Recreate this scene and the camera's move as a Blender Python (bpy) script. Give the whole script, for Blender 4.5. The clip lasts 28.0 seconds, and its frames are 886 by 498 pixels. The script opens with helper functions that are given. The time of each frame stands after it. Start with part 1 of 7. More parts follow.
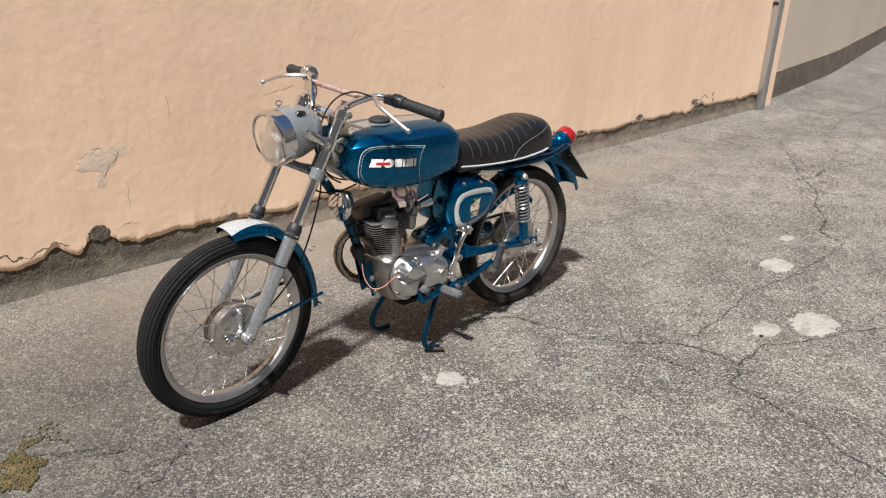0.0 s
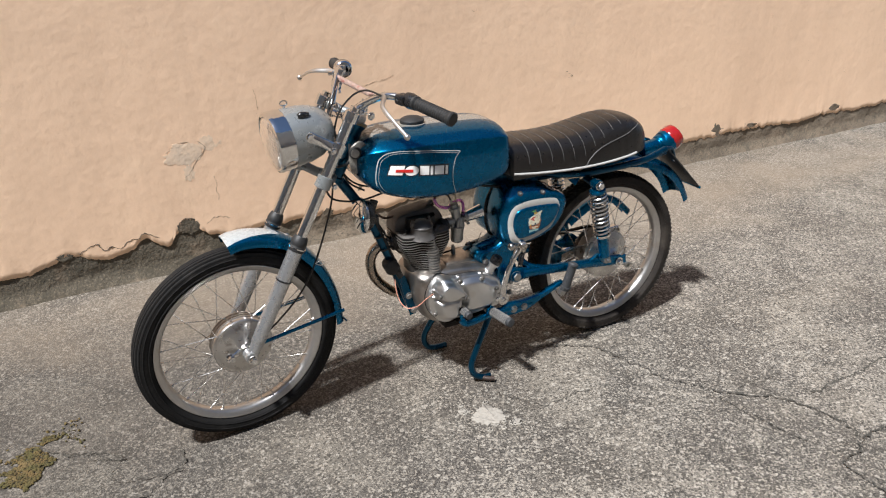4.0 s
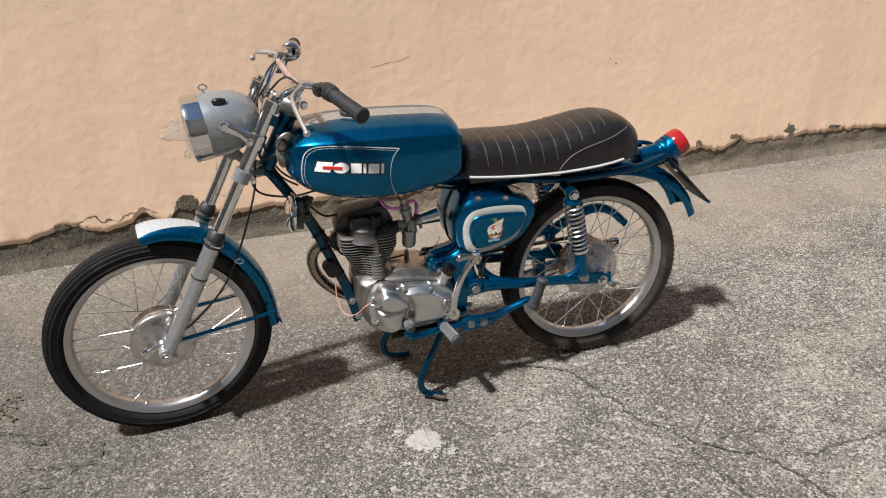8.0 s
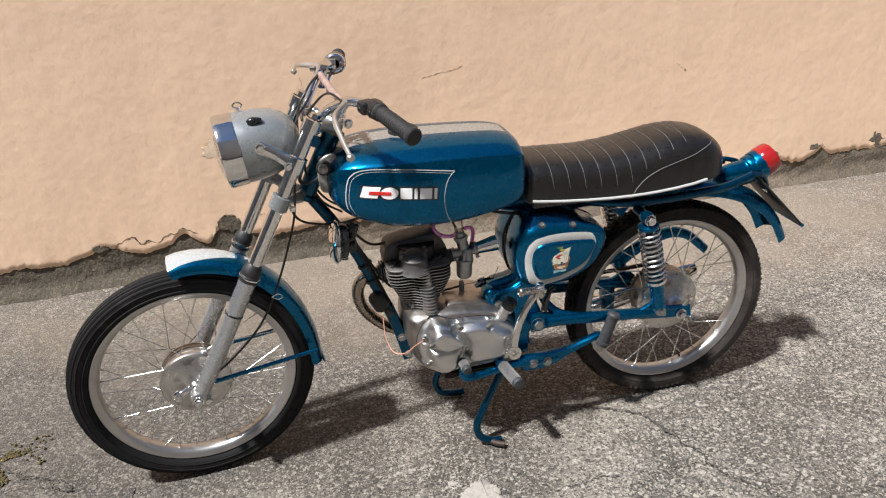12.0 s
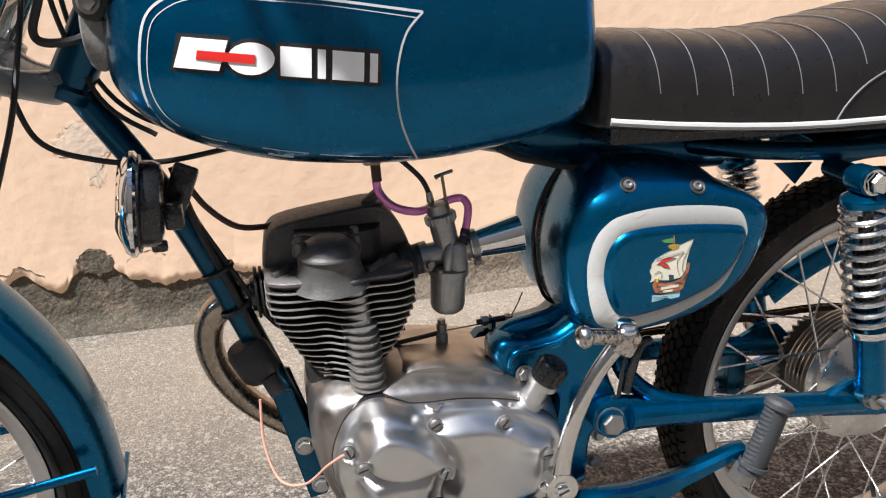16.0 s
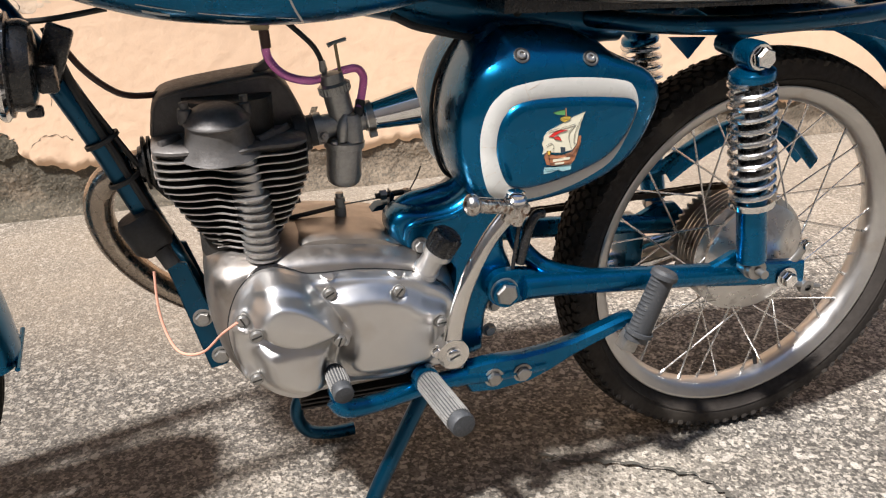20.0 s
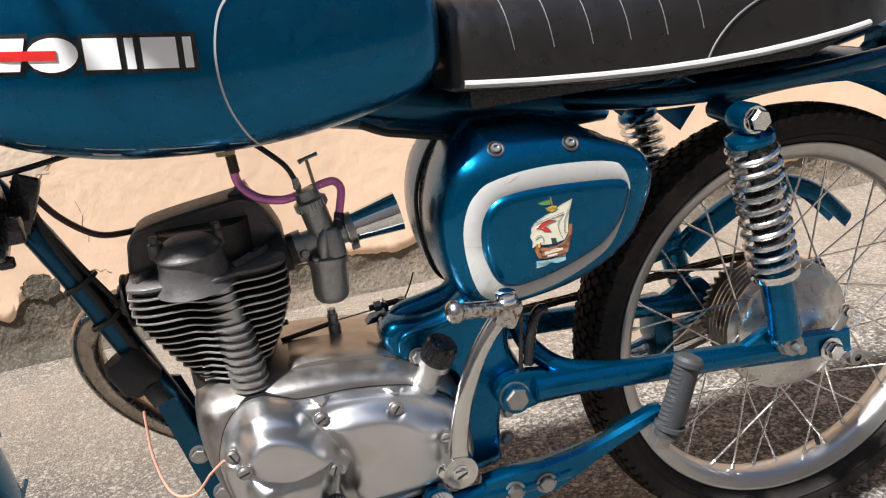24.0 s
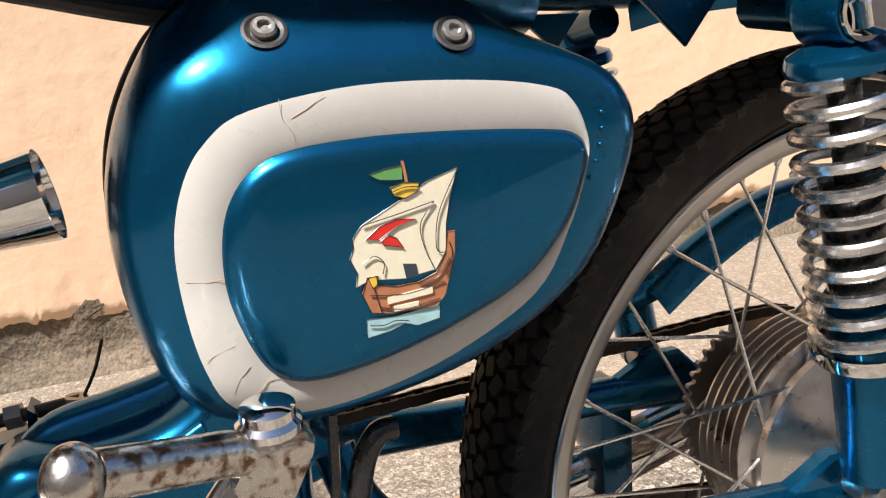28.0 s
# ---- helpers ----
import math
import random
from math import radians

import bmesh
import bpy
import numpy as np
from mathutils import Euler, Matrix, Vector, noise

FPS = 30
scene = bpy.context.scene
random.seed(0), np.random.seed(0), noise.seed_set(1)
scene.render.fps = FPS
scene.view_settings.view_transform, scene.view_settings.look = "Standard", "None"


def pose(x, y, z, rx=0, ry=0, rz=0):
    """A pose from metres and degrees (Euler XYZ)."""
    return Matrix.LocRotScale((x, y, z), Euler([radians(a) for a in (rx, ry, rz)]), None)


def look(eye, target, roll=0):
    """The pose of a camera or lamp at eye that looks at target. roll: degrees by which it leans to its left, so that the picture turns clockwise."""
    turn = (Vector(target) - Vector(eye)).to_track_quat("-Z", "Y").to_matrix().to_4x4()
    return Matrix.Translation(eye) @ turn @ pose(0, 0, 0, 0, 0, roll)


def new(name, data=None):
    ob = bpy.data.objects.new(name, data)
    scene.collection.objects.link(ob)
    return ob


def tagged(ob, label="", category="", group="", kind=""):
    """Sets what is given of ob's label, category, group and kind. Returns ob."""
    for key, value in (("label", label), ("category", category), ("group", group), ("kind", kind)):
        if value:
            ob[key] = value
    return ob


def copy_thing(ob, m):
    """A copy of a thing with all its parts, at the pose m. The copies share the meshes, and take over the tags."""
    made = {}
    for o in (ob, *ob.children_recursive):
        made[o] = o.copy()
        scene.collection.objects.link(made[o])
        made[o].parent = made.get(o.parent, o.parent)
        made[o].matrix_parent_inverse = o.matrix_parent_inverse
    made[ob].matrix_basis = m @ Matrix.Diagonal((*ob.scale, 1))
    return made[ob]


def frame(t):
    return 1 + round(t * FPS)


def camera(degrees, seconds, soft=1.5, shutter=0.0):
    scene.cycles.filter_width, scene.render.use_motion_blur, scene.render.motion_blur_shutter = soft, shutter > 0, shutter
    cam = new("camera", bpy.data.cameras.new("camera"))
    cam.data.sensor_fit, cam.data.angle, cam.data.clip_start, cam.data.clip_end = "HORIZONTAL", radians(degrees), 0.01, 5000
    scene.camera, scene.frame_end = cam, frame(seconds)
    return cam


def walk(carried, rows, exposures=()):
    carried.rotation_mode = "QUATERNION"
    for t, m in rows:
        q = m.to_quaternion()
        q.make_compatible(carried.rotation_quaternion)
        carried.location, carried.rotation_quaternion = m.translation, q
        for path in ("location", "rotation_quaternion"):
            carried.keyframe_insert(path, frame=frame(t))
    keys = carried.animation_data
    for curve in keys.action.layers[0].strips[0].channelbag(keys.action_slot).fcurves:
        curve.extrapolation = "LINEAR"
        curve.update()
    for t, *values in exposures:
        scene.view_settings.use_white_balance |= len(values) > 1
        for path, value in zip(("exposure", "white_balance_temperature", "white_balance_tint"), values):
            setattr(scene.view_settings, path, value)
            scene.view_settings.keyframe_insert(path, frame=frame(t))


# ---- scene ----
cam = camera(59.2, 28.0, 1.15)
PATH = [
    (0, (-1.08, -2.041, 1.492), (0.178, -0.688, 0.725), 2.2),
    (0.5, (-1.035, -2.064, 1.489), (0.173, -0.664, 0.727), 1.2),
    (1, (-0.831, -2.187, 1.495), (0.205, -0.657, 0.73), -0.5),
    (1.5, (-0.714, -2.268, 1.506), (0.201, -0.668, 0.731), -0.9),
    (2, (-0.682, -2.284, 1.509), (0.186, -0.656, 0.738), -1.3),
    (2.5, (-0.635, -2.252, 1.497), (0.194, -0.608, 0.716), -1.8),
    (3, (-0.556, -2.154, 1.47), (0.261, -0.512, 0.672), -2.3),
    (3.5, (-0.479, -2.04, 1.466), (0.34, -0.408, 0.65), -1.7),
    (5.5, (-0.198, -2.322, 1.498), (0.422, -0.588, 0.716), -3.5),
    (6, (-0.184, -2.315, 1.499), (0.466, -0.597, 0.706), -3.5),
    (6.5, (-0.17, -2.315, 1.499), (0.457, -0.594, 0.695), -3.6),
    (7, (-0.108, -2.252, 1.475), (0.498, -0.529, 0.661), -3.2),
    (7.5, (0.041, -2.11, 1.451), (0.639, -0.4, 0.604), -1.8),
    (8, (0.164, -2.038, 1.449), (0.654, -0.302, 0.585), -1.5),
    (8.5, (0.32, -2.063, 1.438), (0.578, -0.263, 0.605), -2.1),
    (9, (0.367, -2.053, 1.428), (0.557, -0.234, 0.619), -2.5),
    (9.5, (0.319, -2.019, 1.42), (0.523, -0.218, 0.574), -1.7),
    (10, (0.309, -2.021, 1.419), (0.557, -0.242, 0.539), -1.2),
    (10.5, (0.311, -2.038, 1.431), (0.587, -0.259, 0.561), -1.2),
    (11, (0.301, -2.042, 1.43), (0.598, -0.254, 0.586), -1.2),
    (11.5, (0.199, -1.988, 1.421), (0.531, -0.184, 0.624), -2.3),
    (13.5, (0.354, -1.0, 1.17), (0.812, 0.623, 0.095), -3.0),
    (14, (0.448, -0.83, 0.903), (0.947, 0.829, -0.096), -1.1),
    (14.5, (0.43, -0.763, 0.715), (1.025, 1.001, -0.015), 1.9),
    (15, (0.408, -0.82, 0.803), (0.932, 1.026, 0.239), 0.9),
    (15.5, (0.422, -0.86, 0.818), (0.853, 1.0, 0.221), -0.1),
    (16, (0.442, -0.866, 0.812), (0.85, 1.003, 0.229), -1.9),
    (16.5, (0.449, -0.866, 0.869), (0.838, 1.023, 0.34), -2.8),
    (17, (0.45, -0.88, 0.885), (0.799, 1.037, 0.434), -3.6),
    (17.5, (0.463, -0.893, 0.885), (0.793, 1.023, 0.419), -4.4),
    (18, (0.476, -0.9, 0.872), (0.817, 1.002, 0.353), -4.4),
    (18.5, (0.495, -0.911, 0.834), (0.887, 0.948, 0.211), -3.5),
    (19, (0.497, -0.904, 0.786), (0.954, 0.888, 0.026), -2.2),
    (19.5, (0.483, -0.894, 0.786), (0.988, 0.857, -0.038), -0.5),
    (20, (0.486, -0.893, 0.784), (1.017, 0.849, -0.044), -0.2),
    (20.5, (0.513, -0.893, 0.792), (1.069, 0.855, -0.004), -2.4),
    (21, (0.509, -0.886, 0.785), (1.097, 0.868, 0.026), -2.2),
    (21.5, (0.502, -0.887, 0.784), (1.087, 0.874, 0.04), -1.4),
    (23.5, (0.541, -0.892, 0.791), (1.008, 0.925, 0.097), -6.3),
    (24, (0.583, -0.866, 0.78), (0.983, 0.997, 0.172), -7.9),
    (24.5, (0.658, -0.67, 0.741), (1.206, 1.164, 0.161), -5.5),
    (25, (0.684, -0.541, 0.69), (1.299, 1.279, 0.133), -4.5),
    (25.5, (0.671, -0.518, 0.692), (1.28, 1.299, 0.121), -3.9),
    (26, (0.669, -0.474, 0.668), (1.306, 1.341, 0.121), -3.7),
    (26.5, (0.691, -0.45, 0.646), (1.35, 1.37, 0.142), -3.5),
    (27, (0.732, -0.433, 0.633), (1.393, 1.389, 0.14), -3.5),
    (27.5, (0.755, -0.43, 0.618), (1.415, 1.39, 0.115), -4.2),
    (28, (0.767, -0.431, 0.614), (1.427, 1.388, 0.108), -4.5),
]
EXPOSURES = [(0, 0.68, 5950, 10), (11.5, 0.68, 5950, 10), (13.5, 1.13, 5900, 11), (16, 1.12, 5850, 11), (18, 1.10, 5850, 11), (20, 1.24, 6150, 12), (21.5, 1.18, 6050, 11), (24, 1.16, 5950, 11), (25, 1.30, 6200, 12), (28, 1.32, 6500, 14)]
walk(cam, [(t, look(eye, target, roll)) for t, eye, target, roll in PATH], EXPOSURES)

# ---- world and light ----
world = bpy.data.worlds.new("sky")
scene.world = world
world.use_nodes = True
wn = world.node_tree
sky = wn.nodes.new("ShaderNodeTexSky")
sky.sky_type, sky.sun_disc = "NISHITA", False
sky.sun_elevation, sky.sun_rotation = radians(58), radians(250)
wn.links.new(sky.outputs[0], wn.nodes["Background"].inputs[0])
wn.nodes["Background"].inputs[1].default_value = 0.056
sun = new("sun", bpy.data.lights.new("sun", "SUN"))
sun.data.energy, sun.data.angle, sun.data.color = 5.0, radians(3.5), (1.0, 0.945, 0.875)
sun.matrix_world = look((-0.53, -0.28, 1.0), (0, 0, 0))


# ---- materials ----
def material(name, colour, rough=0.5, metal=0.0, coat=0.0, vary=0.12, scale=20.0, bump=0.0, bump_scale=200.0, rough_vary=0.1, dark=None, dark_at=0.6, dark_scale=30.0):
    """A principled material whose colour and gloss vary at two scales, with optional stains and fine relief."""
    m = bpy.data.materials.new(name)
    m.use_nodes = True
    n, l = m.node_tree.nodes, m.node_tree.links
    p = n["Principled BSDF"]
    p.inputs["Metallic"].default_value = metal
    p.inputs["Coat Weight"].default_value = coat
    p.inputs["Coat Roughness"].default_value = 0.06
    co = n.new("ShaderNodeTexCoord")

    def tex(s, detail=4.0):
        t = n.new("ShaderNodeTexNoise")
        t.inputs["Scale"].default_value, t.inputs["Detail"].default_value = s, detail
        l.new(co.outputs["Object"], t.inputs["Vector"])
        return t.outputs["Fac"]

    def ramp(fac, a, b, lo, hi):
        r = n.new("ShaderNodeMapRange")
        r.inputs[1].default_value, r.inputs[2].default_value, r.inputs[3].default_value, r.inputs[4].default_value = a, b, lo, hi
        l.new(fac, r.inputs[0])
        return r.outputs[0]

    def mix(fac, a, b, kind="MIX"):
        x = n.new("ShaderNodeMix")
        x.data_type, x.blend_type = "RGBA", kind
        for slot, v in ((0, fac), (6, a), (7, b)):
            if isinstance(v, (int, float)):
                x.inputs[slot].default_value = v
            elif isinstance(v, tuple):
                x.inputs[slot].default_value = (*v, 1.0)[:4]
            else:
                l.new(v, x.inputs[slot])
        return x.outputs[2]

    big, small = tex(scale), tex(scale * 9)
    c = mix(ramp(big, 0.3, 0.7, 0, 1), tuple(v * (1 - vary) for v in colour), tuple(v * (1 + vary) for v in colour))
    c = mix(ramp(small, 0.35, 0.65, 0, 0.6), c, tuple(v * (1 - vary * 1.2) for v in colour))
    if dark:
        c = mix(ramp(tex(dark_scale, 8.0), dark_at, dark_at + 0.12, 0, 1), c, dark)
    l.new(c, p.inputs["Base Color"])
    l.new(ramp(small, 0.3, 0.7, max(rough - rough_vary, 0.02), min(rough + rough_vary, 1)), p.inputs["Roughness"])
    if bump:
        b = n.new("ShaderNodeBump")
        b.inputs["Strength"].default_value, b.inputs["Distance"].default_value = bump, 0.002
        l.new(tex(bump_scale, 6.0), b.inputs["Height"])
        l.new(b.outputs[0], p.inputs["Normal"])
    return m


def nodes_of(m):
    return m.node_tree.nodes, m.node_tree.links, m.node_tree.nodes["Principled BSDF"]


BLUE = material("metallic_blue_paint", (0.0015, 0.108, 0.235), 0.27, 0.90, 0.28, 0.04, 4, rough_vary=0.03)
BLUE_DULL = material("frame_blue_paint", (0.001, 0.056, 0.115), 0.30, 0.88, 0.3, 0.08, 6, rough_vary=0.05, dark=(0.01, 0.03, 0.04), dark_at=0.70)
SILVER = material("silver_paint", (0.27, 0.285, 0.285), 0.30, 0.5, 0.4, 0.05, 6, rough_vary=0.06)
WHITE = material("white_paint", (0.45, 0.445, 0.415), 0.30, 0.0, 0.4, 0.05, 8, rough_vary=0.06, dark=(0.39, 0.38, 0.35), dark_at=0.68, dark_scale=40)
GREY_TOP = material("grey_tank_top", (0.24, 0.23, 0.205), 0.28, 0.2, 0.5, 0.06, 9)
CHROME = material("chrome", (0.78, 0.77, 0.75), 0.07, 1.0, 0, 0.04, 30, rough_vary=0.06)
CHROME_OLD = material("pitted_chrome", (0.70, 0.68, 0.65), 0.14, 1.0, 0, 0.05, 8, bump=0.03, bump_scale=300, rough_vary=0.05, dark=(0.20, 0.12, 0.07), dark_at=0.66, dark_scale=160)
ALLOY = material("cast_alloy", (0.40, 0.37, 0.34), 0.38, 0.97, 0, 0.10, 7, bump=0.05, bump_scale=260, rough_vary=0.08, dark=(0.24, 0.215, 0.19), dark_at=0.58, dark_scale=16)
ALLOY_BRIGHT = material("polished_alloy", (0.64, 0.63, 0.615), 0.36, 1.0, 0, 0.05, 5, rough_vary=0.03, dark=(0.55, 0.525, 0.495), dark_at=0.58, dark_scale=14)
ALLOY_RIM = material("satin_rim_alloy", (0.53, 0.515, 0.495), 0.34, 0.95, 0, 0.06, 6, rough_vary=0.06, dark=(0.46, 0.42, 0.38), dark_at=0.62, dark_scale=25)
HUB = material("weathered_hub_alloy", (0.60, 0.58, 0.555), 0.31, 1.0, 0, 0.08, 8, rough_vary=0.06, dark=(0.30, 0.27, 0.245), dark_at=0.58, dark_scale=30)
HEAD_PALE = material("bare_cast_cover", (0.120, 0.113, 0.107), 0.50, 0.5, 0, 0.14, 25, bump=0.15, bump_scale=420, dark=(0.075, 0.069, 0.063), dark_at=0.58)
ALLOY_FORK = material("satin_fork_alloy", (0.48, 0.485, 0.49), 0.30, 0.82, 0, 0.06, 12, rough_vary=0.06)
FIN = material("sooty_cast_iron", (0.055, 0.051, 0.047), 0.48, 0.6, 0, 0.18, 30, bump=0.25, bump_scale=450, dark=(0.035, 0.031, 0.028), dark_at=0.60)
FIN_EDGE = material("bare_fin_alloy", (0.52, 0.50, 0.475), 0.36, 0.9, 0, 0.12, 40, bump=0.2, bump_scale=450, dark=(0.20, 0.185, 0.17), dark_at=0.64, dark_scale=50)
HEAD = material("grey_cast_head", (0.130, 0.121, 0.114), 0.52, 0.45, 0, 0.15, 20, bump=0.3, bump_scale=420, dark=(0.10, 0.092, 0.085), dark_at=0.60)
CARB = material("grey_zinc", (0.40, 0.395, 0.375), 0.42, 0.75, 0, 0.15, 30, bump=0.2, bump_scale=500, dark=(0.15, 0.14, 0.125), dark_at=0.62)
RUBBER = material("tyre_rubber", (0.010, 0.0095, 0.0092), 0.72, 0, 0, 0.2, 18, bump=0.15, bump_scale=300, dark=(0.024, 0.022, 0.020), dark_at=0.62, dark_scale=12)
TYRE_DUSTY = material("dusty_tyre_rubber", (0.027, 0.0225, 0.019), 0.8, 0, 0, 0.2, 14, bump=0.15, bump_scale=300, dark=(0.050, 0.042, 0.034), dark_at=0.56, dark_scale=12)
for m in (RUBBER, TYRE_DUSTY, HEAD, FIN):
    m.node_tree.nodes["Principled BSDF"].inputs["Specular IOR Level"].default_value = 0.25
BLACK = material("black_rubber", (0.018, 0.018, 0.018), 0.55, 0, 0, 0.15, 40, bump=0.15, bump_scale=400)
WORN_RUBBER = material("worn_peg_rubber", (0.165, 0.16, 0.15), 0.55, 0, 0, 0.2, 60, bump=0.2, bump_scale=300, dark=(0.06, 0.055, 0.05), dark_at=0.6, dark_scale=90)
GREY_RUBBER = material("grey_peg_rubber", (0.034, 0.036, 0.039), 0.6, 0, 0, 0.2, 50, bump=0.2, bump_scale=300, dark=(0.07, 0.07, 0.068), dark_at=0.60, dark_scale=110)
BLACK_PAINT = material("black_paint", (0.012, 0.012, 0.013), 0.28, 0.1, 0.3, 0.1, 30)
CABLE = material("cable_sheath", (0.012, 0.011, 0.010), 0.45, 0, 0, 0.1, 40)
BROWN_CABLE = material("brown_lead", (0.055, 0.018, 0.010), 0.4, 0, 0, 0.1, 40)
PINK_LEAD = material("faded_pink_lead", (0.56, 0.27, 0.19), 0.45, 0, 0, 0.08, 40)
VINYL = material("black_vinyl", (0.010, 0.0085, 0.0075), 0.34, 0, 0.10, 0.15, 10, bump=0.18, bump_scale=700, rough_vary=0.08)
STITCH = material("grey_stitching", (0.11, 0.107, 0.104), 0.6, 0, 0, 0.1, 200)
PIPING = material("white_piping", (0.43, 0.425, 0.405), 0.45, 0, 0, 0.06, 60)
STEEL = material("dull_steel", (0.36, 0.35, 0.33), 0.38, 0.9, 0, 0.12, 80, bump=0.1, bump_scale=500, dark=(0.16, 0.11, 0.07), dark_at=0.66, dark_scale=120)
RUSTY = material("rusty_steel", (0.050, 0.034, 0.027), 0.6, 0.4, 0, 0.3, 120, bump=0.3, bump_scale=500)
NOSE = material("grey_white_paint", (0.40, 0.415, 0.41), 0.28, 0.15, 0.5, 0.05, 8)
SPRING = material("satin_chrome_spring", (0.74, 0.73, 0.71), 0.24, 1.0, 0, 0.05, 30, rough_vary=0.05)
TAPED = material("worn_reddish_tape", (0.46, 0.33, 0.28), 0.45, 0.3, 0, 0.35, 60, dark=(0.30, 0.06, 0.045), dark_at=0.56, dark_scale=45)
PITTED = material("rust_pitted_chrome", (0.60, 0.57, 0.53), 0.24, 1.0, 0, 0.10, 12, bump=0.12, bump_scale=420, rough_vary=0.08, dark=(0.16, 0.09, 0.055), dark_at=0.515, dark_scale=170)
BRASS = material("dull_brass", (0.26, 0.21, 0.13), 0.36, 0.9, 0, 0.1, 60)
EXHAUST = material("tarnished_chrome_pipe", (0.40, 0.34, 0.28), 0.24, 0.95, 0, 0.25, 14, dark=(0.14, 0.11, 0.09), dark_at=0.58, dark_scale=22)
BLACK_MARK = material("black_outline", (0.012, 0.012, 0.012), 0.35, 0, 0.3, 0.05, 40)
STRIPE = material("pinstripe_paint", (0.50, 0.51, 0.50), 0.35, 0.1, 0.3, 0.05, 60)
WHITE_MARK = material("white_transfer", (0.92, 0.91, 0.88), 0.45, 0, 0.1, 0.03, 60)
RED_MARK = material("red_transfer", (0.62, 0.02, 0.015), 0.35, 0, 0.3, 0.05, 60)
CREAM = material("cream_transfer", (0.72, 0.68, 0.52), 0.4, 0, 0.2, 0.06, 160)
BROWN = material("brown_transfer", (0.42, 0.165, 0.075), 0.4, 0, 0.2, 0.2, 160)
GREEN = material("green_transfer", (0.10, 0.30, 0.09), 0.4, 0, 0.2, 0.1, 160)
YELLOW = material("yellow_transfer", (0.72, 0.48, 0.06), 0.4, 0, 0.2, 0.1, 160)
SEA = material("pale_blue_transfer", (0.33, 0.55, 0.58), 0.4, 0, 0.2, 0.15, 160)
RED_LENS = material("red_lens", (0.36, 0.012, 0.012), 0.12, 0, 0.5, 0.06, 40)
_n, _l, _p = nodes_of(RED_LENS)
_p.inputs["Transmission Weight"].default_value = 0.25
HOSE = material("purple_hose", (0.62, 0.22, 0.64), 0.18, 0, 0.3, 0.1, 60)
_n, _l, _p = nodes_of(HOSE)
_p.inputs["Transmission Weight"].default_value = 0.55
GLASS = bpy.data.materials.new("lamp_glass")
GLASS.use_nodes = True
_n, _l, _p = nodes_of(GLASS)
_p.inputs["Transmission Weight"].default_value, _p.inputs["Roughness"].default_value = 1.0, 0.04
_w = _n.new("ShaderNodeTexWave")
_w.inputs["Scale"].default_value = 28
_b = _n.new("ShaderNodeBump")
_b.inputs["Strength"].default_value, _b.inputs["Distance"].default_value = 0.3, 0.001
_l.new(_w.outputs["Fac"], _b.inputs["Height"])
_l.new(_b.outputs[0], _p.inputs["Normal"])


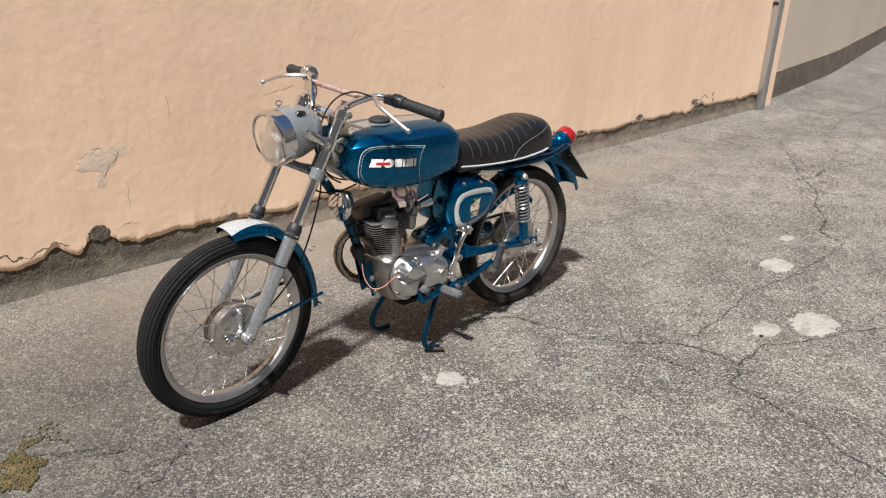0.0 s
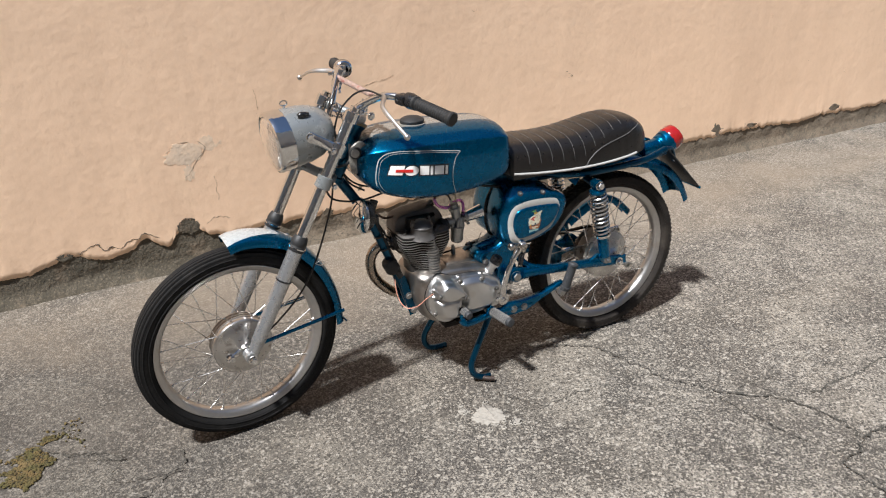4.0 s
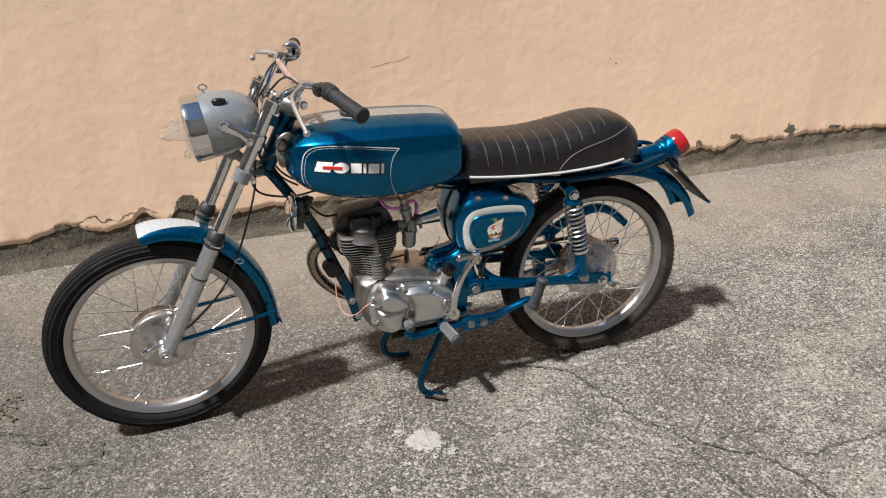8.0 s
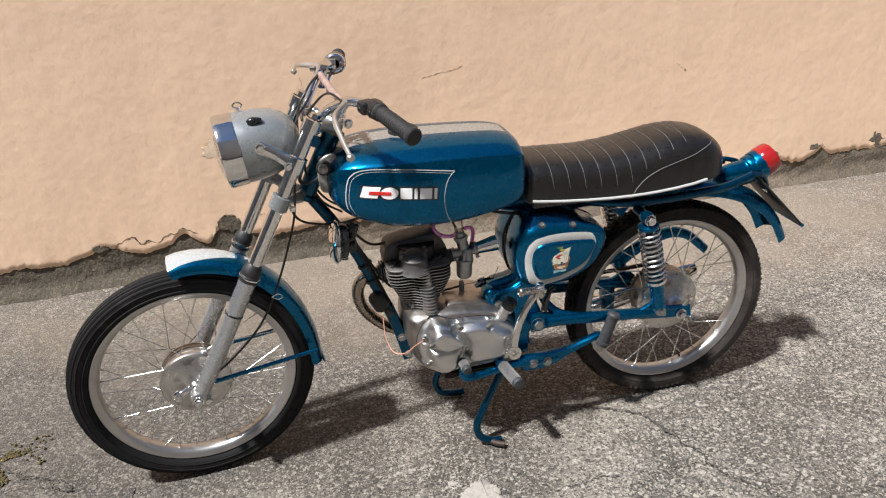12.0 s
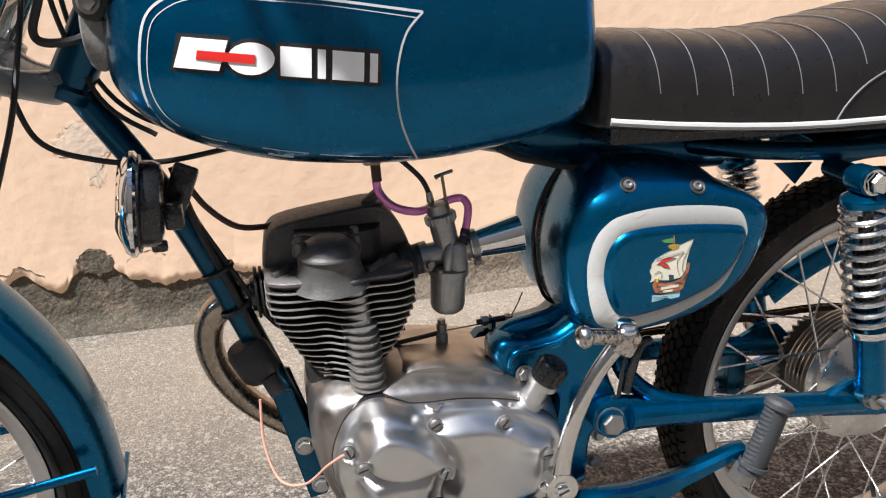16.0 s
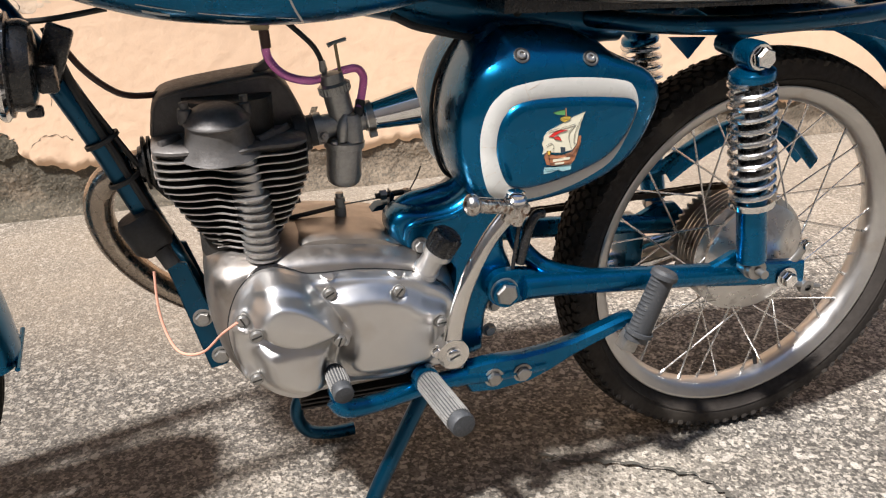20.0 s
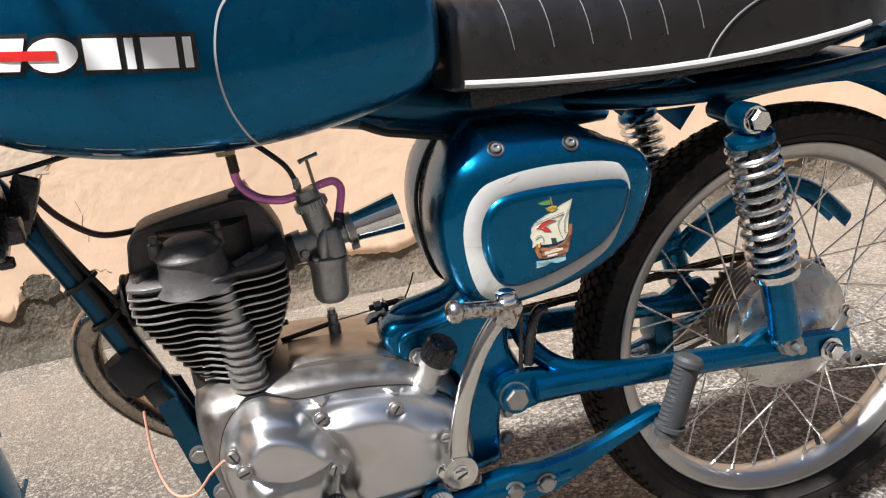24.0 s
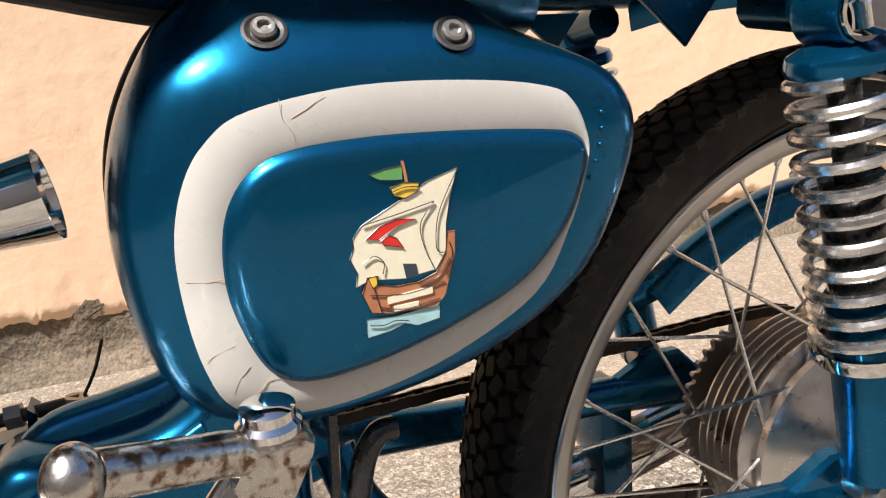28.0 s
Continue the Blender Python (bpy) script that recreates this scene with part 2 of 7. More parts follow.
def chain_mix(m, layers, base, bump_layers=(), rough=0.85):
    """Layers of colour over a base: (texture kind, scale, detail, from, to, colour, strength) in world metres."""
    n, l, p = nodes_of(m)
    co = n.new("ShaderNodeNewGeometry")
    last = None

    def texture(kind, scale, detail):
        if kind == "spot":
            # a patch of colour: distance from a place, with a wandering edge
            cx, cy, rx, ry = scale
            w = n.new("ShaderNodeTexNoise")
            w.inputs["Scale"].default_value, w.inputs["Detail"].default_value = detail, 8
            l.new(co.outputs["Position"], w.inputs["Vector"])
            g = n.new("ShaderNodeMapping")
            g.inputs["Location"].default_value = (-cx / rx, -cy / ry, 0)
            g.inputs["Scale"].default_value = (1 / rx, 1 / ry, 0)
            l.new(co.outputs["Position"], g.inputs[0])
            d = n.new("ShaderNodeVectorMath")
            d.operation = "LENGTH"
            l.new(g.outputs[0], d.inputs[0])
            s = n.new("ShaderNodeMath")
            s.operation = "MULTIPLY_ADD"
            s.inputs[1].default_value = 1.6
            l.new(w.outputs["Fac"], s.inputs[0])
            l.new(d.outputs["Value"], s.inputs[2])
            return s.outputs[0]
        if kind == "voronoi":
            t = n.new("ShaderNodeTexVoronoi")
            t.inputs["Scale"].default_value = scale
            out = t.outputs["Distance"]
        elif kind == "cells":
            t = n.new("ShaderNodeTexVoronoi")
            t.inputs["Scale"].default_value = scale
            s = n.new("ShaderNodeSeparateColor")
            l.new(t.outputs["Color"], s.inputs[0])
            out = s.outputs[0]
        else:
            t = n.new("ShaderNodeTexNoise")
            t.inputs["Scale"].default_value, t.inputs["Detail"].default_value = scale, detail
            out = t.outputs["Fac"]
        if kind == "streak":
            g = n.new("ShaderNodeMapping")
            g.inputs["Scale"].default_value = (1, 1, 0.22)
            l.new(co.outputs["Position"], g.inputs[0])
            l.new(g.outputs[0], t.inputs["Vector"])
        else:
            l.new(co.outputs["Position"], t.inputs["Vector"])
        return out

    def ranged(fac, a, b, hi):
        r = n.new("ShaderNodeMapRange")
        r.inputs[1].default_value, r.inputs[2].default_value, r.inputs[4].default_value = a, b, hi
        l.new(fac, r.inputs[0])
        return r.outputs[0]

    for kind, scale, detail, a, b, colour, strength in layers:
        x = n.new("ShaderNodeMix")
        x.data_type = "RGBA"
        l.new(ranged(texture(kind, scale, detail), a, b, strength), x.inputs[0])
        if last:
            l.new(last, x.inputs[6])
        else:
            x.inputs[6].default_value = (*base, 1)
        x.inputs[7].default_value = (*colour, 1)
        last = x.outputs[2]
    l.new(last, p.inputs["Base Color"])
    p.inputs["Roughness"].default_value = rough
    normal = None
    for kind, scale, detail, strength, distance in bump_layers:
        b = n.new("ShaderNodeBump")
        b.inputs["Strength"].default_value, b.inputs["Distance"].default_value = strength, distance
        l.new(texture(kind, scale, detail), b.inputs["Height"])
        if normal:
            l.new(normal, b.inputs["Normal"])
        normal = b.outputs[0]
    if normal:
        l.new(normal, p.inputs["Normal"])


def bare(name):
    m = bpy.data.materials.new(name)
    m.use_nodes = True
    return m


PLASTER = bare("peach_plaster")
chain_mix(PLASTER, [
    ("noise", 0.9, 4, 0.40, 0.68, (0.81, 0.57, 0.385), 0.55),
    ("streak", 2.6, 6, 0.50, 0.74, (0.70, 0.49, 0.33), 0.45),
    ("noise", 6.0, 8, 0.56, 0.78, (0.86, 0.63, 0.43), 0.5),
    ("noise", 45.0, 6, 0.45, 0.75, (0.68, 0.46, 0.30), 0.2),
    ("noise", 3.2, 10, 0.68, 0.76, (0.60, 0.48, 0.36), 0.35)],
    (0.86, 0.615, 0.42), [("noise", 3.5, 5, 0.22, 0.02), ("noise", 22, 8, 0.26, 0.007), ("noise", 160, 4, 0.18, 0.0015)], 0.9)
BARE_PLASTER = bare("bare_grey_plaster")
chain_mix(BARE_PLASTER, [("noise", 14, 8, 0.4, 0.65, (0.80, 0.60, 0.42), 0.7), ("noise", 70, 6, 0.5, 0.7, (0.58, 0.46, 0.35), 0.5)],
          (0.70, 0.56, 0.42), [("noise", 60, 8, 0.5, 0.004)], 0.95)
PLINTH = bare("damp_rough_render")
chain_mix(PLINTH, [
    ("noise", 5, 8, 0.42, 0.60, (0.215, 0.170, 0.120), 0.9),
    ("noise", 1.1, 4, 0.46, 0.60, (0.120, 0.100, 0.070), 0.45),
    ("noise", 16, 8, 0.55, 0.68, (0.100, 0.086, 0.062), 0.65),
    ("spot", (-0.45, 1.27, 0.9, 3.0), 6.0, 2.1, 1.3, (0.070, 0.062, 0.043), 0.75),
    ("noise", 9, 9, 0.58, 0.68, (0.30, 0.23, 0.16), 0.5),
    ("noise", 130, 6, 0.48, 0.62, (0.060, 0.053, 0.042), 0.6),
    ("cells", 210, 0, 0.80, 0.86, (0.30, 0.24, 0.175), 0.25)],
    (0.158, 0.125, 0.089), [("noise", 18, 10, 0.6, 0.018), ("noise", 90, 6, 0.6, 0.006)], 0.95)
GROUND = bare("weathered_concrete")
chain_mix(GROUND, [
    ("noise", 40, 8, 0.42, 0.60, (0.085, 0.076, 0.066), 0.4),
    ("cells", 240, 0, 0.58, 0.72, (0.330, 0.300, 0.255), 0.55),
    ("cells", 120, 0, 0.91, 0.95, (0.43, 0.40, 0.35), 0.7),
    ("cells", 210, 0, 0.70, 0.84, (0.035, 0.032, 0.029), 0.65),
    ("noise", 420, 3, 0.5, 0.66, (0.060, 0.055, 0.048), 0.4),
    ("noise", 1.3, 9, 0.49, 0.58, (0.080, 0.073, 0.065), 0.55),
    ("noise", 2.3, 10, 0.55, 0.66, (0.255, 0.228, 0.188), 0.55),
    ("noise", 7.5, 9, 0.53, 0.61, (0.066, 0.060, 0.053), 0.62),
    ("noise", 24.0, 8, 0.52, 0.60, (0.060, 0.054, 0.048), 0.3),
    ("noise", 13.0, 9, 0.62, 0.70, (0.290, 0.262, 0.222), 0.3),
    # darker patches left of, around and behind the motorcycle's place
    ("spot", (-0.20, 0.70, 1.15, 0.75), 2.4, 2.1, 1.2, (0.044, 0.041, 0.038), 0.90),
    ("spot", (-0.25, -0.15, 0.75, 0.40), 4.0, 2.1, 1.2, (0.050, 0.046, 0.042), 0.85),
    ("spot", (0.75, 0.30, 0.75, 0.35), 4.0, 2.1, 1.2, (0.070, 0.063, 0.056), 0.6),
    ("spot", (4.3, 0.15, 1.7, 0.95), 2.2, 2.05, 1.3, (0.285, 0.248, 0.190), 0.72),
    ("spot", (2.0, -0.86, 0.42, 0.20), 6.0, 2.0, 1.6, (0.245, 0.222, 0.190), 0.70),
    ("spot", (1.05, 0.75, 0.9, 0.40), 3.0, 2.1, 1.3, (0.235, 0.202, 0.160), 0.50),
    ("spot", (-0.62, 0.00, 0.15, 0.15), 9.0, 1.95, 1.6, (0.200, 0.185, 0.148), 0.75),
    ("noise", 1.2, 12, 0.47, 0.57, (0.050, 0.045, 0.040), 0.45),
    ("noise", 3.4, 14, 0.53, 0.62, (0.320, 0.285, 0.230), 0.38),
    ("noise", 9.0, 14, 0.50, 0.60, (0.048, 0.043, 0.038), 0.40),
    ("noise", 75, 6, 0.50, 0.62, (0.060, 0.053, 0.045), 0.45),
    ("noise", 210, 4, 0.50, 0.60, (0.30, 0.265, 0.215), 0.40),
    ("cells", 235, 0, 0.62, 0.66, (0.36, 0.325, 0.27), 0.46),
    ("cells", 140, 0, 0.89, 0.91, (0.44, 0.40, 0.34), 0.55),
    ("cells", 250, 0, 0.77, 0.80, (0.018, 0.016, 0.014), 0.66),
    ("cells", 140, 0, 0.94, 0.96, (0.018, 0.016, 0.014), 0.60),
    ("noise", 150.0, 8, 0.52, 0.62, (0.045, 0.040, 0.035), 0.40),
    ("noise", 38, 10, 0.52, 0.58, (0.30, 0.268, 0.218), 0.14),
    ("noise", 52, 10, 0.53, 0.59, (0.034, 0.030, 0.026), 0.20),
    ("noise", 17, 12, 0.545, 0.60, (0.028, 0.025, 0.021), 0.20),
    ("noise", 1.9, 13, 0.50, 0.575, (0.062, 0.052, 0.041), 0.34),
    ("noise", 1.5, 13, 0.55, 0.66, (0.27, 0.238, 0.190), 0.34),
    ("noise", 5.2, 14, 0.53, 0.62, (0.046, 0.038, 0.030), 0.36),
    ("cells", 205, 0, 0.80, 0.83, (0.40, 0.355, 0.29), 0.55),
    ("cells", 172, 0, 0.78, 0.82, (0.022, 0.019, 0.015), 0.70),
    ("cells", 118, 0, 0.93, 0.95, (0.44, 0.40, 0.34), 0.55),
    # a broad darker patch on the left, then a tan one along the wall
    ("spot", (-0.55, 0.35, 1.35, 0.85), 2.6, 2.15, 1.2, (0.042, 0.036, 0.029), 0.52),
    ("spot", (1.5, 1.05, 2.3, 0.50), 3.0, 2.2, 1.3, (0.215, 0.172, 0.124), 0.62)],
    (0.150, 0.134, 0.113), [("noise", 5, 8, 0.4, 0.012), ("voronoi", 190, 0, 0.6, 0.004), ("noise", 380, 4, 0.5, 0.002)], 0.92)
SCAB = bare("pale_mortar")
chain_mix(SCAB, [("noise", 20, 8, 0.45, 0.65, (0.36, 0.33, 0.28), 0.8), ("noise", 90, 6, 0.5, 0.66, (0.20, 0.18, 0.155), 0.7), ("noise", 14, 8, 0.55, 0.65, (0.19, 0.17, 0.145), 0.7)],
          (0.315, 0.29, 0.25), [("noise", 30, 8, 0.6, 0.006), ("noise", 140, 8, 0.6, 0.003)], 0.95)
CRACK = bare("dirt_in_cracks")
chain_mix(CRACK, [("noise", 60, 6, 0.4, 0.65, (0.035, 0.033, 0.027), 0.9)], (0.06, 0.055, 0.045), [], 1.0)
CHIP = bare("stained_plaster_chip")
chain_mix(CHIP, [("noise", 80, 6, 0.4, 0.65, (0.30, 0.20, 0.13), 0.9)], (0.42, 0.28, 0.18), [], 1.0)
MOSS = bare("dry_moss")
chain_mix(MOSS, [("noise", 30, 8, 0.4, 0.62, (0.13, 0.085, 0.030), 0.9), ("noise", 160, 4, 0.48, 0.62, (0.035, 0.030, 0.012), 0.85), ("noise", 14, 4, 0.55, 0.7, (0.20, 0.14, 0.06), 0.6)], (0.075, 0.066, 0.020), [("noise", 200, 4, 0.6, 0.004)], 1.0)
# plaster of the unseen walls added to shape fill light and reflections
ADDED_WALL = bare("added_wall_plaster")
chain_mix(ADDED_WALL, [("noise", 0.8, 5, 0.4, 0.65, (0.58, 0.54, 0.48), 0.7), ("streak", 3, 6, 0.5, 0.7, (0.66, 0.62, 0.56), 0.5)], (0.63, 0.59, 0.53), [("noise", 20, 8, 0.3, 0.006)], 0.92)
GREY_WALL = bare("grey_beige_plaster")
chain_mix(GREY_WALL, [("noise", 0.8, 5, 0.4, 0.65, (0.58, 0.48, 0.37), 0.7), ("streak", 3, 6, 0.5, 0.7, (0.70, 0.58, 0.45), 0.5)], (0.66, 0.55, 0.43), [("noise", 20, 8, 0.3, 0.006)], 0.92)


# ---- mesh helpers ----
def catmull(pts, n=6, closed=False):
    """A smooth line through the points (of any dimension), n steps between neighbours."""
    p = [np.array(q, float) for q in pts]
    k = len(p)
    out = []
    for i in range(k if closed else k - 1):
        a, b, c, d = (p[(i + j) % k] if closed else p[min(max(i + j, 0), k - 1)] for j in (-1, 0, 1, 2))
        for s in range(n):
            t = s / n
            out.append(0.5 * (2 * b + (c - a) * t + (2 * a - 5 * b + 4 * c - d) * t * t + (3 * b - a - 3 * c + d) * t ** 3))
    if not closed:
        out.append(p[-1])
    return out


def loft(rings, caps=True, wrap=True, bm=None):
    bm = bm or bmesh.new()
    vs = [[bm.verts.new(tuple(float(c) for c in q)) for q in r] for r in rings]
    k = len(vs[0])
    for a, b in zip(vs, vs[1:]):
        for i in range(k if wrap else k - 1):
            j = (i + 1) % k
            bm.faces.new((a[i], a[j], b[j], b[i]))
    if caps:
        bm.faces.new(vs[0][::-1])
        bm.faces.new(vs[-1])
    return bm


def tube(pts, r, n=12, smooth=6, bm=None, closed=False, flat=1.0):
    """A round bar along the points; r is one radius or one for each point; flat squeezes it."""
    rs = r if isinstance(r, (list, tuple)) else [r] * len(pts)
    q = [np.array((*p, s), float) for p, s in zip(pts, rs)]
    if smooth and len(pts) > 2:
        q = catmull(q, smooth, closed)
    line = [Vector(v[:3]) for v in q]
    rad = [v[3] for v in q]
    k = len(line)
    tang = [(line[(i + 1) % k if closed else min(i + 1, k - 1)] - line[(i - 1) % k if closed else max(i - 1, 0)]).normalized() for i in range(k)]
    side = tang[0].orthogonal().normalized() if abs(tang[0].y) > 0.9 else Vector((0, 1, 0)).cross(tang[0]).normalized()
    rings = []
    for c, t, s in zip(line, tang, rad):
        side = (side - t * side.dot(t)).normalized()
        up = t.cross(side)
        rings.append([c + side * (s * math.cos(a)) + up * (s * flat * math.sin(a)) for a in (2 * math.pi * i / n for i in range(n))])
    if closed:
        rings.append(rings[0])
    bm = loft(rings, not closed, True, bm)
    if closed:
        bmesh.ops.remove_doubles(bm, verts=bm.verts, dist=1e-6)
    return bm


def lathe(profile, at=(0, 0, 0), way=(0, 0, 1), n=32, bm=None, closed=False):
    """A turned shape: profile of (radius, height) along the way from at."""
    w = Vector(way).normalized()
    u = w.orthogonal().normalized()
    v = w.cross(u)
    o = Vector(at)
    prof = list(profile) + ([profile[0]] if closed else [])
    rings = [[o + w * h + (u * math.cos(a) + v * math.sin(a)) * max(r, 1e-5) for a in (2 * math.pi * i / n for i in range(n))] for r, h in prof]
    return loft(rings, False, True, bm)


def offset(outline, d):
    """A closed 2D outline moved inwards by d."""
    p = [np.array(q, float) for q in outline]
    k = len(p)
    area = sum(p[i][0] * p[(i + 1) % k][1] - p[(i + 1) % k][0] * p[i][1] for i in range(k))
    s = 1 if area > 0 else -1
    out = []
    for i in range(k):
        t = p[(i + 1) % k] - p[i - 1]
        t = t / (np.linalg.norm(t) + 1e-12)
        out.append(p[i] + s * d * np.array((-t[1], t[0])))
    return out


def shrink(outline, d, most=0.005):
    """An inset that stays clean when it is deep: moved inwards a little, then scaled towards the middle."""
    o = offset(outline, min(d, most))
    if d <= most:
        return o
    c = sum(o) / len(o)
    mean = sum(np.linalg.norm(q - c) for q in o) / len(o)
    return [q + (c - q) * min(0.95, (d - most) / mean) for q in o]


def pillow(outline, prof, smooth=5, bm=None):
    """A cast or pressed cover: the (x, z) outline, stepped through (inset, y) from its back to its front."""
    o = catmull(outline, smooth, True) if smooth else [np.array(q, float) for q in outline]
    return loft([[(q[0], y, q[1]) for q in shrink(o, d)] for d, y in prof], True, True, bm)


def slab(outline, y0, y1, edge=0.002, smooth=0):
    return pillow(outline, [(edge, y1), (0, y1 - edge), (0, y0 + edge), (edge, y0)], smooth)


def box(size, at=(0, 0, 0), edge=0.002, bm=None, turn=None):
    b = bmesh.new()
    bmesh.ops.create_cube(b, size=1)
    bmesh.ops.scale(b, vec=size, verts=b.verts)
    if edge:
        bmesh.ops.bevel(b, geom=b.edges[:], offset=edge, segments=2, affect="EDGES", profile=0.5)
    b.transform(Matrix.Translation(at) @ (turn or Matrix()))
    if bm is None:
        return b
    me = bpy.data.meshes.new("tmp")
    b.to_mesh(me)
    bm.from_mesh(me)
    bpy.data.meshes.remove(me)
    b.free()
    return bm


def mesh_of(name, bm, mats, sharp=38):
    bmesh.ops.recalc_face_normals(bm, faces=bm.faces[:])
    for f in bm.faces:
        f.smooth = True
    for e in bm.edges:
        e.smooth = not (len(e.link_faces) == 2 and e.calc_face_angle(0) > radians(sharp))
    me = bpy.data.meshes.new(name)
    bm.to_mesh(me)
    bm.free()
    for m in mats if isinstance(mats, (list, tuple)) else [mats]:
        me.materials.append(m)
    return me


def part(name, bm, mats, parent=None, label="", m=None, sharp=38):
    """Links a bmesh as one mesh object under a thing or a part."""
    if m is not None:
        bm.transform(m)
    ob = new(name, mesh_of(name, bm, mats, sharp))
    ob.parent = parent
    return tagged(ob, label)


def again(ob, parent, m):
    """The same piece once more, at a pose of its own."""
    o = new(ob.name.split(".")[0], ob.data)
    o.parent, o.matrix_basis = parent, m
    return o


def hex_bolt(at, way, r=0.008, h=0.006, washer=1.35):
    bm = lathe([(0.0, 0), (r * washer, 0), (r * washer, 0.0018), (r, 0.0018)], at, way, 18)
    w = Vector(way).normalized()
    return lathe([(r, 0.0018), (r, h * 0.85), (r * 0.86, h), (0.0, h)], Vector(at), w, 6, bm)


def slot_screw(at, way, r=0.007, turn=0.6):
    bm = lathe([(0, 0), (r * 1.25, 0), (r * 1.25, 0.001), (r, 0.0015), (r, 0.004), (r * 0.8, 0.005), (0, 0.005)], at, way, 20)
    k = len(bm.faces)
    w = Vector(way).normalized()
    box((r * 1.7, r * 0.28, 0.0012), (0, 0, 0), 0, bm, Matrix.Translation(Vector(at) + w * 0.005) @ w.to_track_quat("Z", "Y").to_matrix().to_4x4() @ Matrix.Rotation(turn, 4, "Z"))
    bm.faces.ensure_lookup_table()
    for f in bm.faces[k:]:
        f.material_index = 1
    return bm


# ---- ground and walls ----
def fbm(x, y, z=0.0):
    return noise.fractal(Vector((x, y, z)), 0.8, 2.1, 5)


def wall_y(x):
    return 1.272 + 0.018 * x


def build_ground():
    bm = bmesh.new()
    xs = sorted(set([-60, -30, -15, -8, -5, -3.5] + list(np.arange(-2.4, 4.6, 0.06)) + [4.6, 5, 5.5, 6, 7, 8, 10, 13, 20, 35, 60]))
    ys = sorted(set([-60, -30, -15, -9, -6, -4, -3] + list(np.arange(-2.3, 1.42, 0.06)) + [1.6, 2, 3, 5, 9, 20, 60]))
    grid = [[bm.verts.new((x, y, min(0.0, 0.006 * fbm(x * 1.3, y * 1.3) - 0.003) if abs(x) < 5 and abs(y) < 2.4 else -0.004)) for y in ys] for x in xs]
    for a, b in zip(grid, grid[1:]):
        for i in range(len(ys) - 1):
            bm.faces.new((a[i], b[i], b[i + 1], a[i + 1]))
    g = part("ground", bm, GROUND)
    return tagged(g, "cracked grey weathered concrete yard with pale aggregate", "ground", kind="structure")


ground = build_ground()


def edge_height(x):
    """The ragged lower edge of the plaster."""
    v = 0.122 + 0.022 * fbm(x * 1.7, 3.7) + 0.016 * fbm(x * 8.0, 1.3) + 0.009 * fbm(x * 27.0, 8.1) + 0.003 * fbm(x * 90.0, 2.1)
    for c, w, h in ((-0.04, 0.06, 0.085), (-0.23, 0.05, 0.045), (-0.53, 0.07, 0.04), (2.75, 0.06, 0.045), (2.52, 0.05, 0.03), (5.0, 0.1, 0.03)):
        v += h * math.exp(-((x - c) / w) ** 2)
    return v


def wall_face(x, z):
    return wall_y(x) + 0.006 * fbm(x * 1.1, z * 1.1, 2.0)


def build_wall():
    xs = list(np.arange(-3.2, 6.16, 0.008)) + [6.16]
    rows = (0.0, 0.004, 0.03, 0.1, 0.25, 0.6, 1.2, 2.0, 3.0, 4.2)
    cols = []
    for x in xs:
        e = edge_height(x)
        col = [(x, wall_y(x) + 0.030, e + 0.004)]
        for k, r in enumerate(rows):
            z = e + (4.2 - e) * r / 4.2
            y = wall_y(x) + (0.005 if k == 0 else 0.0) + 0.006 * fbm(x * 1.1, z * 1.1, 2.0) - 0.004 * math.exp(-((z - e) / 0.03) ** 2) * fbm(x * 12, 5.0)
            col.append((x, y, z))
        col.append((x, wall_y(x) + 0.32, 4.2))
        col.append((x, wall_y(x) + 0.32, 0.0))
        cols.append(col)
    bm = loft(cols, True, True)
    w = part("wall_front", bm, PLASTER, sharp=60)
    tagged(w, "old peach plaster wall with a ragged crumbling lower edge", "wall", kind="structure")
    rows = [-0.06, -0.01, 0.01, 0.03, 0.05, 0.07, 0.09, 0.11, 0.13, 0.15, 0.17, 0.19, 0.21, 0.24]
    cols = []
    for x in np.arange(-3.2, 6.16, 0.025):
        col = []
        for z in rows:
            y = wall_y(x) + 0.006 - 0.026 * max(0, 0.05 - z) / 0.05 * 0.8 + 0.005 * fbm(x * 7, z * 9, 1.0) + 0.004 * fbm(x * 25, z * 25, 4.0)
            col.append((x, max(y, wall_y(x) - 0.03), z))
        cols.append(col)
    bm = loft(cols, False, False)
    p = part("wall_plinth", bm, PLINTH, sharp=80)
    tagged(p, "rough damp grey render exposed along the wall foot", "plinth", kind="structure")


build_wall()


def blob(cx, cz, w, h, seed, n=40, rough=0.35):
    out = []
    for i in range(n):
        a = 2 * math.pi * i / n
        r = 1 + rough * fbm(2.2 * math.cos(a) + seed, 2.2 * math.sin(a) - seed) + 0.5 * rough * fbm(7 * math.cos(a) + seed, 7 * math.sin(a))
        out.append((cx + w * r * math.cos(a), cz + h * r * math.sin(a)))
    return out


def wall_scab(x, z, w, h, seed, mat, label, rough=0.32, lift=0.0005):
    o = blob(x, z, w, h, seed, 60, rough)
    bm = loft([[(q[0], wall_face(*q) + 0.004, q[1]) for q in o], [(q[0], wall_face(*q) - lift * 0.7, q[1]) for q in o], [(q[0], wall_face(*q) - lift, q[1]) for q in shrink(o, 0.003)]])
    return tagged(part("peeled_patch", bm, mat), label, "wall patch", kind="structure")


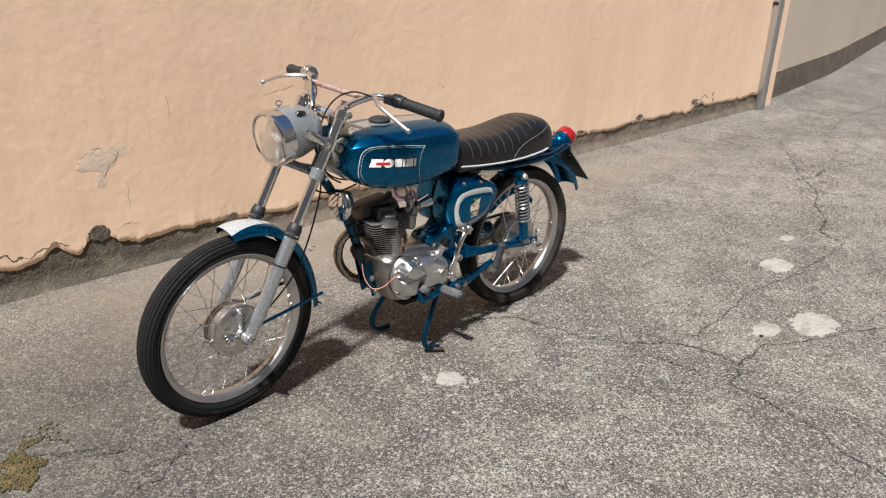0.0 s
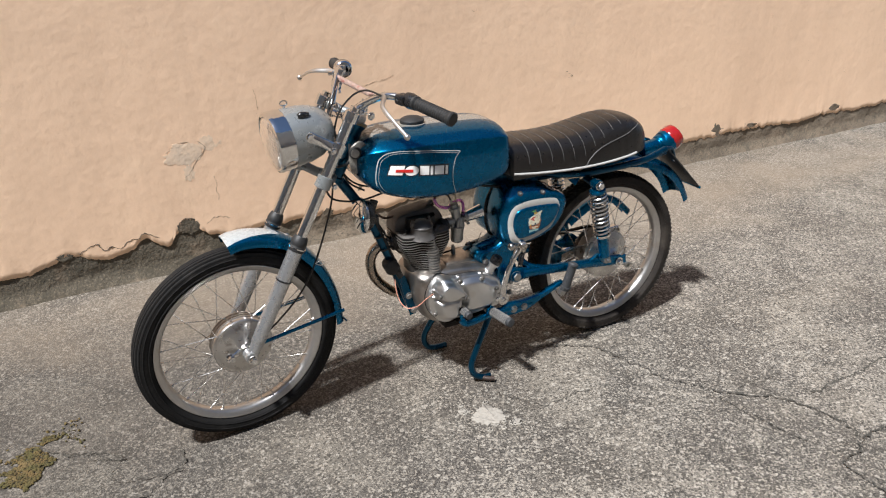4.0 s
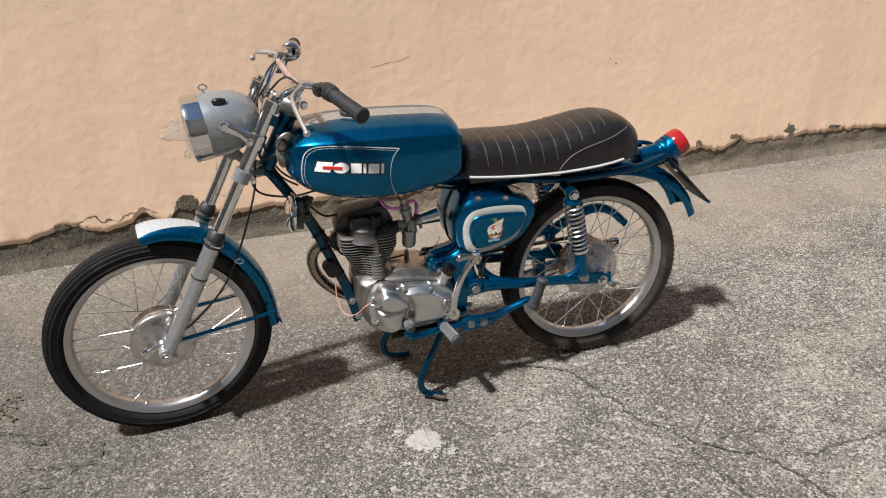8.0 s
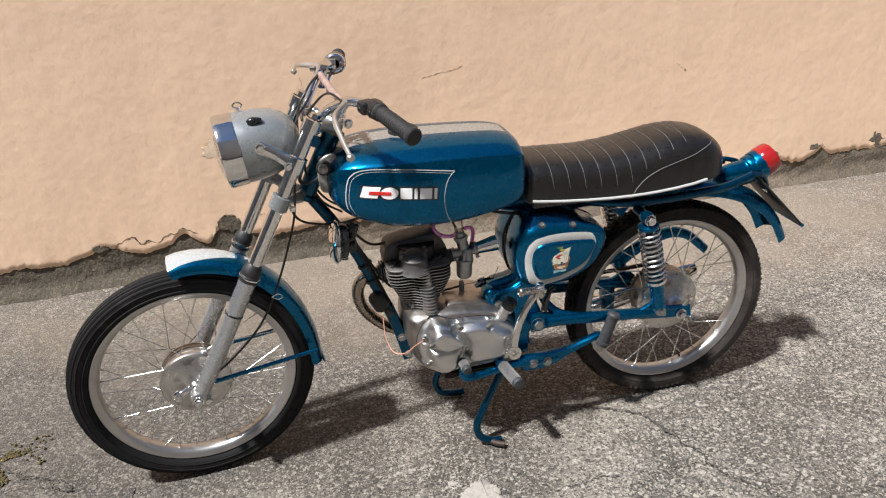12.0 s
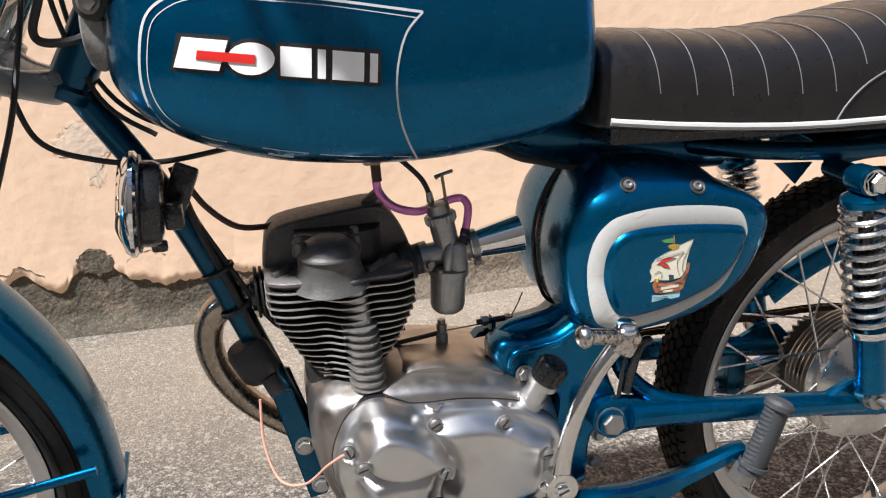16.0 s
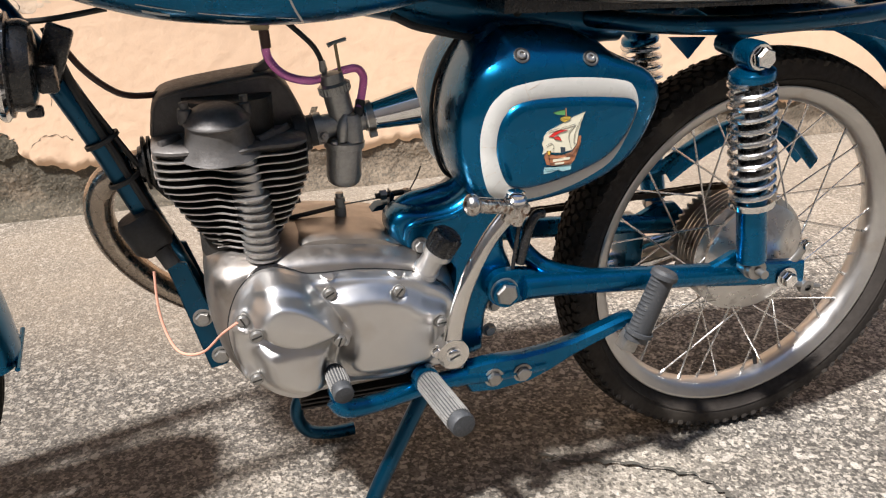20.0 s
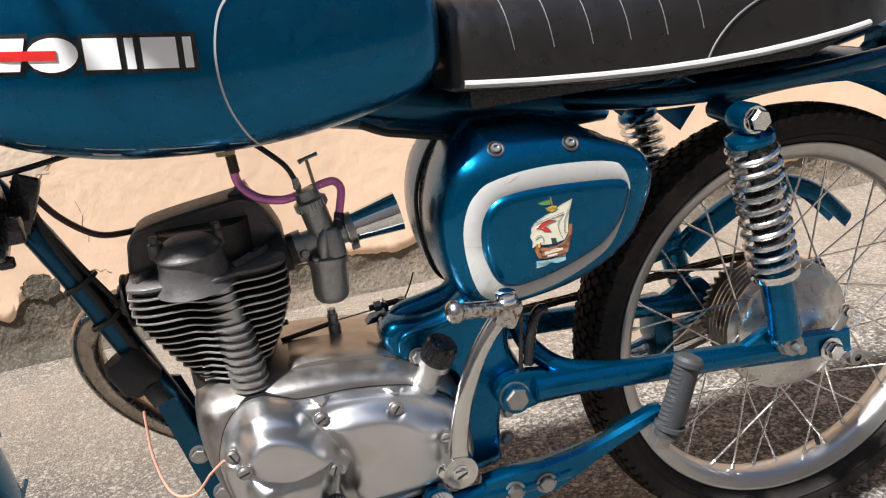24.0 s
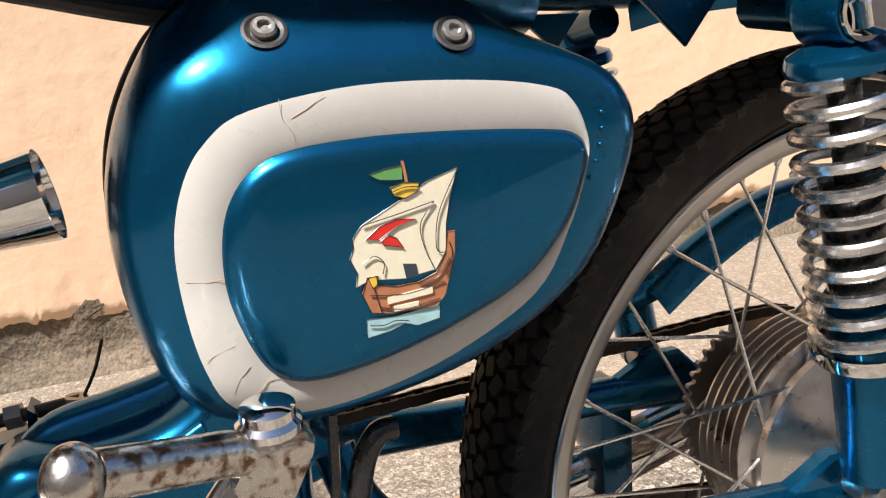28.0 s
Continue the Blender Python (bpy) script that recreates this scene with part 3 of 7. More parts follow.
wall_scab(-0.01, 0.525, 0.075, 0.050, 1.3, BARE_PLASTER, "patch where the peach paint has flaked to grey plaster")
wall_scab(0.10, 0.56, 0.045, 0.030, 6.3, BARE_PLASTER, "small flaked patch on the peach wall")
wall_scab(0.0, 0.44, 0.022, 0.035, 3.1, BARE_PLASTER, "small flaked patch on the peach wall")
wall_scab(-0.040, 0.200, 0.045, 0.036, 7.7, PLINTH, "dark hole in the plaster over the wall foot")
for k, (x, z, w) in enumerate(((2.72, 0.19, 0.05), (2.50, 0.175, 0.03), (1.45, 0.17, 0.05), (3.35, 0.17, 0.07), (4.1, 0.18, 0.08), (4.9, 0.2, 0.07), (-0.55, 0.18, 0.05), (0.6, 0.15, 0.04))):
    wall_scab(x, z - 0.012, w * 0.6, 0.014 + 0.007 * (k % 3), 11.0 + k * 2.7, PLINTH, "crumbled plaster over the wall foot")


def wall_crack(pts, r=0.0016, mat=None):
    line, rad = [], []
    for x, z in catmull(pts, 8):
        x, z = x + 0.007 * fbm(x * 45, z * 45, 1.0), z + 0.007 * fbm(x * 45, z * 45, 7.0)
        line.append((x, wall_face(x, z) - 0.0002, z))
        rad.append(r * (0.25 + 1.1 * abs(fbm(x * 60, z * 60, 3.0))))
    bm = tube(line, rad, 5, 0)
    return tagged(part("wall_crack", bm, mat or CHIP), "thin dark crack in the peach plaster", "crack", kind="structure")


wall_crack([(0.80, 0.708), (0.86, 0.720), (0.93, 0.731), (0.97, 0.743)], 0.0007)
wall_crack([(1.945, 0.655), (1.97, 0.635), (1.985, 0.625), (1.97, 0.612)], 0.0022, CRACK)
wall_crack([(1.93, 0.545), (1.955, 0.575), (1.96, 0.60)], 0.0012)
for crack, wide in (([(0.052, 0.575), (0.078, 0.545), (0.066, 0.515), (0.030, 0.480), (0.012, 0.450), (-0.016, 0.425)], 0.0014),
                    ([(-0.080, 0.540), (-0.055, 0.565), (-0.020, 0.577), (0.020, 0.572)], 0.0008),
                    ([(0.100, 0.410), (0.108, 0.370), (0.103, 0.330), (0.110, 0.300)], 0.0009),
                    ([(-0.50, 0.150), (-0.475, 0.178), (-0.44, 0.196), (-0.41, 0.192), (-0.395, 0.165), (-0.36, 0.170), (-0.33, 0.160)], 0.0028),
                    ([(-0.33, 0.162), (-0.29, 0.185), (-0.25, 0.188), (-0.225, 0.212), (-0.20, 0.196), (-0.17, 0.172)], 0.0020),
                    ([(0.03, 0.190), (0.06, 0.215), (0.10, 0.222), (0.14, 0.205)], 0.0011),
                    ([(-0.09, 0.190), (-0.075, 0.222), (-0.045, 0.238), (-0.01, 0.226)], 0.0022),
                    ([(4.85, 0.16), (4.92, 0.21), (4.99, 0.195), (5.06, 0.235), (5.12, 0.20)], 0.0035)):
    wall_crack(crack, wide, CRACK)
wall_crack([(0.32, 0.76), (0.325, 0.70), (0.32, 0.64)], 0.0012)
for k in range(22):
    x, z = random.uniform(-1.1, 4.5), random.uniform(0.26, 1.5)
    a = random.uniform(-1.2, 1.2)
    s = random.uniform(0.008, 0.025)
    wall_crack([(x, z), (x + s * math.cos(a), z + s * math.sin(a)), (x + s * 1.7 * math.cos(a + 0.7), z + s * 1.7 * math.sin(a + 0.7))], random.uniform(0.0005, 0.0011))


def ground_scab(x, y, w, h, seed, label):
    bm = pillow(blob(0, 0, w, h, seed, 72, 0.27), [(0, 0.010), (0, 0.0), (0.002, -0.0015), (0.006, -0.0022)], 0)
    bm.transform(Matrix.Translation((x, y, 0.0)) @ Matrix.Rotation(radians(-90), 4, "X") @ Matrix.Scale(-1, 4, (0, 0, 1)))
    bm.transform(Matrix.Translation((0, 0, 0.0005)))
    return tagged(part("mortar_spot", bm, SCAB), label, "mortar spot", group="mortar spots on the yard", kind="structure")


ground_scab(0.580, -0.315, 0.050, 0.048, 2.0, "pale crumbly mortar spot stuck on the concrete")
ground_scab(0.640, -0.385, 0.022, 0.016, 5.0, "small pale mortar spot on the concrete")
ground_scab(0.520, -0.262, 0.016, 0.016, 9.0, "small pale mortar spot on the concrete")
for k in range(16):
    a = 2.4 * k
    d = 0.055 + 0.012 * (k % 5)
    ground_scab(0.585 + d * math.cos(a), -0.315 + d * math.sin(a), 0.004 + 0.0022 * (k % 4), 0.004 + 0.0018 * (k % 3), 60.0 + k, "tiny pale mortar crumb on the concrete")
ground_scab(2.545, -0.565, 0.095, 0.070, 14.0, "pale mortar spot stuck on the concrete")
ground_scab(2.060, -0.965, 0.120, 0.085, 21.0, "broad pale mortar spot stuck on the concrete")
ground_scab(1.850, -0.860, 0.075, 0.050, 31.0, "pale mortar spot stuck on the concrete")
ground_scab(1.003, -0.610, 0.016, 0.012, 41.0, "small pale mortar chip on the concrete")
ground_scab(2.95, -0.42, 0.05, 0.03, 57.0, "small pale mortar spot on the concrete")


def ground_crack(pts, w=0.006, seed=0.0):
    """A crack as a narrow band of dirt with uneven edges, lying in the surface."""
    line = catmull(pts, 26)
    a, b = [], []
    for i, p in enumerate(line):
        t = line[min(i + 1, len(line) - 1)] - line[max(i - 1, 0)]
        t = t / (np.linalg.norm(t) + 1e-9)
        nrm = np.array((-t[1], t[0]))
        c = p + nrm * (0.016 * fbm(p[0] * 9 + seed, p[1] * 9) + 0.010 * fbm(p[0] * 45, p[1] * 45 + seed))
        h = w * 0.5 * (0.15 + 1.5 * abs(fbm(p[0] * 38, p[1] * 38 + seed)))
        a.append((*(c + nrm * h), 0.0012))
        b.append((*(c - nrm * h), 0.0012))
    bm = loft([a, b], False, False)
    return tagged(part("ground_crack", bm, CRACK), "dark dirt-filled crack in the concrete", "crack", kind="structure")


for w, pts in (
        (0.009, [(0.90, -0.02), (1.097, -0.116), (1.152, -0.254), (1.187, -0.373), (1.240, -0.473), (1.310, -0.558), (1.399, -0.629), (1.479, -0.732), (1.512, -0.859), (1.496, -0.927)]),
        (0.006, [(1.284, -0.577), (1.303, -0.719), (1.347, -0.884), (1.394, -0.972)]),
        (0.010, [(1.496, -0.927), (1.42, -0.97), (1.358, -0.991), (1.351, -1.103), (1.328, -1.216), (1.306, -1.321), (1.255, -1.433), (1.237, -1.541), (1.20, -1.9)]),
        (0.013, [(1.496, -0.927), (1.60, -0.925), (1.721, -0.913)]),
        (0.008, [(1.721, -0.913), (1.871, -1.004), (2.075, -1.076), (2.306, -1.164), (2.7, -1.2)]),
        (0.010, [(1.554, -0.711), (1.711, -0.695), (1.935, -0.674), (2.161, -0.634), (2.467, -0.675), (2.731, -0.666), (2.917, -0.671), (3.156, -0.659)]),
        (0.012, [(3.131, -0.639), (3.216, -0.496), (3.418, -0.424), (3.639, -0.284), (3.969, -0.120), (4.104, 0.005), (4.325, 0.166), (4.646, 0.381), (5.011, 0.626)]),
        (0.010, [(4.553, 1.263), (4.648, 1.088), (4.612, 0.796), (4.745, 0.563), (4.708, 0.433)]),
        (0.016, [(4.05, 0.06), (4.233, 0.005), (4.498, 0.044)]),
        (0.010, [(3.871, -0.120), (3.997, -0.281), (4.106, -0.429), (4.3, -0.7)]),
        (0.007, [(3.216, -0.496), (3.107, -0.306), (3.018, -0.183)]),
        (0.009, [(5.011, 0.626), (5.6, 0.5), (6.6, 0.7), (8.0, 0.5)]),
        (0.009, [(4.498, 0.044), (5.1, -0.1), (5.8, -0.05), (6.6, -0.3)]),
        (0.007, [(4.325, 0.166), (4.7, 0.1), (5.2, 0.25)]),
        (0.006, [(3.639, -0.284), (3.75, -0.12), (3.72, 0.05), (3.9, 0.2)]),
        (0.004, [(1.18, -0.37), (1.05, -0.36), (0.9, -0.345), (0.76, -0.34), (0.66, -0.21)]),
        (0.005, [(-0.555, 0.051), (-0.489, 0.007), (-0.496, -0.078), (-0.387, -0.118), (-0.318, -0.122)]),
        (0.005, [(-0.304, -0.027), (-0.308, -0.093), (-0.383, -0.144), (-0.422, -0.175), (-0.55, -0.22)]),
        (0.006, [(-0.668, 0.148), (-0.605, 0.092), (-0.547, 0.069), (-0.52, 0.03)]),
        (0.004, [(1.28, -0.59), (1.40, -0.56), (1.55, -0.57)])):
    ground_crack(pts, w, w * 1000 + pts[0][0])


def build_lip():
    # the broken edge of the top coat beside the moss
    line = catmull([(-0.76, 0.24), (-0.668, 0.152), (-0.605, 0.100), (-0.547, 0.077), (-0.50, 0.05), (-0.47, 0.0)], 14)
    rings = []
    for i, p in enumerate(line):
        t = line[min(i + 1, len(line) - 1)] - line[max(i - 1, 0)]
        nrm = np.array((-t[1], t[0])) / (np.linalg.norm(t) + 1e-9)
        s = 0.010 * fbm(p[0] * 40, p[1] * 40)
        w = 0.007 + 0.006 * abs(fbm(p[0] * 17, p[1] * 17))
        rings.append([(*(p + nrm * (s + k * w)), z) for k, z in ((-0.1, -0.003), (0.0, 0.0028), (0.4, 0.0024), (1.0, -0.002))])
    tagged(part("broken_lip", loft(rings, False, False), GROUND), "pale broken edge of the concrete skin beside the moss", "ground edge", kind="structure")


build_lip()


def build_moss():
    bm = bmesh.new()
    for k in range(2600):
        a, r = random.uniform(0, 2 * math.pi), math.sqrt(random.random()) * (1.0 if k % 6 else 1.7)
        x, y = -0.715 + 0.085 * r * math.cos(a) + 0.05 * r * math.sin(a), 0.10 + 0.13 * r * math.sin(a)
        if fbm(x * 11, y * 11, 3.0) < -0.06 + 0.5 * (min(r, 1.15) - 0.5):
            continue
        s = random.uniform(0.0016, 0.0048)
        bmesh.ops.create_icosphere(bm, subdivisions=1, radius=s, matrix=Matrix.Translation((x, y, s * 0.25)) @ Matrix.Rotation(random.random() * 3, 4, "Z") @ Matrix.Diagonal((1.2, 0.9, 0.6, 1)))
    for v in bm.verts:
        v.co += Vector((random.uniform(-1, 1), random.uniform(-1, 1), random.uniform(-1, 1))) * 0.0012
    m = part("moss", bm, MOSS, sharp=80)
    return tagged(m, "clump of dry yellow-green moss on the concrete", "moss", kind="stuff")


build_moss()


def build_far_wall():
    # the wall end with its rain pipe, and the lower grey wall that goes on behind it
    bm = slab([(6.165, -0.02), (6.34, -0.02), (6.34, 4.2), (6.165, 4.2)], 1.372, 1.70, 0.004)
    tagged(part("wall_end", bm, PLASTER), "pale plastered end pier of the peach wall", "wall", kind="structure")
    pipe = new("rain_pipe")
    tagged(pipe, "grey painted square rain pipe on the wall corner", "rain pipe")
    part("pipe_body", box((0.085, 0.06, 4.0), (6.07, 1.345, 2.0), 0.006), ALLOY_FORK, pipe)
    for z in (0.95, 2.6):
        part("pipe_clip", box((0.12, 0.05, 0.03), (6.08, 1.355, z), 0.004), BLACK_PAINT, pipe, "dark metal pipe clip")
    line = [(6.34, 1.50), (8.85, 1.88), (13.2, 2.85), (20.0, 4.3)]
    cols, low = [], []
    for x, y in line:
        cols.append([(x, y, 0.12), (x, y, 4.0), (x - 0.06, y + 0.3, 4.0), (x - 0.06, y + 0.3, 0.12)])
        low.append([(x, y - 0.03, -0.05), (x, y - 0.03, 0.26), (x, y + 0.05, 0.27), (x, y + 0.2, -0.05)])
    tagged(part("wall_back", loft(cols), GREY_WALL), "grey beige plastered wall going on behind the pier", "wall", kind="structure")
    tagged(part("wall_back_plinth", loft(low), PLINTH), "dark mossy foot of the grey wall", "plinth", kind="structure")
    # plain unseen walls, added behind the camera to cut skylight and fill reflections
    tagged(part("added_wall_yard", box((60, 0.3, 9.0), (4, -7.5, 4.48), 0.01), ADDED_WALL), "unseen plain plastered wall added across the yard to shape the light", "wall", kind="structure")
    tagged(part("added_wall_side", box((0.3, 11.0, 9.0), (-8.65, -1.8, 4.48), 0.01), ADDED_WALL), "unseen plain plastered wall added at the end of the yard to shape the light", "wall", kind="structure")


build_far_wall()


# ---- the motorcycle ----
bike = new("motorcycle")
tagged(bike, "metallic blue vintage motorcycle with black seat on its centre stand", "motorcycle")
RAKE = radians(28.5)
UPAX = Vector((math.sin(RAKE), 0, math.cos(RAKE)))
FORE = Vector((-math.cos(RAKE), 0, math.sin(RAKE)))
HEADPT = Vector((0.339, 0, 0.915))
TURNED = Matrix.Translation(HEADPT) @ Matrix.Rotation(radians(6.0), 4, UPAX) @ Matrix.Translation(-HEADPT)
UNTURNED = TURNED.inverted()


def leg(s, y, fore=0.078):
    """A point beside the fork: s along the steering axis from the head, y sideways."""
    return HEADPT + FORE * fore + UPAX * s + Vector((0, y, 0))


# -- wheels --
def build_wheel(name, at, m, tyre_r, tyre_w, ribbed, label, grow=0.0):
    place = (m or Matrix()) @ Matrix.Translation(at)
    Y = (0, 1, 0)
    rim_prof = [(0.2445, -0.0275), (0.2465, -0.0290), (0.2472, -0.0315), (0.2455, -0.0328), (0.2425, -0.0318), (0.2400, -0.0292), (0.2360, -0.0282), (0.2335, -0.0255), (0.2300, -0.0235), (0.2262, -0.0150), (0.2240, -0.0080), (0.2235, 0.0)]
    rim_prof = rim_prof + [(r, -y) for r, y in rim_prof[-2::-1]] + [(0.240, 0.020), (0.236, 0.0), (0.240, -0.020)]
    rim_prof = [(r + grow, y * 0.78) for r, y in rim_prof]
    wheel = part(name, lathe(rim_prof, (0, 0, 0), Y, 96, None, True), ALLOY_RIM, bike, label, sharp=50)
    wheel.matrix_basis = place
    h = tyre_w / 2
    bead, crown = 0.2450 + grow, tyre_r
    side = [(bead, -0.019), (bead + 0.004, -0.0235), (bead + 0.012, -h * 0.88), (bead + 0.020, -h), (crown - 0.019, -h * 0.99), (crown - 0.0115, -h * 0.93)]
    if ribbed:
        tread = []
        for i in range(7):
            y = -h * 0.84 + i * h * 0.28
            z = crown - 0.012 * (y / h) ** 2 - (0.001 if i in (0, 6) else 0)
            tread += [(z - 0.003, y - h * 0.135), (z, y - h * 0.10), (z, y + h * 0.10), (z - 0.003, y + h * 0.135)]
    else:
        tread = [(crown - 0.010 - 0.010 * (y / h) ** 2 + 0.004, y) for y in np.linspace(-h * 0.9, h * 0.9, 9)]
    prof = side + tread + [(r, -y) for r, y in side[::-1]] + [(bead - 0.004, 0.0)]
    tyre = part("tyre", lathe(prof, (0, 0, 0), Y, 96, None, True), RUBBER if ribbed else TYRE_DUSTY, wheel, "black rubber tyre with circumferential ribs" if ribbed else "black rubber tyre with a blocky tread", sharp=30)
    for rr in ((bead + 0.016, crown - 0.022) if ribbed else (bead + 0.014,)):
        part("sidewall_bead", lathe([(rr - 0.0012, -h * 1.0), (rr, -h * 1.0 - 0.0012), (rr + 0.0012, -h * 1.0)], (0, 0, 0), Y, 96, None, False), RUBBER if ribbed else TYRE_DUSTY, tyre)
    if not ribbed:
        bm = bmesh.new()
        for i in range(104):
            for row in range(7):
                y = (row - 3) * h * 0.285
                a = 2 * math.pi * (i + 0.5 * (row % 2)) / 104
                r = crown - 0.0030 - 0.012 * (y / h) ** 2
                tilt = -math.atan(0.024 * y / h ** 2)
                box((0.0128, h * 0.23, 0.005), (0, 0, 0), 0, bm, Matrix.Rotation(a, 4, "Y") @ Matrix.Translation((0, y, r)) @ Matrix.Rotation(tilt, 4, "X") @ Matrix.Rotation(0.45 * (1 if row % 2 else -1), 4, "Z"))
            for sgn in (-1, 1):
                a = 2 * math.pi * (i + 0.25) / 104
                box((0.0075, 0.0028, 0.013 if i % 2 else 0.009), (0, 0, 0), 0, bm, Matrix.Rotation(a, 4, "Y") @ Matrix.Translation((0, sgn * h * 0.950, crown - (0.0165 if i % 2 else 0.0140))) @ Matrix.Rotation(-sgn * 0.30, 4, "X"))
        tagged(part("tread", bm, TYRE_DUSTY, tyre), kind="stuff")
    return wheel


def build_spokes(wheel, flange_r, flange_y, rim_r=0.2245):
    for k, (sgn, lean) in enumerate(((-1, 1), (-1, -1), (1, 1), (1, -1))):
        a = radians(38) * lean
        p = Vector((flange_r * math.sin(a), sgn * (flange_y + (0.002 if lean > 0 else -0.002)), flange_r * math.cos(a)))
        q = Vector((0, sgn * 0.004, rim_r))
        bm = tube([p, q], 0.0015, 6, 0)
        lathe([(0.0028, 0), (0.0028, 0.009), (0.0018, 0.012)], q + Vector((0, 0, 0.002)), (p - q), 8, bm)
        ob = part("spoke", bm, SPRING, wheel)
        start = k * 10.0
        ob.matrix_basis = Matrix.Rotation(radians(start), 4, "Y")
        for i in range(1, 9):
            again(ob, wheel, Matrix.Rotation(radians(start + i * 40.0), 4, "Y"))


F_AXLE = Vector((-0.089, 0, 0.303))
fw = build_wheel("front_wheel", F_AXLE, TURNED, 0.304, 0.070, True, "front wheel with polished alloy rim and wire spokes", 0.0045)
build_spokes(fw, 0.072, 0.030, 0.229)
Y = (0, 1, 0)
hub = part("hub", lathe([(0.012, -0.02), (0.078, -0.020), (0.082, -0.012), (0.086, -0.010), (0.086, -0.006), (0.080, -0.004), (0.080, 0.0), (0.086, 0.002), (0.086, 0.006), (0.080, 0.008), (0.080, 0.012), (0.086, 0.014), (0.086, 0.018), (0.078, 0.022), (0.074, 0.034), (0.05, 0.040), (0.03, 0.055), (0.02, 0.072), (0.01, 0.072)], (0, 0, 0), Y, 64), ALLOY, fw, "dull cast alloy brake drum")
part("brake_plate", lathe([(0.083, -0.018), (0.088, -0.022), (0.088, -0.034), (0.085, -0.037), (0.080, -0.036), (0.076, -0.038), (0.060, -0.046), (0.035, -0.049), (0.020, -0.058), (0.018, -0.072), (0.006, -0.074)], (0, 0, 0), Y, 64), HUB, fw, "polished alloy brake plate")
arm = part("brake_arm", tube([(-0.018, -0.060, 0.002), (-0.035, -0.066, -0.004), (-0.050, -0.066, -0.010)], [0.009, 0.008, 0.009], 10, 4, None, False, 0.5), CHROME, fw)
part("cam_bolt", hex_bolt((-0.048, -0.064, -0.008), (0, -1, 0), 0.011, 0.016), CHROME, arm)
part("anchor_bolt", hex_bolt((0.020, -0.045, -0.045), (0, -1, 0), 0.010, 0.024), CHROME, fw)
part("axle_nut", hex_bolt((0, -0.120, 0), (0, -1, 0), 0.010, 0.012), CHROME, fw, "bright axle nut")
part("axle", lathe([(0.0, -0.126), (0.0075, -0.126), (0.0075, 0.126), (0.0, 0.126)], (0, 0, 0), Y, 16), STEEL, fw)

R_AXLE = Vector((1.226, 0, 0.297))
rw = build_wheel("rear_wheel", R_AXLE, None, 0.300, 0.080, False, "rear wheel with polished alloy rim and wire spokes", 0.0035)
rw.data = rw.data.copy()
build_spokes(rw, 0.080, 0.028, 0.228)
prof = [(0.012, -0.024), (0.080, -0.024)]
for i in range(6):
    y = -0.020 + i * 0.0085
    prof += [(0.086, y), (0.092, y + 0.001), (0.092, y + 0.0025), (0.086, y + 0.0035), (0.085, y + 0.007)]
prof += [(0.080, 0.034), (0.05, 0.038), (0.03, 0.05), (0.012, 0.05)]
part("hub", lathe(prof, (0, 0, 0), Y, 64), HUB, rw, "finned cast alloy brake drum")
part("brake_plate", lathe([(0.080, -0.024), (0.083, -0.027), (0.083, -0.033), (0.079, -0.036), (0.066, -0.040), (0.046, -0.048), (0.032, -0.056), (0.022, -0.066), (0.018, -0.085), (0.006, -0.086)], (0, 0, 0), Y, 64), HUB, rw, "polished alloy brake plate")
teeth = 46
ring = []
for i in range(teeth * 4):
    r = 0.081 if i % 4 in (1, 2) else 0.076
    a = 2 * math.pi * i / (teeth * 4)
    ring.append((r * math.cos(a), r * math.sin(a)))
part("sprocket", slab(ring, 0.058, 0.063, 0.0005), STEEL, rw, "dark steel rear sprocket")
part("axle", lathe([(0.0, -0.112), (0.007, -0.112), (0.007, 0.115), (0.0, 0.115)], (0, 0, 0), Y, 16), STEEL, rw)
part("axle_nut", hex_bolt((0, -0.103, 0), (0, -1, 0), 0.0105, 0.013, 1.5), CHROME, rw, "bright axle nut")
part("valve", tube([(0.07, 0, -0.222), (0.062, 0, -0.195)], 0.0035, 8, 0), BLACK, rw)

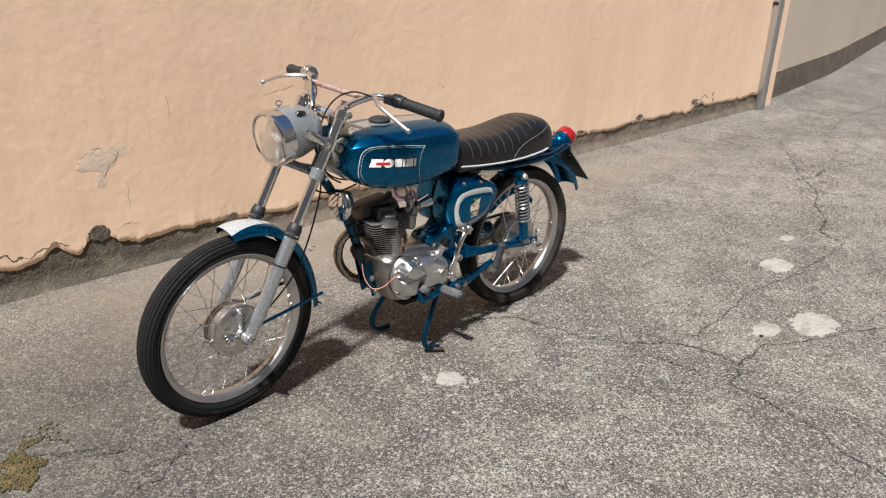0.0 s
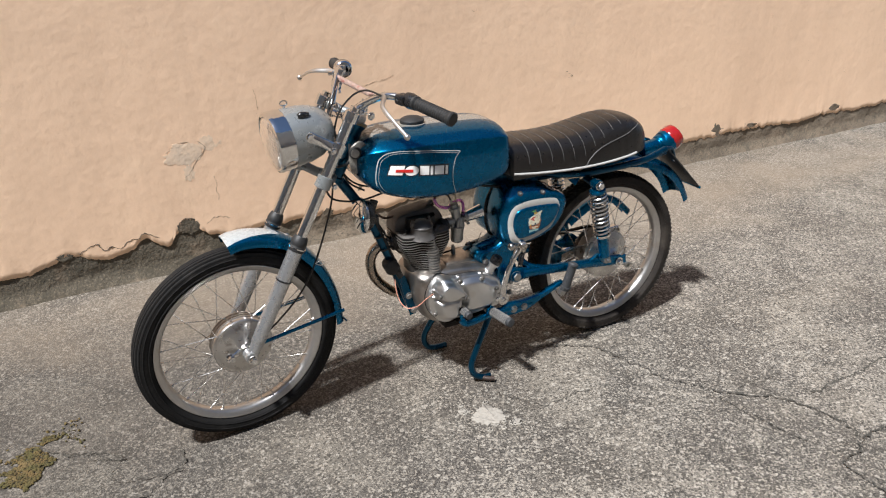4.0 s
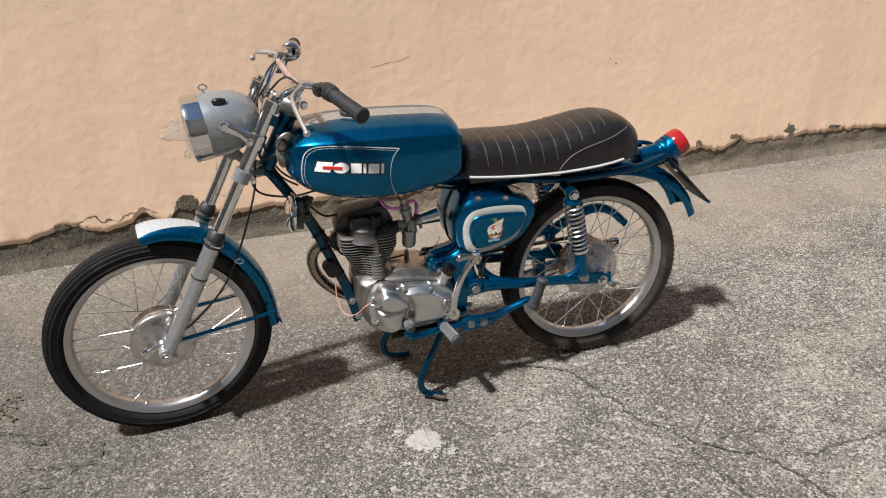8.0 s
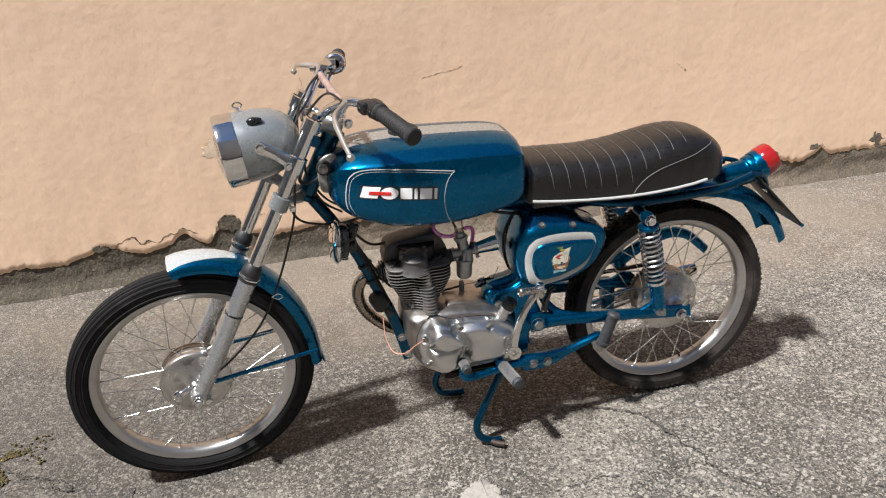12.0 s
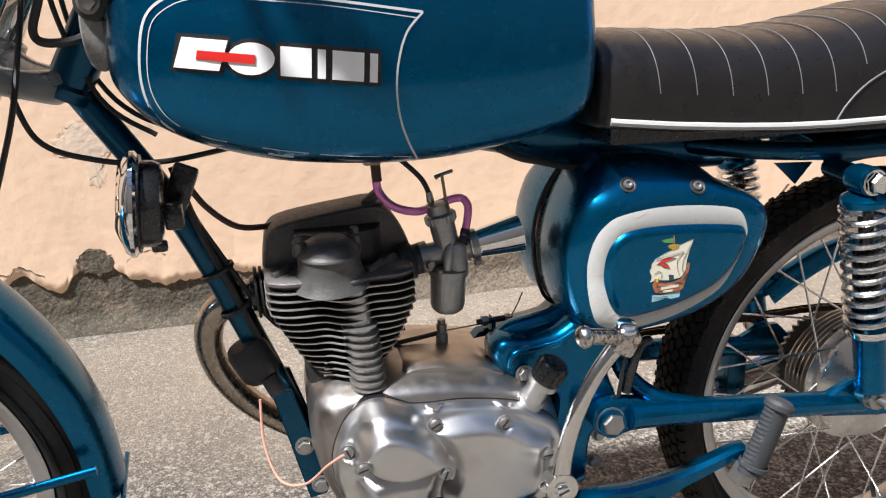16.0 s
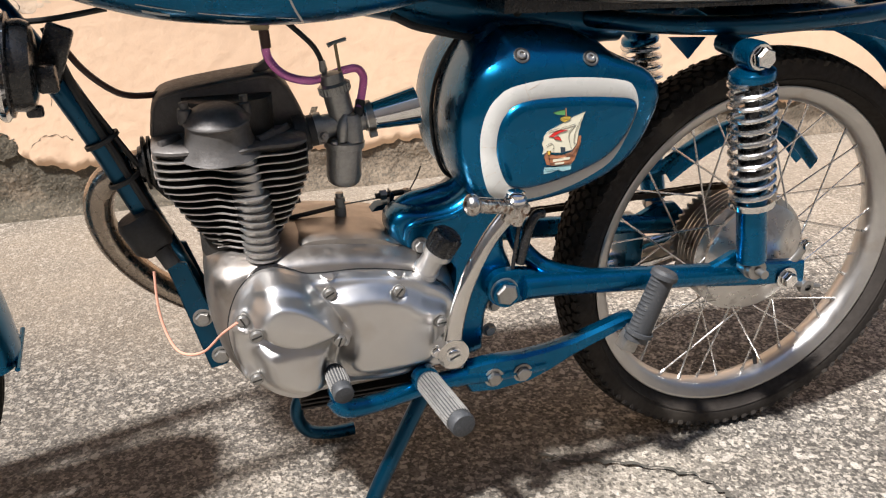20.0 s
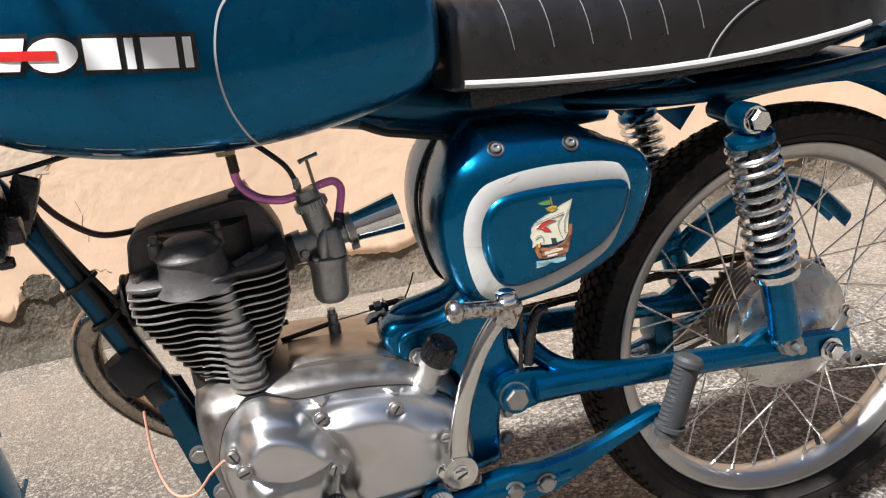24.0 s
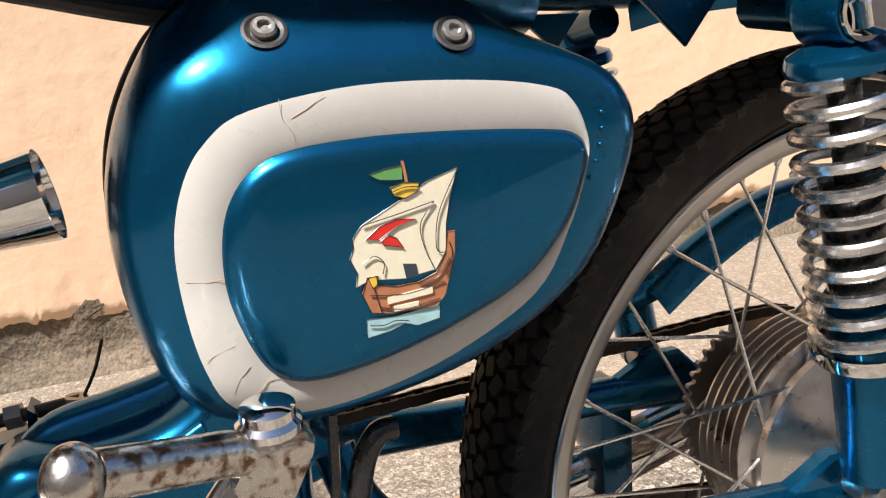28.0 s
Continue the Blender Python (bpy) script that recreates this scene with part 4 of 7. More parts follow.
# -- fork, yokes and head --
for y in (-0.094, 0.094):
    f = part("fork_leg", tube([leg(-0.735, y), leg(-0.70, y), leg(-0.66, y), leg(-0.40, y)], [0.017, 0.0185, 0.0205, 0.0215], 20, 4), ALLOY_FORK, bike, "satin alloy fork slider", TURNED)
    part("axle_lug", lathe([(0.006, -0.019), (0.016, -0.017), (0.018, -0.012), (0.018, 0.012), (0.016, 0.017), (0.006, 0.019)], (F_AXLE.x, y, F_AXLE.z), Y, 20), ALLOY_FORK, f, "", TURNED)
    part("lug_web", tube([(F_AXLE.x, y, F_AXLE.z), leg(-0.69, y)], [0.014, 0.016], 12, 0, None, False, 0.8), ALLOY_FORK, f, "", TURNED)
    part("seam_ring", lathe([(0.0218, -0.001), (0.0226, 0), (0.0226, 0.003), (0.0218, 0.004)], leg(-0.50, y), UPAX, 24), BLACK_PAINT, f, "", TURNED)
    part("stanchion", tube([leg(-0.41, y), leg(0.012, y)], 0.0160, 20, 0), CHROME, f, "bright chrome fork tube", TURNED)
    boot = part("dust_boot", lathe([(0.0, -0.002), (0.0232, -0.002), (0.0245, 0.002), (0.0245, 0.012), (0.0228, 0.014), (0.0228, 0.018), (0.0236, 0.020), (0.0225, 0.030), (0.0195, 0.040), (0.0172, 0.044), (0.0, 0.044)], leg(-0.403, y), UPAX, 24), BLACK, f, "black rubber dust cap", TURNED)
    part("boot_ring", lathe([(0.0235, -0.001), (0.0256, 0), (0.0256, 0.0035), (0.0235, 0.0045)], leg(-0.397, y), UPAX, 24), CHROME, boot, "thin chrome ring", TURNED)
    part("top_nut", lathe([(0.0, 0.010), (0.015, 0.010), (0.015, 0.016), (0.012, 0.017), (0.012, 0.026), (0.009, 0.028), (0.0, 0.028)], leg(0.0, y), UPAX, 6), CHROME, f, "", TURNED)

lower = part("lower_yoke", tube([leg(-0.196, -0.094), leg(-0.196, -0.045, 0.040), leg(-0.190, 0, 0.008), leg(-0.196, 0.045, 0.040), leg(-0.196, 0.094)], [0.015, 0.014, 0.019, 0.014, 0.015], 14, 6, None, False, 0.75), SILVER, bike, "silver painted lower fork yoke", TURNED)
upper = part("top_yoke", tube([leg(-0.004, -0.094), leg(-0.004, -0.045, 0.035), leg(-0.004, 0, -0.008), leg(-0.004, 0.045, 0.035), leg(-0.004, 0.094)], [0.017, 0.0135, 0.019, 0.0135, 0.017], 14, 6, None, False, 0.62), SILVER, bike, "silver cast top fork yoke", TURNED)
for y in (-0.094, 0.094):
    part("clamp", lathe([(0.017, -0.018), (0.0225, -0.016), (0.0225, 0.016), (0.017, 0.018)], leg(-0.196, y), UPAX, 24), SILVER, lower, "", TURNED)
    part("clamp_bolt", hex_bolt(leg(-0.196, y, 0.050) + Vector((0, -0.016, 0)), (0, -1, 0), 0.006, 0.006), CHROME, lower, "", TURNED)
    part("clamp", lathe([(0.016, -0.018), (0.021, -0.016), (0.021, 0.012), (0.017, 0.014)], leg(0.0, y), UPAX, 24), CHROME, upper, "", TURNED)
part("stem_nut", lathe([(0.0, 0.012), (0.018, 0.012), (0.018, 0.020), (0.015, 0.022), (0.015, 0.030), (0.011, 0.032), (0.011, 0.044), (0.013, 0.045), (0.013, 0.052), (0.0, 0.054)], HEADPT, UPAX, 20), CHROME, upper, "bright steering stem nut", TURNED)
part("pinch_bolt", hex_bolt(HEADPT + Vector((0.026, -0.022, 0.004)), (0.2, -1, 0), 0.009, 0.008), CHROME, upper, "", TURNED)
head = part("head_tube", lathe([(0.0, 0.0), (0.027, 0.0), (0.0285, 0.004), (0.0285, 0.012), (0.0225, 0.016), (0.0225, 0.165), (0.0275, 0.172), (0.0275, 0.182), (0.024, 0.186), (0.0, 0.186)], HEADPT - UPAX * 0.198, UPAX, 28), BLUE_DULL, bike, "blue frame head tube")
part("bearing_race", lathe([(0.028, 0), (0.0295, 0.002), (0.0295, 0.007), (0.028, 0.009)], HEADPT - UPAX * 0.022, UPAX, 28), BRASS, head)
part("lock_lug", lathe([(0.0, -0.006), (0.014, -0.006), (0.015, 0.0), (0.014, 0.006), (0.0, 0.006)], HEADPT + Vector((-0.052, -0.005, -0.035)), (0.1, 1, 0), 20), BLUE_DULL, head)
part("lock_web", tube([HEADPT + Vector((-0.052, 0, -0.04)), HEADPT - UPAX * 0.055], 0.009, 8, 0), BLUE_DULL, head)

# -- headlamp --
LAMP = Vector((0.077, 0, 0.885))
LW = Vector((-0.992, 0, -0.12)).normalized()
lamp = part("headlamp", lathe([(0.079, 0.0), (0.0815, -0.012), (0.0825, -0.050), (0.0805, -0.085), (0.074, -0.118), (0.060, -0.147), (0.040, -0.166), (0.015, -0.175), (0.0, -0.176)], LAMP, LW, 48), SILVER, bike, "silver grey painted round headlamp shell", TURNED)
part("lamp_rim", lathe([(0.078, -0.036), (0.0835, -0.036), (0.0845, -0.032), (0.0845, -0.006), (0.0855, 0.0), (0.0835, 0.007), (0.078, 0.0095), (0.074, 0.008), (0.074, 0.0)], LAMP, LW, 64), CHROME, lamp, "chrome headlamp rim", TURNED)
part("reflector", lathe([(0.075, 0.002), (0.066, -0.016), (0.050, -0.036), (0.030, -0.050), (0.012, -0.056), (0.0, -0.0565)], LAMP, LW, 48), CHROME, lamp, "bright curved reflector", TURNED)
part("bulb", lathe([(0.0, -0.055), (0.010, -0.055), (0.010, -0.040), (0.014, -0.028), (0.011, -0.016), (0.0, -0.012)], LAMP, LW, 20), WHITE_MARK, lamp, "", TURNED)
lens = part("lens", lathe([(0.0745, 0.004), (0.070, 0.009), (0.055, 0.015), (0.030, 0.019), (0.0, 0.020), (0.0, 0.0175), (0.030, 0.0165), (0.055, 0.0125), (0.070, 0.0065), (0.0745, 0.0015)], LAMP, LW, 48), GLASS, lamp, "fluted clear glass lens", TURNED)
lens.visible_shadow = False
sw = part("light_switch", lathe([(0.0, 0.0), (0.013, 0.0), (0.012, 0.006), (0.0, 0.008)], UNTURNED @ Vector((0.150, -0.062, 0.949)), (0, -0.55, 0.8), 20), BLACK_PAINT, lamp, "black switch lever", TURNED)
part("switch_lever", tube([UNTURNED @ Vector((0.140, -0.068, 0.958)), UNTURNED @ Vector((0.152, -0.068, 0.961)), UNTURNED @ Vector((0.172, -0.066, 0.961))], [0.0055, 0.0090, 0.0050], 12, 6), BLACK_PAINT, sw, "", TURNED)
key = part("key_stem", tube([UNTURNED @ Vector((0.122, -0.004, 0.962)), UNTURNED @ Vector((0.122, -0.004, 0.976))], 0.004, 8, 0), CHROME, lamp, "small bright key", TURNED)
part("key_bow", tube([(UNTURNED @ Vector((0.122 + 0.010 * math.cos(a), -0.004, 0.984 + 0.007 * math.sin(a)))) for a in np.linspace(0, 2 * math.pi, 11)[:-1]], 0.0022, 6, 2, None, True), CHROME, key, "", TURNED)
for sgn in (-1, 1):
    a = UNTURNED @ Vector((0.160, -0.094, 0.906))
    b = leg(-0.098, -0.094)
    ear = tube([a + Vector((-0.004, 0, 0)), (a + b) / 2 + Vector((0, 0, 0.001)), b + Vector((0, -0.012, 0))], [0.0155, 0.0125, 0.017], 12, 5, None, False, 0.32)
    if sgn > 0:
        ear.transform(Matrix.Scale(-1, 4, Y))
    e = part("lamp_bracket", ear, CHROME if sgn < 0 else SILVER, bike, "silver headlamp bracket", TURNED)
    part("bracket_bolt", hex_bolt(Vector((a.x, a.y * -sgn - sgn * -0.004, a.z)), (0, sgn, 0), 0.009, 0.008), CHROME, e, "", TURNED)
    part("bracket_bolt", hex_bolt(Vector((b.x - 0.018, (b.y - 0.016) * -sgn, b.z + 0.003)), (0, sgn, 0), 0.007, 0.006), CHROME, e, "", TURNED)
    part("bracket_clamp", lathe([(0.0165, -0.020), (0.0215, -0.018), (0.0215, 0.018), (0.0165, 0.020)], leg(-0.098, 0.094 * sgn), UPAX, 24), CHROME, e, "", TURNED)

# -- handlebar --
bar_pts = [Vector((0.285, -0.062, 0.935)), Vector((0.300, -0.080, 0.958)), Vector((0.330, -0.115, 0.985)), Vector((0.366, -0.165, 1.005)), Vector((0.414, -0.222, 0.992)), Vector((0.460, -0.352, 0.969))]
bar_pts = [UNTURNED @ p for p in bar_pts]
flip = Matrix.Scale(-1, 4, Y)
mid = [UNTURNED @ Vector((0.283, -0.045, 0.925)), Vector((0.285, 0, 0.925))]
bar_line = [flip @ p for p in bar_pts[::-1]] + [flip @ mid[0], mid[1], mid[0]] + bar_pts
bar = part("handlebar", tube(bar_line, 0.0105, 14, 6), CHROME, bike, "chrome handlebar with a cross brace", TURNED)
brace_a = bar_pts[2].lerp(bar_pts[3], 0.5)
part("cross_brace", tube([brace_a, Vector((brace_a.x, 0, brace_a.z)), flip @ brace_a], 0.0085, 12, 0), TAPED, bar, "cross brace wound with worn reddish tape", TURNED)
for sgn in (-1, 1):
    mm = TURNED if sgn < 0 else TURNED @ flip
    part("bar_clamp", box((0.030, 0.024, 0.036), UNTURNED @ Vector((0.285, -0.055, 0.930)), 0.006), CHROME, bar, "", mm)
    a, b = bar_pts[4], bar_pts[5]
    w = (b - a)
    L = w.length
    prof = [(0.010, 0.0), (0.0195, 0.0), (0.0195, 0.010), (0.0150, 0.014)]
    k = 14
    for i in range(k):
        h = 0.016 + (L - 0.030) * i / k
        prof += [(0.0160, h), (0.0172, h + 0.0025), (0.0172, h + 0.0060), (0.0160, h + 0.0075)]
    prof += [(0.0165, L - 0.010), (0.0190, L - 0.006), (0.0190, L + 0.002), (0.016, L + 0.005), (0.0, L + 0.005)]
    part("grip", lathe(prof, a, w, 20), BLACK, bar, "black ribbed rubber grip", mm)
    perch = part("lever_perch", box((0.034, 0.032, 0.028), bar_pts[3].lerp(bar_pts[4], 0.55), 0.007, None, w.to_track_quat("Y", "Z").to_matrix().to_4x4()), BLACK_PAINT if sgn < 0 else CHROME, bar, "lever perch clamp", mm)
    part("perch_collar", lathe([(0.011, -0.016), (0.020, -0.014), (0.022, 0.0), (0.020, 0.014), (0.011, 0.016)], a - w.normalized() * 0.012, w, 20), BLACK_PAINT if sgn < 0 else CHROME, perch, "", mm)
    root = UNTURNED @ Vector((0.345, -0.185, 1.004))
    tip = UNTURNED @ Vector((0.334, -0.355, 0.942))
    lever = part("lever", tube([root + Vector((0.010, 0.035, 0.0)), root, root.lerp(tip, 0.3) + Vector((-0.022, 0, 0.008)), root.lerp(tip, 0.7) + Vector((-0.012, 0, 0.004)), tip], [0.006, 0.008, 0.0065, 0.0055, 0.005], 10, 6, None, False, 0.7), ALLOY_BRIGHT, bar, "polished alloy lever", mm)
    bm = bmesh.new()
    bmesh.ops.create_uvsphere(bm, u_segments=14, v_segments=10, radius=0.0085, matrix=Matrix.Translation(tip))
    part("lever_ball", bm, ALLOY_BRIGHT, lever, "", mm)

    if sgn > 0:
        at = a - w.normalized() * 0.004
        th = part("throttle_housing", lathe([(0.012, -0.030), (0.021, -0.030), (0.0255, -0.026), (0.0270, -0.014), (0.0270, 0.006), (0.0250, 0.011), (0.0170, 0.013)], at, w, 28), CHROME, bar, "round chrome throttle housing", mm)
        part("housing_seam", lathe([(0.0268, -0.011), (0.0278, -0.010), (0.0278, -0.008), (0.0268, -0.007)], at, w, 28), BLACK_PAINT, th, "", mm)
        part("cable_elbow", tube([at + Vector((-0.01, 0.01, -0.016)), at + Vector((-0.028, 0.03, -0.034)), at + Vector((-0.036, 0.05, -0.060))], [0.006, 0.0055, 0.004], 10, 5), CHROME, th, "", mm)
        cl = part("bar_bracket", box((0.022, 0.034, 0.062), bar_pts[2].lerp(bar_pts[3], 0.72) + Vector((0, 0, -0.012)), 0.006, None, Matrix.Rotation(0.25, 4, "Y")), CHROME, bar, "chrome lever bracket on the far bar", mm)
        part("bracket_bolt", hex_bolt(bar_pts[2].lerp(bar_pts[3], 0.72) + Vector((-0.012, -0.004, 0.004)), (-1, -0.3, 0), 0.006, 0.014), CHROME, cl, "", mm)


def cable(name, pts, r=0.0028, mat=CABLE, label="black control cable", turned=False):
    return part(name, tube(pts, r, 8, 8), mat, bike, label, TURNED if turned else None)


cable("clutch_cable", [(0.345, -0.17, 1.008), (0.325, -0.10, 1.012), (0.300, -0.045, 0.985), (0.262, -0.03, 0.93), (0.25, -0.02, 0.84), (0.28, -0.015, 0.74), (0.33, -0.02, 0.70)])
cable("brake_cable", [(0.345, 0.17, 1.000), (0.318, 0.11, 1.000), (0.282, 0.05, 0.965), (0.242, 0.0, 0.915), (0.225, -0.05, 0.80), (0.205, -0.085, 0.70), (0.12, -0.095, 0.50), (0.02, -0.085, 0.38), (-0.09, -0.075, 0.30)])
cable("throttle_cable", [(0.365, 0.20, 0.990), (0.325, 0.12, 1.010), (0.285, 0.04, 0.995), (0.252, 0.02, 0.93), (0.26, 0.01, 0.80), (0.31, 0.0, 0.72), (0.42, 0.0, 0.69), (0.55, -0.02, 0.69)])
cable("wiring_loom", [(0.245, -0.045, 0.90), (0.252, -0.052, 0.85), (0.238, -0.05, 0.805), (0.255, -0.05, 0.795), (0.285, -0.04, 0.805), (0.292, -0.03, 0.85)], 0.0042, BLACK, "black wiring loom sleeve")
cable("lamp_lead", [(0.20, -0.03, 0.77), (0.22, -0.035, 0.705), (0.27, -0.03, 0.68), (0.33, -0.02, 0.672), (0.40, -0.01, 0.68)], 0.003)
clip = cable("cable_clip", [(0.135, -0.115, 0.545), (0.150, -0.118, 0.552), (0.160, -0.118, 0.545), (0.150, -0.118, 0.538), (0.135, -0.115, 0.545)], 0.0012, STEEL, "small wire cable clip")

# -- front mudguard --
def mudguard_rings(path, half, depth, n=14):
    rings = []
    for i, (p, t) in enumerate(path):
        up = Vector((-t.z, 0, t.x))
        ring = []
        for k in range(n + 1):
            a = math.pi * k / n
            ring.append(p + Vector((0, -half * math.cos(a), 0)) + up * (depth * (math.sin(a) ** 0.6 - 1)))
        rings.append(ring)
    return rings


def arc_path(c, r, a0, a1, n):
    out = []
    for i in range(n + 1):
        a = radians(a0 + (a1 - a0) * i / n)
        out.append((Vector((c[0] + r * math.cos(a), 0, c[1] + r * math.sin(a))), Vector((math.sin(a), 0, -math.cos(a)))))
    return out


def shell(rings, thick=0.0015):
    bm = loft(rings, False, False)
    bmesh.ops.recalc_face_normals(bm, faces=bm.faces[:])
    bmesh.ops.solidify(bm, geom=bm.faces[:], thickness=thick)
    return bm


def side_path(pts, n=5):
    line = catmull(pts, n)
    out = []
    for i, q in enumerate(line):
        t = line[min(i + 1, len(line) - 1)] - line[max(i - 1, 0)]
        t = t / np.linalg.norm(t)
        out.append((Vector((q[0], 0, q[1])), Vector((t[0], 0, t[1]))))
    return out


FG = [(-0.100, 0.640), (-0.070, 0.646), (-0.024, 0.645), (0.034, 0.631), (0.090, 0.604), (0.140, 0.558), (0.180, 0.502), (0.210, 0.440), (0.230, 0.370), (0.238, 0.287)]
path = side_path(FG)
fender = part("front_mudguard", shell(mudguard_rings(path, 0.047, 0.034)), BLUE, bike, "blue front mudguard with a white nose", TURNED)
nose = side_path(FG[:5], 6)
nose_rings = []
for i, (p, t) in enumerate(nose):
    s = i / (len(nose) - 1)
    up = Vector((-t.z, 0, t.x))
    ring = []
    for k in range(13):
        a = math.pi * (0.5 + (k / 12 - 0.5) * (0.60 * (1 - s ** 1.6) + 0.06))
        ring.append(p + Vector((0, -0.0478 * math.cos(a), 0)) + up * (0.034 * (math.sin(a) ** 0.6 - 1) + 0.0009))
    nose_rings.append(ring)
part("mudguard_nose", shell(nose_rings, 0.0008), NOSE, fender, "greyish white painted nose of the mudguard", TURNED)
for sgn in (-1, 1):
    part("lower_stay", tube([UNTURNED @ Vector((-0.040, -0.083, 0.318)), UNTURNED @ Vector((0.225, -0.055, 0.345))], 0.0058, 10, 0, None, False, 0.8), BLUE, fender, "blue mudguard stay", TURNED if sgn < 0 else TURNED @ flip)
    part("upper_stay", tube([leg(-0.47, -0.072, 0.06), leg(-0.44, -0.05, 0.055), leg(-0.40, -0.035, 0.05)], 0.006, 8, 4), BLUE, fender, "", TURNED if sgn < 0 else TURNED @ flip)
part("mudguard_lip", tube([Vector((0.236, y, 0.290)) for y in (-0.046, -0.02, 0.02, 0.046)], 0.003, 8, 3), BLUE, fender, "", TURNED)

# -- tank --
TANK_X = [0.299, 0.303, 0.312, 0.328, 0.352, 0.390, 0.450, 0.520, 0.580, 0.640, 0.705, 0.745, 0.763, 0.772, 0.775]
TANK_W = [0.050, 0.072, 0.090, 0.106, 0.120, 0.133, 0.142, 0.145, 0.144, 0.141, 0.136, 0.130, 0.122, 0.108, 0.085]
TANK_T = [0.815, 0.828, 0.842, 0.856, 0.866, 0.873, 0.877, 0.877, 0.875, 0.872, 0.867, 0.859, 0.848, 0.830, 0.805]
TANK_B = [0.765, 0.753, 0.740, 0.723, 0.706, 0.690, 0.674, 0.666, 0.664, 0.668, 0.679, 0.689, 0.703, 0.718, 0.735]


def tank_ring(x, w, t, b):
    h = t - b
    zc = t - 0.040 * min(1, h / 0.19)
    half = [(0.0, t), (0.25 * w, t - 0.0005), (0.46 * w, t - 0.003 * h / 0.19), (0.70 * w, t - 0.0125 * h / 0.19), (0.880 * w, t - 0.0275 * h / 0.19), (0.937 * w, zc + 0.0050), (0.9485 * w, zc + 0.0012), (0.9545 * w, zc - 0.0045),
            (0.985 * w, zc - 0.030 * h / 0.19), (1.0 * w, b + 0.50 * h), (0.995 * w, b + 0.34 * h), (0.965 * w, b + 0.18 * h), (0.88 * w, b + 0.075 * h), (0.68 * w, b + 0.022 * h), (0.35 * w, b + 0.004), (0.0, b)]
    near = catmull(half, 3)
    left = [(x, -y, z) for y, z in near]
    right = [(x, y, z) for y, z in near[::-1]][1:-1]
    return left + right


rows = catmull(list(zip(TANK_X, TANK_W, TANK_T, TANK_B)), 4)
tank_bm = loft([tank_ring(*r) for r in rows])
tank = part("fuel_tank", tank_bm, [BLUE, GREY_TOP], bike, "metallic blue fuel tank with white pinstripes", None, 28)
for f in tank.data.polygons:
    c = f.center
    w = float(np.interp(c.x, TANK_X, TANK_W))
    t, b = float(np.interp(c.x, TANK_X, TANK_T)), float(np.interp(c.x, TANK_X, TANK_B))
    if (abs(c.y) < (0.40 if c.x < 0.36 else 0.33 if c.x < 0.42 else 0.22 if c.x < 0.748 else 0.0) * w and c.z > (t + b) / 2) or (c.x < 0.3) or (c.x < 0.330 and abs(c.y) < 0.62 * w and c.z > 0.75):
        f.material_index = 1


def tank_side(x, z, lift=0.0012):
    """The point of the tank's near flank at (x, z)."""
    w, t, b = (float(np.interp(x, TANK_X, v)) for v in (TANK_W, TANK_T, TANK_B))
    ring = tank_ring(x, w, t, b)[:46]
    best = -w
    for p, q in zip(ring[12:], ring[13:]):
        if (p[2] - z) * (q[2] - z) <= 0 and abs(p[2] - q[2]) > 1e-7:
            s = (p[2] - z) / (p[2] - q[2])
            best = p[1] + s * (q[1] - p[1])
            break
    return Vector((x, best - lift, z))


def stripe(name, pts, width, mat=STRIPE, steps=10, closed=False):
    line = catmull(pts, steps, closed)
    a, b = [], []
    k = len(line)
    for i in range(k):
        t = line[min(i + 1, k - 1)] - line[max(i - 1, 0)]
        t = t / (np.linalg.norm(t) + 1e-9)
        nn = np.array((-t[1], t[0])) * width / 2
        for dst, q in ((a, line[i] + nn), (b, line[i] - nn)):
            dst.append(tank_side(q[0], q[1]))
    return part(name, loft([a, b], False, False), mat, tank, "white painted pinstripe")


OUT = [(0.589, 0.812), (0.50, 0.8255), (0.420, 0.834), (0.385, 0.8345), (0.362, 0.829), (0.346, 0.815), (0.338, 0.790), (0.335, 0.760), (0.340, 0.735), (0.356, 0.715), (0.383, 0.702), (0.44, 0.6895), (0.50, 0.679), (0.583, 0.6715)]
INN = [(0.584, 0.807), (0.50, 0.8205), (0.420, 0.8285), (0.388, 0.829), (0.368, 0.8235), (0.352, 0.811), (0.345, 0.789), (0.342, 0.761), (0.347, 0.739), (0.361, 0.721), (0.386, 0.708), (0.44, 0.6955), (0.50, 0.685), (0.576, 0.6775)]
stripe("pinstripe", OUT, 0.0024)
stripe("pinstripe", INN, 0.0009)
stripe("pinstripe", [(0.589, 0.812), (0.573, 0.795), (0.564, 0.770), (0.561, 0.743), (0.564, 0.715), (0.573, 0.690), (0.584, 0.6715)], 0.0020)


def on_tank(name, outline, mat, lift, label=""):
    pts = []
    for i, p in enumerate(outline):
        q = outline[(i + 1) % len(outline)]
        for s in range(4):
            pts.append((p[0] + (q[0] - p[0]) * s / 4, p[1] + (q[1] - p[1]) * s / 4))
    c = (sum(p[0] for p in pts) / len(pts), sum(p[1] for p in pts) / len(pts))
    rings = [[tank_side(x, z, 0.0004) for x, z in pts]]
    for s in (1.0, 0.75, 0.5, 0.25, 0.05):
        rings.append([tank_side(c[0] + (x - c[0]) * s, c[1] + (z - c[1]) * s, lift) for x, z in pts])
    bm = loft(rings)
    return part(name, bm, mat, tank, label, None, 20)


def logo_z(x):
    return 0.7725 - (x - 0.366) * 0.118


